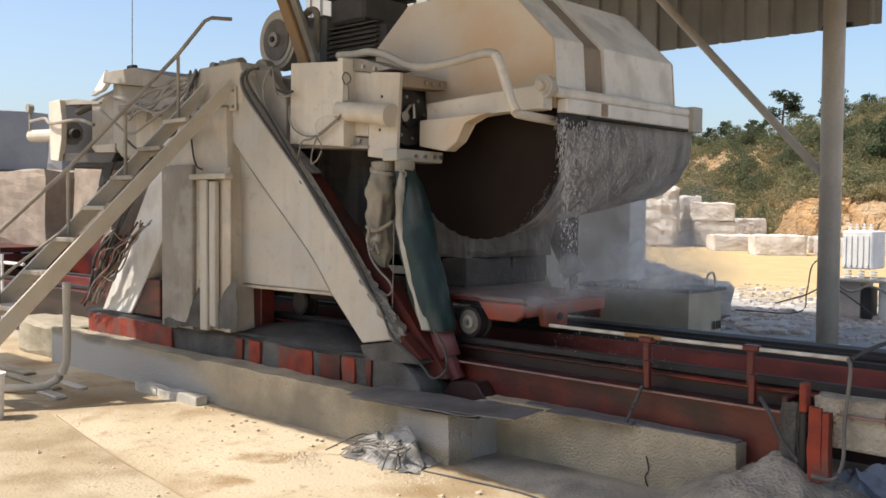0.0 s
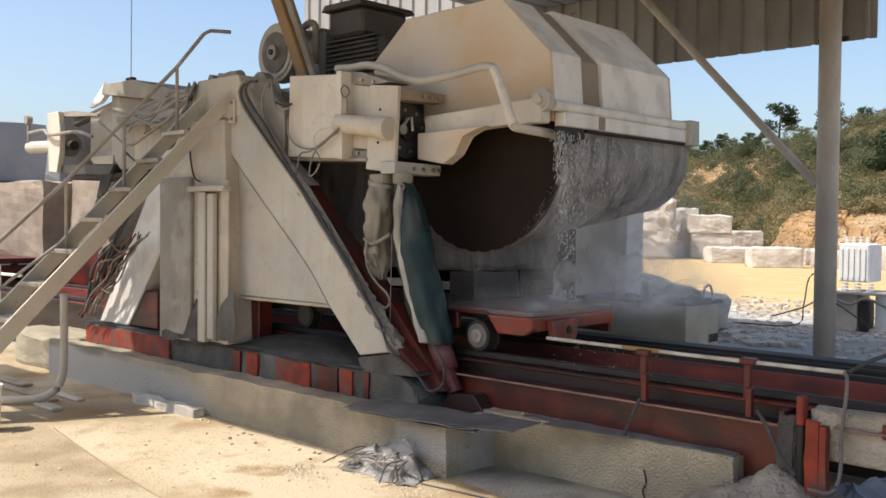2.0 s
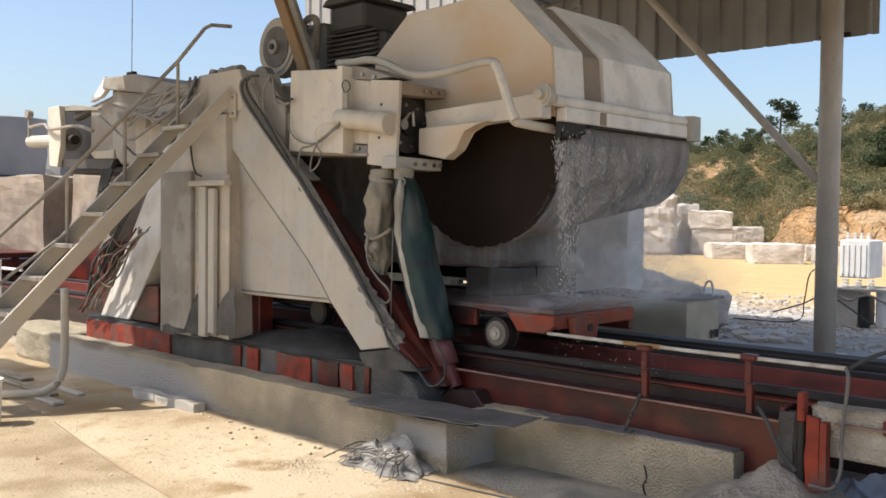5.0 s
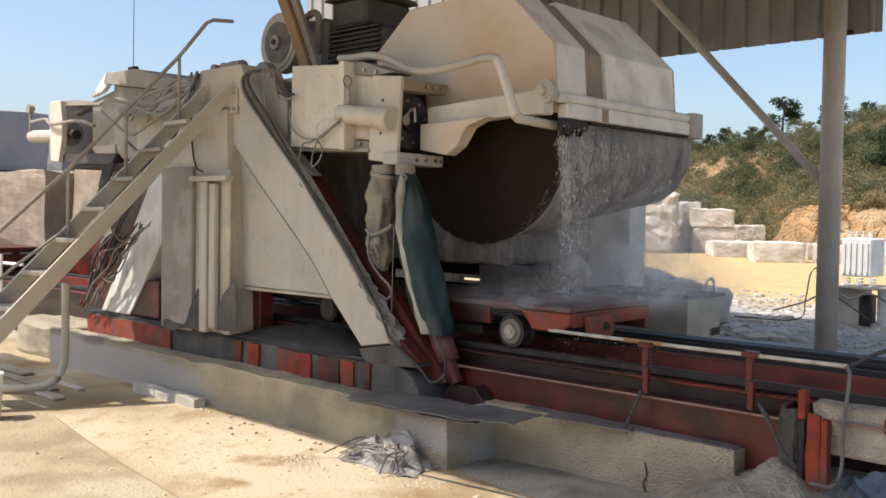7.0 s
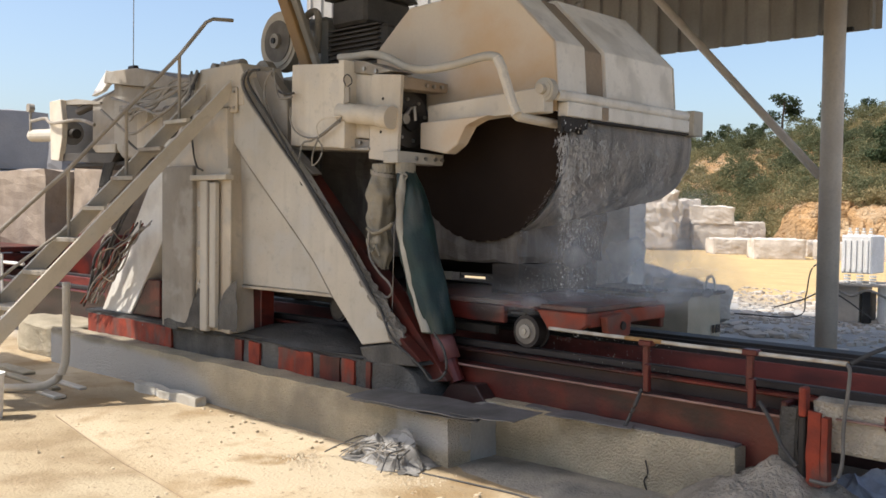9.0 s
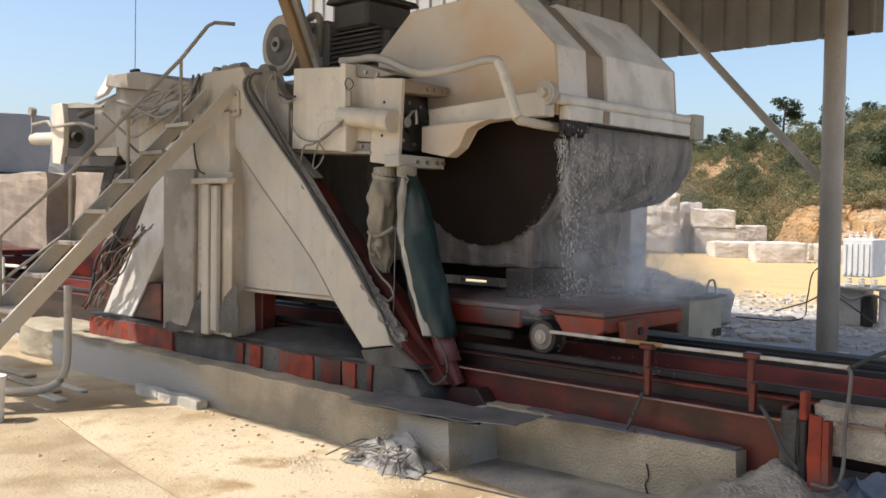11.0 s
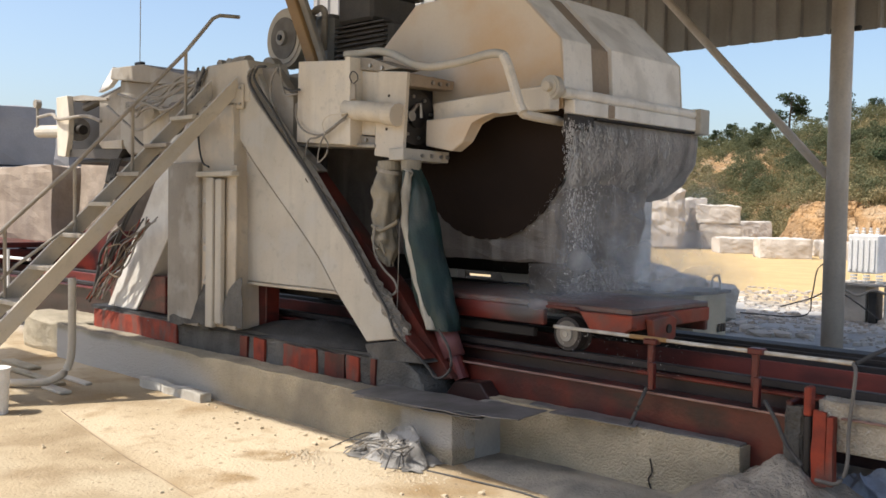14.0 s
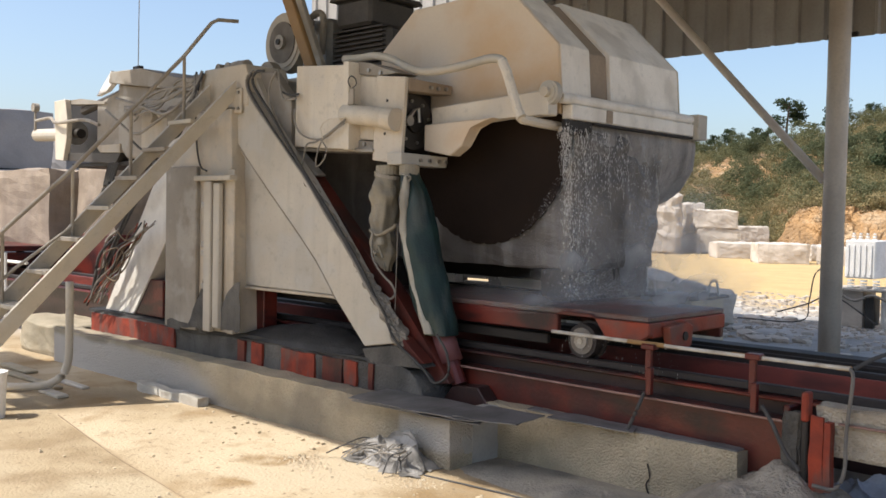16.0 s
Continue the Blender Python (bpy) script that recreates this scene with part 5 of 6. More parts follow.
    part("clevis", tube([(-4.691, 5.050, 0.609), (-4.609, 5.050, 0.451)], 0.06, 12), RED, t)
    part("clevis_foot", prism([(-4.72, 0.33), (-4.62, 0.45), (-4.38, 0.47), (-4.25, 0.33)], 4.98, 5.12), BLACK_RED, t)


sleeves()


# ---- blades ----
AXLE = (-4.87, 2.285)
spindle = thing("blade_stack", (AXLE[0], 6.4, AXLE[1]), "row of large dark steel saw blades on one shaft", "saw blade")
part("shaft", disc((AXLE[0], 6.4, AXLE[1]), 0.11, 0.78, "y", 24), DARK, spindle)
blade_mesh = None
for k in range(16):
    y = 5.59 + 0.099 * k
    if blade_mesh is None:
        bm = bmesh.new()
        n = 144
        for s in (-0.006, 0.006):
            ring = []
            for j in range(n):
                r = 0.815 if j % 4 else 0.803
                ring.append(bm.verts.new((r * math.cos(j * math.tau / n), s, r * math.sin(j * math.tau / n))))
            bm.faces.new(ring)
        bm.verts.ensure_lookup_table()
        for j in range(n):
            bm.faces.new((bm.verts[j], bm.verts[(j + 1) % n], bm.verts[n + (j + 1) % n], bm.verts[n + j]))
        bmesh.ops.recalc_face_normals(bm, faces=bm.faces)
        blade_mesh = bpy.data.meshes.new("blade")
        bm.to_mesh(blade_mesh)
        bm.free()
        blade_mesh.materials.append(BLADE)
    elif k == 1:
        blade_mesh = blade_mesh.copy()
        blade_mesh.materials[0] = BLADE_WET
    b = new("blade", blade_mesh)
    b.parent = spindle
    b.location = (0, y - 6.4, 0)
    # blades shrink along the shaft to fit the far rim's outline from the camera
    s = 1 - 0.385 * (y - 5.59) / 1.78
    b.scale = (s, 1, s)


def veil():
    bm = bmesh.new()
    g = []
    for i in range(61):
        a = radians(15 - 85 * i / 60)
        row = []
        for j in range(60):
            y = 5.63 + 1.78 * j / 59
            p = Vector((math.cos(a) * 3, y * 3, math.sin(a) * 3))
            f = (y - 5.63) / 1.78
            # taper and sideways shift fitted to the outline in the camera's view
            r = 0.812 - 0.322 * f + 0.012 * noise.noise(p * 1.5) + 0.007 * noise.noise(Vector((y * 22, a * 3, 1)))
            row.append(bm.verts.new((AXLE[0] + 0.34 * f + r * math.cos(a), y, AXLE[1] + 0.01 * f + r * math.sin(a))))
        g.append(row)
    for a, b in zip(g, g[1:]):
        for j in range(59):
            bm.faces.new((a[j], a[j + 1], b[j + 1], b[j]))
    bmesh.ops.solidify(bm, geom=bm.faces[:], thickness=0.006)
    solo("slurry_veil", bm, VEIL, (AXLE[0], 6.5, AXLE[1]), "grey veil of slurry water clinging round the blade rims", "water", kind="stuff", smooth=True)


veil()

# ---- trolley and stone block, at their place at the clip's end ----
TX = -3.64
DECK = mat("wet_red_deck_sludge", (0.15, 0.055, 0.042), (0.135, 0.12, 0.11), 0.4, 0, 4, 40, 0.4, (0.06, 0.05, 0.046), 0.6, (3, 3, 3))
trolley = thing("block_trolley", (TX, 5.7, 0.75), "wet orange-red rail trolley carrying a stone block", "trolley")
part("deck", box(TX - 4.2, TX + 0.5, 5.22, 6.24, 1.03, 1.07), DECK, trolley, "sludge-covered deck")
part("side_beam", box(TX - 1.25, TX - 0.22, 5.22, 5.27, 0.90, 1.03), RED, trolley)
# black here stands in for the shade inside the A-frame opening
part("side_beam", box(TX - 4.2, TX - 1.26, 5.24, 5.29, 0.90, 1.03), TIMBER_AND_SHADE, trolley, "side beam blackened for shade inside the machine")
part("side_lower", box(TX - 1.25, TX - 0.35, 5.28, 5.33, 0.80, 0.87), TIMBER_AND_SHADE, trolley)
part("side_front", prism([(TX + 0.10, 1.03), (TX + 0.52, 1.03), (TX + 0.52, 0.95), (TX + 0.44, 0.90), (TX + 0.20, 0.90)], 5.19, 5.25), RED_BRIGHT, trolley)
part("wheel_arch", prism([(TX - 0.22, 1.03), (TX + 0.12, 1.03), (TX + 0.06, 1.055), (TX - 0.16, 1.055)], 5.19, 5.24, 0.003), RED, trolley)
part("end_beam", box(TX + 0.44, TX + 0.51, 5.25, 6.24, 0.93, 1.03), RED_BRIGHT, trolley)
part("tow_lug", prism([(5.36, 1.0), (5.60, 1.02), (5.68, 0.99), (5.66, 0.86), (5.58, 0.83), (5.40, 0.86)], TX + 0.51, TX + 0.57, 0.008, "x"), RED_BRIGHT, trolley)
part("lug_hole", disc((TX + 0.575, 5.56, 0.93), 0.03, 0.006, "x", 16), DARK, trolley)
part("rear_side_beam", box(TX - 4.2, TX + 0.5, 6.19, 6.24, 0.86, 1.03), RED, trolley)
# boards added to block the bright yard, gap left for a slit of light
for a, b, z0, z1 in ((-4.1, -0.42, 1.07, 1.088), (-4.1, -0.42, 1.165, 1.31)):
    part("rear_board", box(TX + a, TX + b, 6.205, 6.235, z0, z1), TIMBER_AND_SHADE, trolley, "dark board added to block light under the stone")
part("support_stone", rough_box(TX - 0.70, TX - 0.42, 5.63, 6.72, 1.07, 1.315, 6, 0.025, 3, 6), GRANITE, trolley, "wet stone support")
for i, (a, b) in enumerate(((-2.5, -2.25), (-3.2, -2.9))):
    part("bearer", rough_box(TX + a, TX + b, 5.45, 6.2, 1.07, 1.315, 3, 0.02, 3, i), TIMBER_AND_SHADE, trolley, "wet timber bearer")
WHEELS = []
for dx in (0.0, -2.05, -3.8):
    for y in (5.25, 6.15):
        w = new("wheel")
        w.parent = trolley
        w.location = (dx, y - 5.7, 0.115)
        ORIGIN[w.name] = Vector((TX + dx, y, 0.865))
        WHEELS.append(w)
        c = ORIGIN[w.name]
        part("tyre", disc(c, 0.115, 0.045, "y", 32), RAIL, w)
        part("flange", disc(c + Vector((0, 0.05, 0)), 0.135, 0.008, "y", 32), RAIL, w)
        # wheels seen through the A-frame get a darker face, for the shade there
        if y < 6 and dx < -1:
            part("rim", disc(c + Vector((0, -0.047, 0)), 0.09, 0.006, "y", 28), MOTOR_DARK, w, "wheel face darkened for the opening's shade")
        elif y < 6:
            part("rim", disc(c + Vector((0, -0.047, 0)), 0.09, 0.006, "y", 28), GRILLE, w, "dusty wheel face")
            part("hub", disc(c + Vector((0, -0.055, 0)), 0.05, 0.012, "y", 20), PAINT_GREY, w)
            part("axle_cap", disc(c + Vector((0, -0.067, 0)), 0.02, 0.008, "y", 12), CHROME, w)
block_mesh = rough_box(TX - 3.3, TX - 0.40, 5.62, 6.76, 1.31, 2.36, 22, 0.05, 2.2, 4.0)
for v in block_mesh.verts:
    if v.co.y > 5.75:
        v.co.y += (v.co.z - 1.31) * 0.22 * (v.co.y - 5.75)
    v.co += noise.noise_vector(v.co * 9) * 0.014
GRANITE_SLURRY = mat("slurry_streaked_granite", (0.150, 0.133, 0.118), (0.095, 0.083, 0.073), 0.5, 0, 3, 60, 0.5, (0.24, 0.22, 0.20), 0.6, (7, 7, 0.9))
stone = solo("granite_block", block_mesh, GRANITE_SLURRY, (TX - 1.8, 6.1, 1.31), "large wet granite block being sawn on the trolley", "stone block")


# ---- spray and drips ----
def drops(name, n, spread, label, size=(0.004, 0.05), seed=1, m=None):
    rnd = random.Random(seed)
    verts, faces = [], []
    for _ in range(n):
        p, ln = spread(rnd)
        w = size[0] * (0.5 + rnd.random())
        h = size[1] * ln * (0.4 + rnd.random())
        i = len(verts)
        verts += [p + Vector(d) for d in ((w, 0, 0), (0, w, 0), (-w, 0, 0), (0, -w, 0), (0, 0, h), (0, 0, -h))]
        for a, b in ((0, 1), (1, 2), (2, 3), (3, 0)):
            faces += [(i + a, i + b, i + 4), (i + b, i + a, i + 5)]
    me = bpy.data.meshes.new(name)
    me.from_pydata([tuple(v) for v in verts], [], faces)
    me.materials.append(m or WATER)
    return tagged(new(name, me), label, "water", "falling water", "stuff")


# each string of water falls from its own spot along the hood's edge
_r = random.Random(77)
STREAMS = [(5.46 + 1.45 * (k / 59) ** 2.2 + _r.uniform(-0.02, 0.02), -4.02 + _r.uniform(-0.03, 0.06), _r.uniform(0.25, 1.25) if k < 30 else _r.uniform(0.15, 0.7), _r.uniform(0.004, 0.018)) for k in range(60)]


def strands(rnd):
    y, x, ln, w = STREAMS[int(len(STREAMS) * rnd.random() ** 1.3)]
    k = rnd.random() ** 1.3
    return Vector((x + 0.05 * k + rnd.gauss(0, w), y + rnd.gauss(0, w * (0.6 + k)), 2.34 - ln * k)), 1.0


def splash(rnd):
    return Vector((-4.1 + rnd.gauss(0, 0.28), 5.3 + 1.0 * rnd.random(), 1.09 + abs(rnd.gauss(0, 0.09)))), 0.25


def drip(rnd):
    return Vector((-3.75 + 0.9 * rnd.random(), 5.05 + 0.08 * rnd.random(), 0.9 - 0.2 * rnd.random() ** 2)), 0.4


def front_spray(rnd):
    a = -1.1 + 1.1 * rnd.random()
    return Vector((AXLE[0] + 0.80 * math.cos(a) + 0.1 * rnd.random(), 5.5 + 0.06 * rnd.random(), AXLE[1] + 0.80 * math.sin(a) - 0.05 * rnd.random())), 0.4


def beads(rnd):
    z = 2.36 - 1.25 * rnd.random()
    y = 5.42 + 0.14 * (2.36 - z) * rnd.random() + 0.38 * rnd.random() ** 1.6
    return Vector((-4.02 + 0.08 * rnd.random(), y, z)), 1.0


def mist(rnd):
    k = rnd.random()
    if k < 0.45:
        return Vector((-3.95 + rnd.gauss(0, 0.12), 5.5 + 1.9 * rnd.random(), 1.1 + abs(rnd.gauss(0, 0.35)))), 1.0
    if k < 0.62:
        return Vector((-4.7 + rnd.gauss(0, 0.25), 7.3 + 1.3 * rnd.random(), 1.0 + abs(rnd.gauss(0, 0.4)))), 1.0
    if k < 0.85:
        return Vector((-4.0 + rnd.gauss(0.15, 0.3), 5.2 + 2.3 * rnd.random(), 1.09 + abs(rnd.gauss(0, 0.10)))), 1.0
    return Vector((-4.05 + rnd.gauss(0.05, 0.08), 6.3 + 1.3 * rnd.random(), 2.2 - 0.9 * rnd.random())), 1.0


SPRAY = [drops("falling_water", 520, strands, "thin strings of falling cooling water", (0.0018, 0.015), s) for s in range(4)]
SPRAY += [drops("water_beads", 200, beads, "bright beads of falling cooling water", (0.0040, 0.009), 61 + s) for s in range(2)]
SPRAY += [drops("water_splash", 350, splash, "fine splashes on the trolley deck", (0.0022, 0.012), 11 + s) for s in range(2)]
SPRAY += [drops("fine_mist", 5000, mist, "fine drifting mist of cooling water", (0.0014, 0.002), 31 + s, MIST) for s in range(2)]
SPRAY += [drops("drip", 90, drip, "drips under the spray pipe", (0.0016, 0.014), 21), drops("blade_spray", 160, front_spray, "drops flung from the blade rim", (0.0026, 0.009), 22)]


def mist_material():
    m = bpy.data.materials.new("thin_water_mist")
    m.use_nodes = True
    nt, n = m.node_tree, m.node_tree.nodes
    n.remove(n["Principled BSDF"])
    tc, gr, nz = n.new("ShaderNodeTexCoord"), n.new("ShaderNodeTexGradient"), n.new("ShaderNodeTexNoise")
    gr.gradient_type = "SPHERICAL"
    nt.links.new(tc.outputs["UV"], gr.inputs["Vector"])
    nz.inputs["Scale"].default_value, nz.inputs["Detail"].default_value = 3.2, 5
    nt.links.new(tc.outputs["Object"], nz.inputs["Vector"])
    rm = n.new("ShaderNodeMapRange")
    rm.inputs["From Min"].default_value, rm.inputs["From Max"].default_value = 0.30, 0.72
    nt.links.new(nz.outputs["Fac"], rm.inputs["Value"])
    pw, mu, am = n.new("ShaderNodeMath"), n.new("ShaderNodeMath"), n.new("ShaderNodeMath")
    pw.operation, mu.operation, am.operation = "POWER", "MULTIPLY", "MULTIPLY"
    pw.inputs[1].default_value, am.inputs[1].default_value = 1.1, 0.72
    nt.links.new(gr.outputs["Fac"], pw.inputs[0])
    nt.links.new(pw.outputs[0], mu.inputs[0])
    nt.links.new(rm.outputs[0], mu.inputs[1])
    nt.links.new(mu.outputs[0], am.inputs[0])
    df, tl, both = n.new("ShaderNodeBsdfDiffuse"), n.new("ShaderNodeBsdfTranslucent"), n.new("ShaderNodeMixShader")
    df.inputs["Color"].default_value = tl.inputs["Color"].default_value = (0.84, 0.85, 0.87, 1)
    both.inputs[0].default_value = 0.5
    nt.links.new(df.outputs[0], both.inputs[1])
    nt.links.new(tl.outputs[0], both.inputs[2])
    clear, out = n.new("ShaderNodeBsdfTransparent"), n.new("ShaderNodeMixShader")
    nt.links.new(am.outputs[0], out.inputs[0])
    nt.links.new(clear.outputs[0], out.inputs[1])
    nt.links.new(both.outputs[0], out.inputs[2])
    nt.links.new(out.outputs[0], n["Material Output"].inputs["Surface"])
    return m


HAZE = mist_material()


def mist_puff(c, w, h, turn, seed):
    """A gently curled swathe of mist, thinning out towards its edge."""
    bm = bmesh.new()
    uv = bm.loops.layers.uv.new("UVMap")
    at, rings = {}, []
    for i in range(8):
        ring = []
        for j in range(24):
            u, v = math.cos(j * math.tau / 24) * (0.06 + i / 7 * 0.93), math.sin(j * math.tau / 24) * (0.06 + i / 7 * 0.93)
            q = bm.verts.new((u * w, 0.12 * noise.noise(Vector((u * 1.5, v * 1.5, seed))), v * h))
            at[q] = (u, v)
            ring.append(q)
        rings.append(ring)
    faces = [(a[j], a[(j + 1) % 24], b[(j + 1) % 24], b[j]) for a, b in zip(rings, rings[1:]) for j in range(24)]
    for vs in faces + [tuple(rings[0][::-1])]:
        fc = bm.faces.new(vs)
        fc.smooth = True
        for lp in fc.loops:
            lp[uv].uv = at[lp.vert]
    me = bpy.data.meshes.new("mist_swathe")
    bm.to_mesh(me)
    bm.free()
    me.materials.append(HAZE)
    ob = tagged(new("mist_swathe", me), "thin swathe of drifting water mist", "mist", "drifting mist", "stuff")
    ob.location, ob.rotation_euler.z = c, radians(turn)
    return ob


MISTS = [mist_puff(c, w, h, 43 + d, k * 5.3) for k, (c, w, h, d) in enumerate((
    ((-3.98, 5.62, 1.42), 0.34, 0.58, 0), ((-3.88, 6.30, 1.45), 0.52, 0.62, -10), ((-4.0, 7.05, 1.50), 0.58, 0.72, 8), ((-4.72, 7.6, 1.42), 0.42, 0.60, -6),
    ((-3.48, 6.00, 1.17), 0.75, 0.17, -8), ((-3.75, 6.75, 1.20), 0.60, 0.24, 4), ((-4.0, 5.24, 1.12), 0.60, 0.15, 10)))]


# ---- yard behind the saw ----
def tank():
    t = thing("water_tank", (-4.9, 8.4, 0), "square concrete water tank with a sludge-covered lid", "tank")
    part("body", rough_box(-5.55, -4.36, 8.0, 8.66, 0, 0.93, 4, 0.012, 2), TANK, t)
    part("lid", rough_box(-5.60, -4.33, 7.96, 8.70, 0.93, 0.965, 8, 0.015, 3), SLUDGE, t)
    for x, y in ((-5.0, 8.25), (-4.85, 8.45), (-4.5, 8.6)):
        part("lifting_loop", tube(curve([(x, y, 0.95), (x + 0.02, y, 1.07), (x + 0.08, y, 1.09), (x + 0.11, y, 0.95)]), 0.012), WHITE, t)
    for dx in (0.0, 0.07, 0.12):
        part("mark", box(-4.34, -4.335, 8.45 + dx, 8.49 + dx, 0.55, 0.63, 0.001), DARK, t)


tank()
solo("boulder", rough_box(-8.9, -6.9, 12.9, 14.1, 0, 0.75, 6, 0.25, 0.9, 3), GRANITE_DRY, (-7.9, 13.5, 0), "rounded grey boulder behind the saw", "boulder")


def shed():
    t = thing("shed_roof", (-9.4, 6, 0), "open shed with profiled sheet roof on pipe columns", "shed")
    x0, x1, y0, y1, z = -10.1, -0.05, 1.54, 12.35, 5.2
    # profiled roof and fascia
    def profile(a, b, depth, pitch=0.34):
        pts, x = [], a
        while x < b:
            for dx, d in ((0, 0), (0.16 * pitch / 0.42, 0), (0.185 * pitch / 0.42, depth), (0.225 * pitch / 0.42, depth), (0.25 * pitch / 0.42, 0)):
                pts.append((min(x + dx, b), d))
            x += pitch
        pts.append((b, 0))
        return pts
    def sheet(pts, p0, p1, vertical):
        bm = bmesh.new()
        cols = []
        for x, d in pts:
            q = []
            for th in (0, 0.006):
                for e in (p0, p1):
                    q.append(bm.verts.new((x, y1 - 0.06 - d + th, e) if vertical else (x, e, z + d + th)))
            cols.append(q)
        for a, b in zip(cols, cols[1:]):
            bm.faces.new((a[0], a[1], b[1], b[0]))
            bm.faces.new((a[2], b[2], b[3], a[3]))
            bm.faces.new((a[0], b[0], b[2], a[2]))
            bm.faces.new((a[1], a[3], b[3], b[1]))
        return bm
    part("roof_sheet", sheet(profile(x0, x1, 0.04), y0, y1, False), ROOFSHEET, t)
    # three extra unseen sheets, added only to shade the ground, kerb and drive box
    part("roof_sheet", sheet(profile(-12.6, -9.15, 0.04), 0.56, y0 - 0.004, False), ROOFSHEET, t)
    part("roof_sheet", sheet(profile(-11.65, x0 - 0.004, 0.04), y0 - 0.002, 1.93, False), ROOFSHEET, t)
    part("roof_sheet", sheet(profile(-11.4, x0 - 0.004, 0.04), 3.2, 3.84, False), ROOFSHEET, t)
    part("fascia_sheet", sheet(profile(-15.62, -4.12, 0.05), 4.07, 6.6, True), GALV, t, "ribbed galvanised fascia sheet")
    part("eaves_beam", box(x0, -4.1, 12.36, 12.46, 4.95, 5.13), COLUMN, t)
    for x, y in ((-4.59, 12.0), (-14.3, 12.0), (-0.2, 1.7), (-9.9, 1.7), (-0.2, 12.0)):
        c = part("column", tube([(x, y, 0), (x, y, 5.19)], 0.135, 24), COLUMN, t, "tall grey pipe column", smooth=True)
        if y > 5:
            part("base_plate", box(x - 0.22, x + 0.22, y - 0.22, y + 0.22, 0, 0.025), COLUMN, c)
    part("brace", tube([(-4.72, 12.0, 2.22), (-7.35, 12.0, 5.05)], 0.055, 12), COLUMN, t, "slanting pipe brace")
    part("clamp", box(-4.78, -4.40, 12.08, 12.14, 4.04, 4.10), DARK, t)
    for k in range(3):
        y = 1.7 + k * 3.4
        part("rafter", box(x0, x1, y - 0.05, y + 0.05, 5.06, 5.19), COLUMN, t)


shed()


def transformer():
    t = thing("transformer", (-5.4, 15.7, 0), "white electrical transformer on a concrete stand", "transformer")
    part("body", box(-5.74, -5.26, 15.55, 16.15, 0.80, 1.42, 0.02), WHITE, t)
    for k in range(5):
        part("radiator", box(-5.70 + k * 0.09, -5.67 + k * 0.09, 15.525, 15.555, 0.86, 1.34, 0.003), WHITE, t)
    for k in range(4):
        for j in range(3):
            part("insulator", disc((-5.68 + 0.11 * k, 15.75, 1.43 + 0.045 * j), 0.038 - 0.008 * j, 0.015, "z", 12), PORCELAIN, t)
    for k in range(4):
        for j in range(3):
            part("insulator", disc((-5.85 + 0.2 * k, 15.6, 0.66 + 0.05 * j), 0.055, 0.014, "z", 12), PORCELAIN, t)
    part("shelf", box(-5.95, -4.95, 15.45, 16.3, 0.60, 0.64), GRANITE_DRY, t)
    part("stand", rough_box(-5.85, -5.45, 15.6, 16.2, 0, 0.60, 3, 0.02), GRANITE_DRY, t)
    part("stand", disc((-5.08, 15.75, 0.30), 0.13, 0.30, "z", 20), WHITE, t)
    part("stand", rough_box(-5.42, -5.28, 15.6, 15.9, 0, 0.5, 3, 0.02), SLUDGE, t)
    part("cable", tube(curve([(-5.9, 15.45, 1.0), (-6.15, 15.4, 0.85), (-6.2, 15.3, 0.4), (-6.3, 15.2, 0.06), (-7.3, 15.0, 0.04)]), 0.012), CABLE_DARK, t)
    part("cable", tube(curve([(-5.9, 15.4, 0.62), (-5.5, 15.35, 0.45), (-5.2, 15.35, 0.55), (-4.7, 15.4, 0.3)]), 0.02), CABLE, t)
    part("cable", tube(curve([(-6.6, 15.0, 0.2), (-6.2, 15.2, 0.35), (-5.8, 15.3, 0.5), (-5.1, 15.2, 0.12)]), 0.012), CABLE_DARK, t)


transformer()


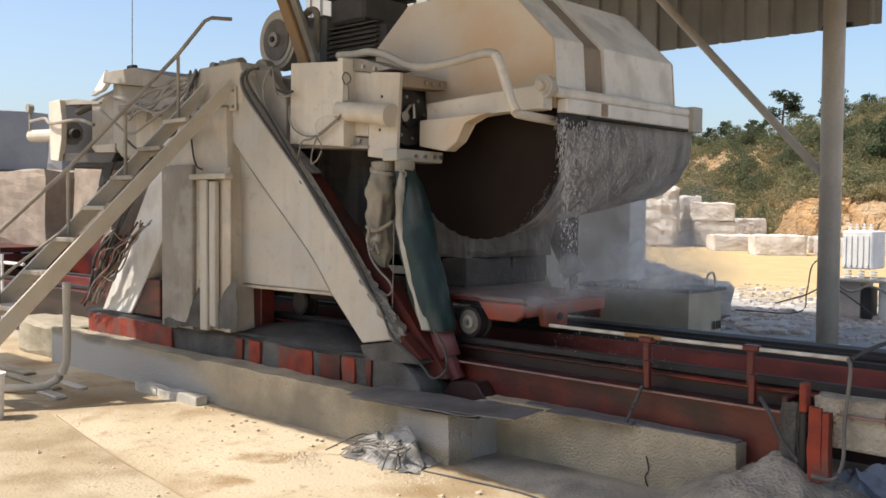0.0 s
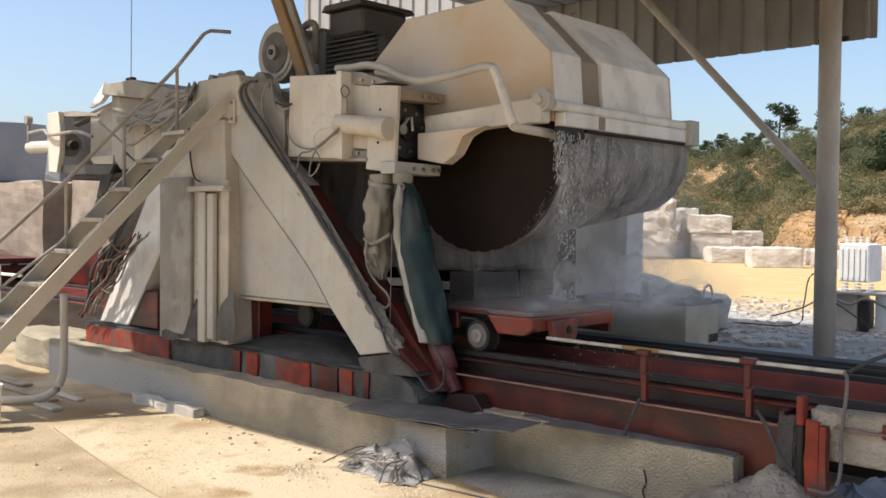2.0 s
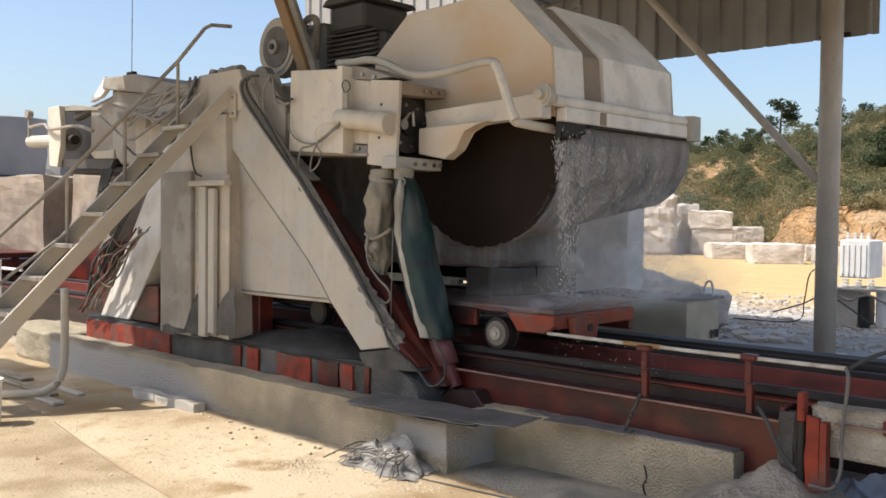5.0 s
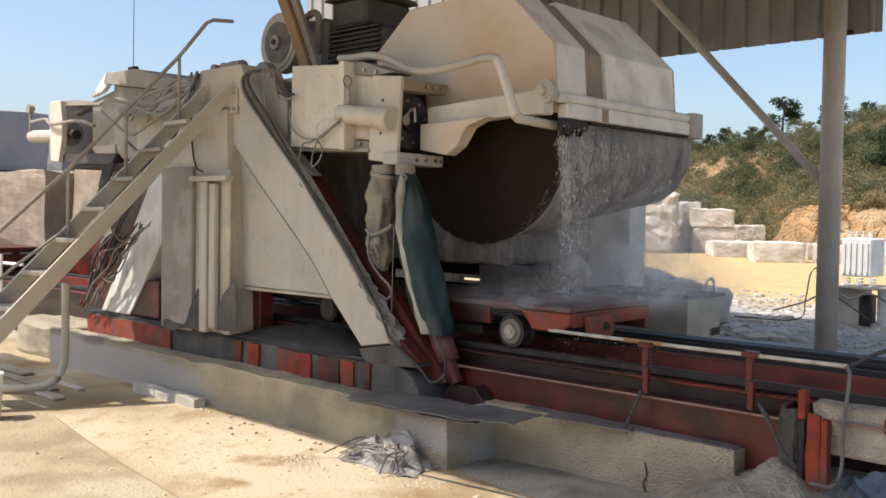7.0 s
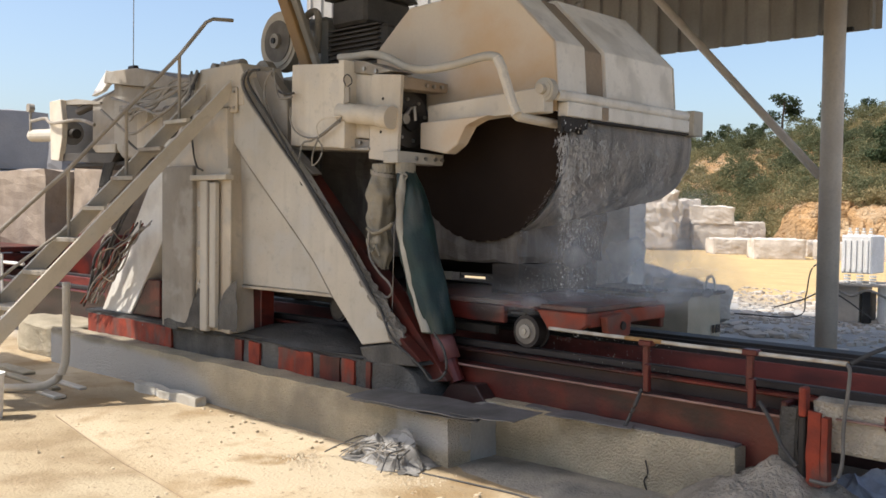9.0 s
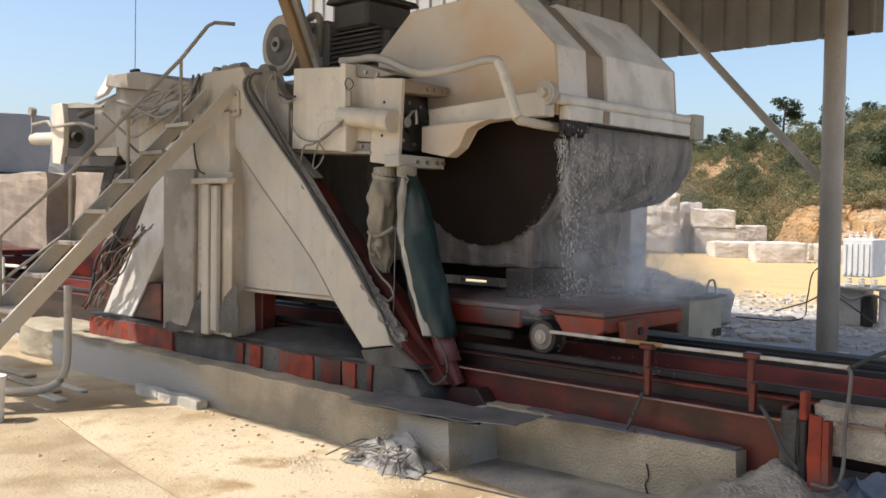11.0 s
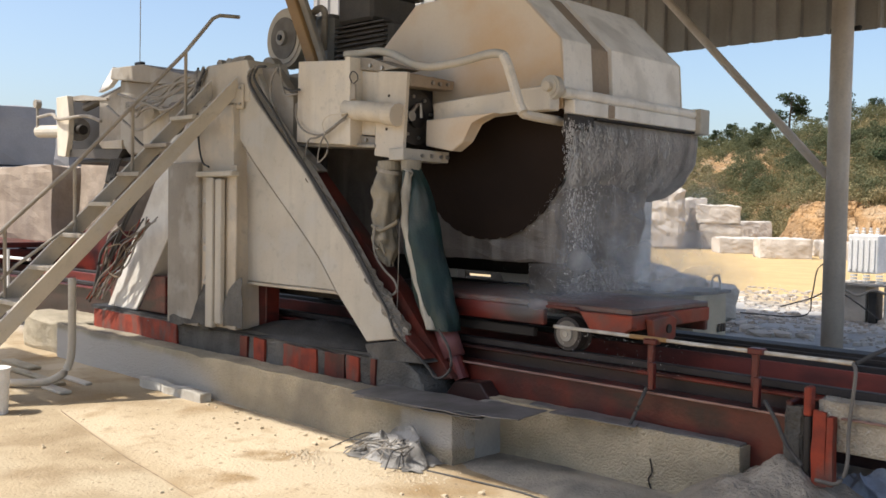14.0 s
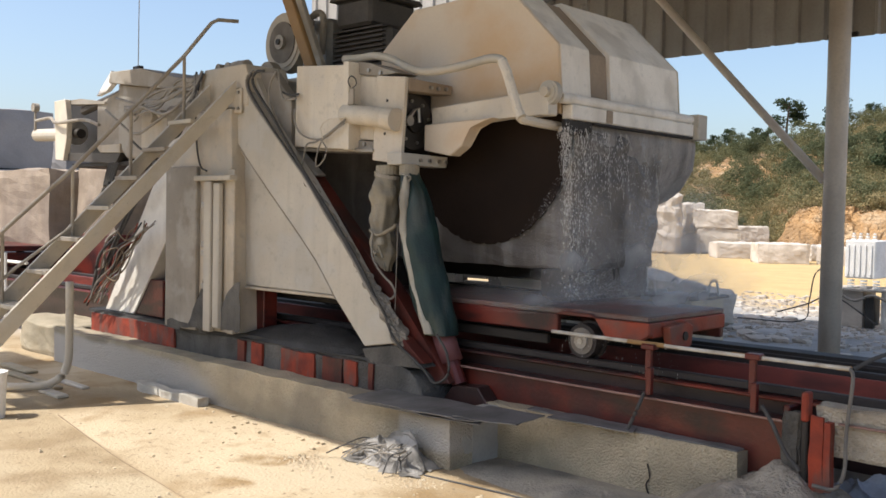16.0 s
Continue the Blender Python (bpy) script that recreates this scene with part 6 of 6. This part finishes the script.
def stone_pile():
    # x, y, length along x, depth along y, bottom, height, tilt, kind
    rows = [(-24.72, 41.04, 2.85, 2.28, 0, 3.02, 0.22), (-23.99, 43.83, 1.1, 0.88, 0, 2.53, 0.12), (-22.73, 44.01, 2.1, 1.68, 0, 1.28, 0.07), (-22.76, 43.95, 2.1, 1.68, 1.28, 0.91, 0.09), (-22.82, 47.98, 1.69, 1.35, 0, 1.39, 0.08), (-19.56, 39.71, 1.96, 1.57, 0, 0.7, 0.07), (-16.22, 36.87, 2.03, 1.62, 0, 0.81, 0.06), (-16.16, 40.35, 0.68, 0.55, 0, 0.71, 0.09)]
    turns = (30, 52, 36, 33, 48, 40, 35, 50)
    for i, (x, y, l, d, b, h, amp) in enumerate(rows):
        block = solo("stone_block", rough_box(-l / 2, l / 2, -d / 2, d / 2, 0, h, 14, amp * 0.8, 2.3, i * 3.1), GRANITE_DRY, (0, 0, 0), "sunlit pale quarried granite block", "stone block", "quarried blocks in the yard")
        block.location, block.rotation_euler.z = (x, y, b), radians(turns[i])
    for i, (x, y, l, d, b, h, amp) in enumerate([(-14.3, 38.0, 1.3, 1.2, 0, 0.7, 0.08), (-12.6, 38.5, 1.7, 1.2, 0, 0.9, 0.06), (-10.6, 38.0, 1.6, 1.2, 0, 0.8, 0.06)]):
        solo("stone_block", rough_box(x - l / 2, x + l / 2, y - d / 2, y + d / 2, b, b + h, 5, amp, 0.7, i * 3.1), GRANITE_DRY, (x, y, b), "sunlit pale quarried granite block", "stone block", "quarried blocks in the yard")
    # grey blocks and red trolley to the far left
    for i, (x, y, l, d, b, h) in enumerate([(-25.5, 9.6, 2.6, 2.4, 0.0, 2.65), (-25.4, 9.6, 2.2, 2.2, 2.65, 1.5), (-27.5, 12.9, 3.0, 2.6, 0.0, 2.7), (-27.0, 12.8, 2.8, 2.4, 2.7, 1.35), (-27.5, 16.2, 3.0, 2.8, 0.0, 2.8), (-27.2, 16.2, 2.6, 2.4, 2.8, 1.2)]):
        solo("stone_block", rough_box(x - l / 2, x + l / 2, y - d / 2, y + d / 2, b, b + h, 4, 0.08, 0.9, 40 + i), GRANITE_GREY, (x, y, b), "grey quarried granite block in a stack", "stone block", "stacked grey blocks")
    t = thing("block_trolley", (-16.5, 5.7, 0.75), "dusty red rail trolley under a tan stone block", "trolley")
    part("deck", box(-18.6, -14.3, 5.0, 7.45, 1.02, 1.1), RED, t)
    part("side_beam", box(-18.6, -14.3, 5.0, 5.1, 0.80, 1.0), RED, t)
    part("end_beam", box(-14.4, -14.3, 5.1, 7.45, 0.8, 1.0), RED, t)
    for x in (-17.8, -15.2):
        for y in (5.25, 6.15):
            w = part("wheel", disc((x, y, 0.865), 0.115, 0.045, "y", 24), RAIL, t)
    solo("granite_block", rough_box(-18.2, -14.4, 6.25, 7.4, 1.1, 2.3, 9, 0.05, 1.6, 8), GRANITE_TAN, (-16.2, 6.8, 1.1), "tan weathered granite block on a red trolley", "stone block")
    solo("granite_block", rough_box(-14.2, -13.0, 6.6, 7.6, 1.3, 2.35, 9, 0.05, 1.6, 12), GRANITE_TAN, (-13.9, 7, 1.3), "tan granite block beside the red trolley", "stone block")
    solo("block_stand", box(-14.25, -12.95, 6.5, 7.7, 0, 1.3), RED, (-13, 7, 0), "red steel stand under a granite block", "stand")
    r = thing("yard_fence", (-13, 4.2, 0), "low white pipe rail beside the track", "rail")
    part("rail", tube([(-16, 4.7, 0.98), (-11.9, 4.9, 0.98)], 0.02), WHITE, r)
    for x in (-15.2, -13.6, -12.2):
        part("post", tube([(x, 4.75, 0), (x, 4.75, 1.1)], 0.02), WHITE, r)


GRANITE_GREY = mat("grey_granite", (0.30, 0.29, 0.29), (0.24, 0.235, 0.24), 0.95, 0, 1.5, 30, 0.5, vary=0.12)
stone_pile()


# ---- hill with woods ----
LEAF_WOOD = leaf_mat("wood_foliage", (0.07, 0.088, 0.045), (0.125, 0.135, 0.068), (0.21, 0.195, 0.10))


def ridge(az):
    pts = ((-60, 4), (10, 13.0), (16, 12.0), (18.5, 10.9), (21, 9.6), (23.5, 8.6), (26, 8.2), (28.5, 7.4), (32, 6.0), (40, 2.5), (55, 1.0), (120, 0))
    for (a, h), (b, k) in zip(pts, pts[1:]):
        if a <= az <= b:
            return h + (k - h) * (az - a) / (b - a)
    return 0


def hill_z(x, y):
    r, az = math.hypot(x, y), math.degrees(math.atan2(-x, y))
    s = min(1, max(0, (r - 54) / 42))
    s = s * s * (3 - 2 * s)
    z = s * ridge(az) + (1.3 * noise.noise(Vector((x * 0.06, y * 0.06, 1)))) * s
    if az < 24.0:
        e = min(1, max(0, (24.0 - az) / 1.2))
        c = min(1, max(0, (r - 51) / 2.0))
        z += e * c * 2.4 * (1 - s)
    return z - 0.1


def hill():
    bm = bmesh.new()
    rs = [49, 50.5] + [50.8 + 0.2 * i for i in range(16)] + [54] + [54 + 1.8 * i for i in range(1, 34)] + [130, 170]
    azs = [-50 + 2.0 * i for i in range(27)] + [4 + 0.25 * i for i in range(145)] + [42, 46, 52, 60]
    g = []
    for az in azs:
        row = []
        for r in rs:
            x, y = -r * math.sin(radians(az)), r * math.cos(radians(az))
            w = (0.5 * noise.noise(Vector((x * 0.5, y * 0.5, 2))) + 0.35 * noise.noise(Vector((x * 1.7, y * 1.7, r * 0.6))) + 0.3 * noise.noise(Vector((x * 3.6, y * 3.6, r * 1.9)))) if 50 < r < 55 else 0
            row.append(bm.verts.new((x + w, y - abs(w), hill_z(x, y) + w)))
        g.append(row)
    for a, b in zip(g, g[1:]):
        for j in range(len(rs) - 1):
            bm.faces.new((a[j], a[j + 1], b[j + 1], b[j]))
    soil = mat("hill_soil", (0.42, 0.25, 0.11), (0.27, 0.17, 0.085), 0.95, 0, 0.9, 5, 1.0, (0.55, 0.42, 0.27), 0.7, (1.1, 1.1, 0.35), relief=0.3)
    solo("hill", bm, soil, (0, 0, 0), "hillside with a cut bank of orange soil", "hill", kind="structure")


def clump(verts, faces, c, r, rnd, n, leaf):
    for _ in range(n):
        d = Vector((rnd.gauss(0, 1), rnd.gauss(0, 1), rnd.gauss(0, 1))).normalized()
        p = c + Vector((d.x * r, d.y * r, d.z * r * 0.8)) * (0.55 + 0.5 * rnd.random())
        u = Vector((rnd.gauss(0, 1), rnd.gauss(0, 1), rnd.gauss(0, 1))).normalized()
        w = u.cross(d).normalized() if abs(u.dot(d)) < 0.99 else Vector((1, 0, 0))
        u = w.cross(d + u * 0.5).normalized()
        s = leaf * (0.6 + 0.8 * rnd.random())
        i = len(verts)
        verts += [p - u * s, p + w * s * 0.7, p + u * s, p - w * s * 0.7 + d * s * 0.4]
        faces += [(i, i + 1, i + 2), (i, i + 2, i + 3)]


def stuff_mesh(name, verts, faces, m, label, category):
    me = bpy.data.meshes.new(name)
    me.from_pydata([tuple(v) for v in verts], [], faces)
    me.materials.append(m)
    return tagged(new(name, me), label, category, "", "stuff")


def woods():
    rnd = random.Random(5)
    verts, faces = [], []
    for _ in range(2000):
        az = rnd.uniform(13, 33)
        r = rnd.uniform(53.6, 98)
        x, y = -r * math.sin(radians(az)), r * math.cos(radians(az))
        patch = noise.noise(Vector((x * 0.13, y * 0.13, 9)))
        if patch < -0.22 or (az < 23.5 and r < 54.0 and rnd.random() < 0.5):
            continue
        z = hill_z(x, y)
        h = rnd.uniform(0.5, 1.3)
        for k in range(3):
            q = Vector((x + rnd.gauss(0, h * 0.4), y + rnd.gauss(0, h * 0.4), z + h * rnd.uniform(0.2, 0.8)))
            clump(verts, faces, q, h * rnd.uniform(0.35, 0.6), rnd, 64, 0.055)
    stuff_mesh("hill_scrub", verts, faces, LEAF, "green and yellowing scrub on the hillside", "scrub")
    verts, faces = [], []
    for _ in range(420):
        az = rnd.uniform(13, 33)
        r = rnd.uniform(56, 97)
        x, y = -r * math.sin(radians(az)), r * math.cos(radians(az))
        if noise.noise(Vector((x * 0.09, y * 0.09, 4))) < -0.05:
            continue
        z = hill_z(x, y)
        h = rnd.uniform(1.2, 2.4)
        for k in range(9):
            q = Vector((x + rnd.gauss(0, h * 0.28), y + rnd.gauss(0, h * 0.28), z + h * (0.35 + 0.65 * k / 9)))
            clump(verts, faces, q, h * (0.36 - 0.022 * k) * rnd.uniform(0.7, 1.1), rnd, 70, 0.055)
    stuff_mesh("hill_woods", verts, faces, LEAF_WOOD, "dark green tree crowns on the hillside", "woods")


def pine(x, y, h, seed):
    rnd = random.Random(seed)
    z = hill_z(x, y)
    t = thing("pine_tree", (x, y, z), "dark green pine standing above the scrub", "tree", "pines on the hill")
    part("trunk", tube([(x, y, z - 0.3), (x + 0.08 * h * rnd.random(), y, z + h * 0.5), (x + 0.05 * h, y, z + h * 0.96)], 0.035 * h, 8, 0.012 * h), BARK, t)
    verts, faces = [], []
    lim = []
    for k in range(11):
        f = 0.45 + 0.5 * k / 11
        a = rnd.random() * math.tau
        ln = h * (0.38 - 0.25 * (f - 0.45)) * rnd.uniform(0.7, 1.1)
        p0 = Vector((x + 0.05 * h * f, y, z + h * f))
        p1 = p0 + Vector((math.cos(a) * ln, math.sin(a) * ln, 0.10 * ln))
        lim.append(tube([p0, p1], 0.012 * h, 5, 0.004 * h))
        for s in (0.45, 0.75, 1.0):
            clump(verts, faces, p0.lerp(p1, s) + Vector((0, 0, 0.03 * h)), h * 0.10, rnd, 34, h * 0.028)
    clump(verts, faces, Vector((x + 0.05 * h, y, z + h * 0.97)), h * 0.1, rnd, 40, h * 0.028)
    part("limbs", join(*lim), BARK, t)
    me = bpy.data.meshes.new("crown")
    me.from_pydata([tuple(v - Vector((x, y, z))) for v in verts], [], faces)
    me.materials.append(LEAF_DARK)
    c = new("crown", me)
    c.parent = t


hill()
woods()
for i, (az, r, h) in enumerate(((23.6, 88, 4.4), (21.3, 90, 2.2), (20.9, 92, 3.6), (22.2, 91, 1.8), (26.6, 93, 2.6), (27.6, 92, 2.2), (25.4, 93, 2.4), (28.6, 92, 1.9), (19.2, 93, 2.5), (24.6, 92, 2.2), (16.8, 60, 5.0), (15.8, 58, 6.0), (17.6, 62, 4.2), (16.2, 63, 5.0))):
    pine(-r * math.sin(radians(az)), r * math.cos(radians(az)), h, 100 + i)


# ---- loose things in front ----
BLUE = mat("pale_blue_plastic", (0.36, 0.40, 0.48), (0.28, 0.31, 0.38), 0.5, 0, 8, 60, 0.3)
CHIP = mat("pale_stone_chip", (0.56, 0.46, 0.32), (0.46, 0.37, 0.25), 0.95, 0, 8, 60, 0.4)

SEAM = mat("earth_filled_seam", (0.30, 0.22, 0.135), (0.22, 0.16, 0.10), 0.95, 0, 8, 60, 0.3)
# pale tone stands in for sunlight on the concrete strip
STRIP = mat("sunlit_pale_strip", (0.60, 0.56, 0.48), (0.44, 0.41, 0.35), 0.9, 0, 6, 50, 0.4, (0.26, 0.23, 0.19), 0.5, (4, 4, 4))


def foreground():
    t = thing("steel_sheet", (-4.3, 4.6, 0.38), "bent dark steel sheet lying over the kerb", "steel sheet")
    def plate(pts, z, th, sd):
        out = []
        for i, p in enumerate(pts):
            q = pts[(i + 1) % len(pts)]
            n = max(2, int(math.hypot(q[0] - p[0], q[1] - p[1]) / 0.035))
            for k in range(n):
                x, y = p[0] + (q[0] - p[0]) * k / n, p[1] + (q[1] - p[1]) * k / n
                w = noise.noise_vector(Vector((x * 9, y * 9, sd))) * 0.018 + noise.noise_vector(Vector((x * 31, y * 31, sd))) * 0.006
                out.append((x + w.x, y + w.y))
        b = prism(out, z, z + th, 0, "z")
        bmesh.ops.triangulate(b, faces=[f for f in b.faces if len(f.verts) > 4])
        for v in b.verts:
            v.co.z += 0.012 * noise.noise(Vector((v.co.x * 3, v.co.y * 3, sd)))
        return b
    part("sheet", plate([(-5.0, 4.30), (-4.0, 4.36), (-3.88, 4.42), (-4.1, 4.78), (-5.05, 4.74)], 0.389, 0.006, 1.0), SHEET, t)
    part("sheet", plate([(-4.05, 4.38), (-3.62, 4.50), (-3.66, 4.84), (-4.1, 4.80)], 0.402, 0.006, 2.0), SHEET, t)
    part("sheet", plate([(-3.66, 4.86), (-3.05, 4.92), (-3.1, 5.04), (-3.65, 5.02)], 0.388, 0.006, 3.0), SHEET, t)
    part("sheet", plate([(-4.96, 4.31), (-4.3, 4.35), (-3.86, 4.42), (-4.0, 4.7), (-4.9, 4.7)], 0.372, 0.006, 4.0), SHEET, t)
    t = thing("concrete_strip", (-7.5, 4.38, 0), "concrete strip coloured pale for sunlight at the kerb's foot", "concrete strip")
    part("strip", rough_box(-8.05, -6.98, 4.31, 4.43, 0, 0.085, 12, 0.025, 5), STRIP, t)
    solo("plastic_sack", cloth_heap(-4.55, 4.33), PLASTIC, (-4.5, 4.3, 0), "crumpled grey plastic sacking dumped at the kerb", "sacking")
    rnd = random.Random(8)
    for k in range(18):
        p = Vector((-4.55 + rnd.uniform(-0.2, 0.2), 4.28 + rnd.uniform(-0.1, 0.1), 0.08))
        q = p + Vector((rnd.uniform(-0.55, 0.25), rnd.uniform(-0.2, 0.12), -0.05))
        solo("strap", tube(curve([p + Vector((0.1, 0, 0.08)), p + Vector((0, 0, 0.06 * rnd.random())), p.lerp(q, 0.5) + Vector((0, 0, 0.06)), q]), 0.005, 5), CABLE if k % 3 else CABLE_DARK, q, "loose grey strap trailing from the sacking", "strap", "straps")
    # chips of stone
    for k in range(34):
        x = rnd.uniform(-7.2, -3.6)
        y = 4.42 - abs(rnd.gauss(0, 0.16)) - 0.02 - 0.04 * (x + 7)
        s = rnd.uniform(0.006, 0.02) * (1.5 if rnd.random() < 0.12 else 1)
        solo("stone_chip", rough_box(x - s, x + s * 1.2, y - s, y + s, -0.004, s * 0.9, 1, s * 0.5, 20, k), CHIP, (x, y, 0), "small chip of stone on the ground", "stone chip", "stone chips")
    verts, faces = [], []
    for k in range(1000):
        u = rnd.random()
        x = -5.15 + 1.14 * u + rnd.gauss(0, 0.05)
        y = 3.98 + -0.20 * min(1, u * 2.2) + 0.39 * max(0, u - 0.45) / 0.55 + rnd.gauss(0, 0.06 + 0.05 * u)
        q = rnd.uniform(0.003, 0.013) * (1.8 if rnd.random() < 0.08 else 1)
        i = len(verts)
        verts += [(x + q * dx * rnd.uniform(0.7, 1.3), y + q * dy * rnd.uniform(0.7, 1.3), q * dz * rnd.uniform(0.6, 1.0)) for dx, dy, dz in ((1, 0, 0), (0, 1, 0), (-1, 0, 0), (0, -1, 0), (0.2, 0.1, 1.2))]
        faces += [(i, i + 1, i + 4), (i + 1, i + 2, i + 4), (i + 2, i + 3, i + 4), (i + 3, i, i + 4)]
    stuff_mesh("grit", verts, faces, CHIP, "ridge of loose grit along the kerb", "grit")
    for k in range(40):
        x, y = rnd.uniform(-8, -3.2), rnd.uniform(2.6, 4.1)
        s = rnd.uniform(0.005, 0.014)
        solo("stone_chip", rough_box(x - s, x + s * 1.2, y - s, y + s, -0.003, s, 1, s * 0.5, 20, k), CHIP, (x, y, 0), "small chip of stone on the ground", "stone chip", "stone chips")
    for k in range(170):
        x, y = rnd.uniform(-11.5, -3.0), rnd.uniform(12.6, 20.5)
        s = rnd.uniform(0.03, 0.11)
        solo("rubble_stone", rough_box(x - s * 1.4, x + s * 1.4, y - s, y + s, -0.03, s * 0.7, 1, s * 0.5, 6, k), GRANITE_DRY, (x, y, 0), "broken slab of pale waste stone", "rubble stone", "waste stone")
    verts, faces = [], []
    for k in range(2200):
        x, y = rnd.uniform(-12, -2.6), 12.7 + 8.5 * rnd.random() ** 1.2
        q = rnd.uniform(0.012, 0.055)
        i, a = len(verts), rnd.random() * math.tau
        c, d = math.cos(a) * q, math.sin(a) * q
        h = q * rnd.uniform(0.25, 0.7)
        for e, w in ((-0.03, 1.0), (h, 0.8)):
            verts += [(x + (c * 1.5 - d) * w, y + (d * 1.5 + c) * w, e), (x + (-c * 1.2 - d) * w, y + (-d * 1.2 + c) * w, e), (x + (-c * 1.4 + d) * w, y + (-d * 1.4 - c) * w, e + (e > 0) * rnd.uniform(0, h)), (x + (c + d) * w, y + (d - c) * w, e)]
        faces += [(i + 4, i + 5, i + 6, i + 7)] + [(i + p, i + (p + 1) % 4, i + 4 + (p + 1) % 4, i + 4 + p) for p in range(4)]
    stuff_mesh("rubble", verts, faces, GRANITE_DRY, "scatter of broken waste stone behind the track", "rubble")
    for i, (a, b) in enumerate((((-8.9, 3.95), (-8.35, 4.0)), ((-9.6, 3.75), (-8.5, 3.72)), ((-8.5, 3.6), (-8.1, 3.75)), ((-10.2, 3.9), (-9.5, 3.7)))):
        solo("waste_slat", box(min(a[0], b[0]), max(a[0], b[0]), a[1], a[1] + 0.07 + 0.02 * i, 0.0, 0.03), CONCRETE if i % 2 else PAINT_PALE, (a[0], a[1], 0), "thin strip of waste stone on the ground", "stone strip", "waste strips")
    b = thing("bucket", (-7.7, 2.9, 0), "white plastic drum standing at the stair", "drum")
    part("wall", tube([(-7.72, 2.90, 0), (-7.72, 2.90, 0.36)], 0.10, 20, 0.115), WHITE, b)
    part("rim", disc((-7.72, 2.90, 0.36), 0.122, 0.012, "z", 20), WHITE, b)
    solo("floor_joint", tube(curve([(-7.466, 3.329, 0.002), (-6.574, 3.163, 0.002), (-5.865, 3.040, 0.002), (-5.333, 2.973, 0.002), (-4.737, 2.892, 0.002)]), 0.005, 5), SEAM, (-6, 3.2, 0), "open joint in the cement floor", "joint", kind="structure")
    h = solo("blue_sheet", cloth_heap(0, 0), BLUE, (0, 0, 0), "crumpled pale blue plastic sheet under the track's end", "plastic sheet")
    h.location = (-1.86, 5.62, 0.02)
    solo("ground_cable", tube(curve([(-4.2, 4.28, 0.006), (-3.8, 4.33, 0.008), (-3.4, 4.36, 0.006), (-3.0, 4.25, 0.008)]), 0.007, 6), CABLE_DARK, (-3.6, 4.3, 0), "dark cable lying along the floor", "cable")


def cloth_heap(cx, cy):
    bm = bmesh.new()
    n = 30
    g = []
    for i in range(n):
        row = []
        for j in range(n):
            u, v = i / (n - 1) * 2 - 1, j / (n - 1) * 2 - 1
            r = math.hypot(u, v)
            z = max(0.0, 0.24 * (1 - r ** 1.5)) * (0.75 + 0.8 * noise.noise(Vector((u * 2.2, v * 2.2, 4)))) + 0.05 * noise.noise(Vector((u * 6, v * 6, 8))) * max(0, 1.1 - r)
            w = noise.noise_vector(Vector((u * 3, v * 3, 1))) * 0.08
            row.append(bm.verts.new((cx + u * 0.34 + w.x, cy + v * 0.17 + w.y, max(0.004, z + 0.01))))
        g.append(row)
    for a, b in zip(g, g[1:]):
        for j in range(n - 1):
            bm.faces.new((a[j], a[j + 1], b[j + 1], b[j]))
    return bm


foreground()


# ---- what moves ----
def motions():
    # the trolley creeps towards the open end of the track with its block
    def travel(s):
        knots = ((0.0, -1.00), (1.5, -0.92), (3.5, -0.81), (7.0, -0.59), (9.0, -0.455), (12.5, -0.23), (14.5, -0.11), (16.0, 0.0))
        for (a, p), (b, q) in zip(knots, knots[1:]):
            if a <= s <= b:
                return p + (q - p) * (s - a) / (b - a)
        return 0.0
    times = [0.0, 2.0, 4.0, 6.0, 8.0, 10.0, 12.0, 14.0, 16.0]
    for ob in (trolley, stone):
        home = ob.matrix_basis.copy()
        walk(ob, [(s, Matrix.Translation((travel(s), 0, 0)) @ home) for s in times])
    for w in WHEELS:
        home = w.location.copy()
        walk(w, [(s, Matrix.Translation(home) @ Matrix.Rotation(travel(s) / 0.115, 4, "Y")) for s in times])
    # blades turn
    home = spindle.matrix_basis.copy()
    walk(spindle, [(0.2 * k, home @ Matrix.Rotation(radians(71 * k), 4, "Y")) for k in range(81)])
    # mist drifts slowly about its place
    for i, ob in enumerate(MISTS):
        home = ob.matrix_basis.copy()
        rnd = random.Random(300 + i)
        walk(ob, [(float(k), Matrix.Translation((rnd.uniform(-0.07, 0.07), rnd.uniform(-0.07, 0.07), rnd.uniform(-0.04, 0.05))) @ home) for k in range(17)])
    # water flickers up and down in short strings
    for i, ob in enumerate(SPRAY):
        rnd = random.Random(50 + i)
        rows = []
        for k in range(81):
            rows.append((0.2 * k, Matrix.Translation((rnd.uniform(-0.01, 0.01), rnd.uniform(-0.03, 0.03), (-0.09 if k % 2 else 0.0) + rnd.uniform(-0.02, 0.02)) if i < 4
                                                       else (rnd.uniform(-0.02, 0.02), rnd.uniform(-0.02, 0.02), rnd.uniform(-0.012, 0.012)))))
        walk(ob, rows)


motions()
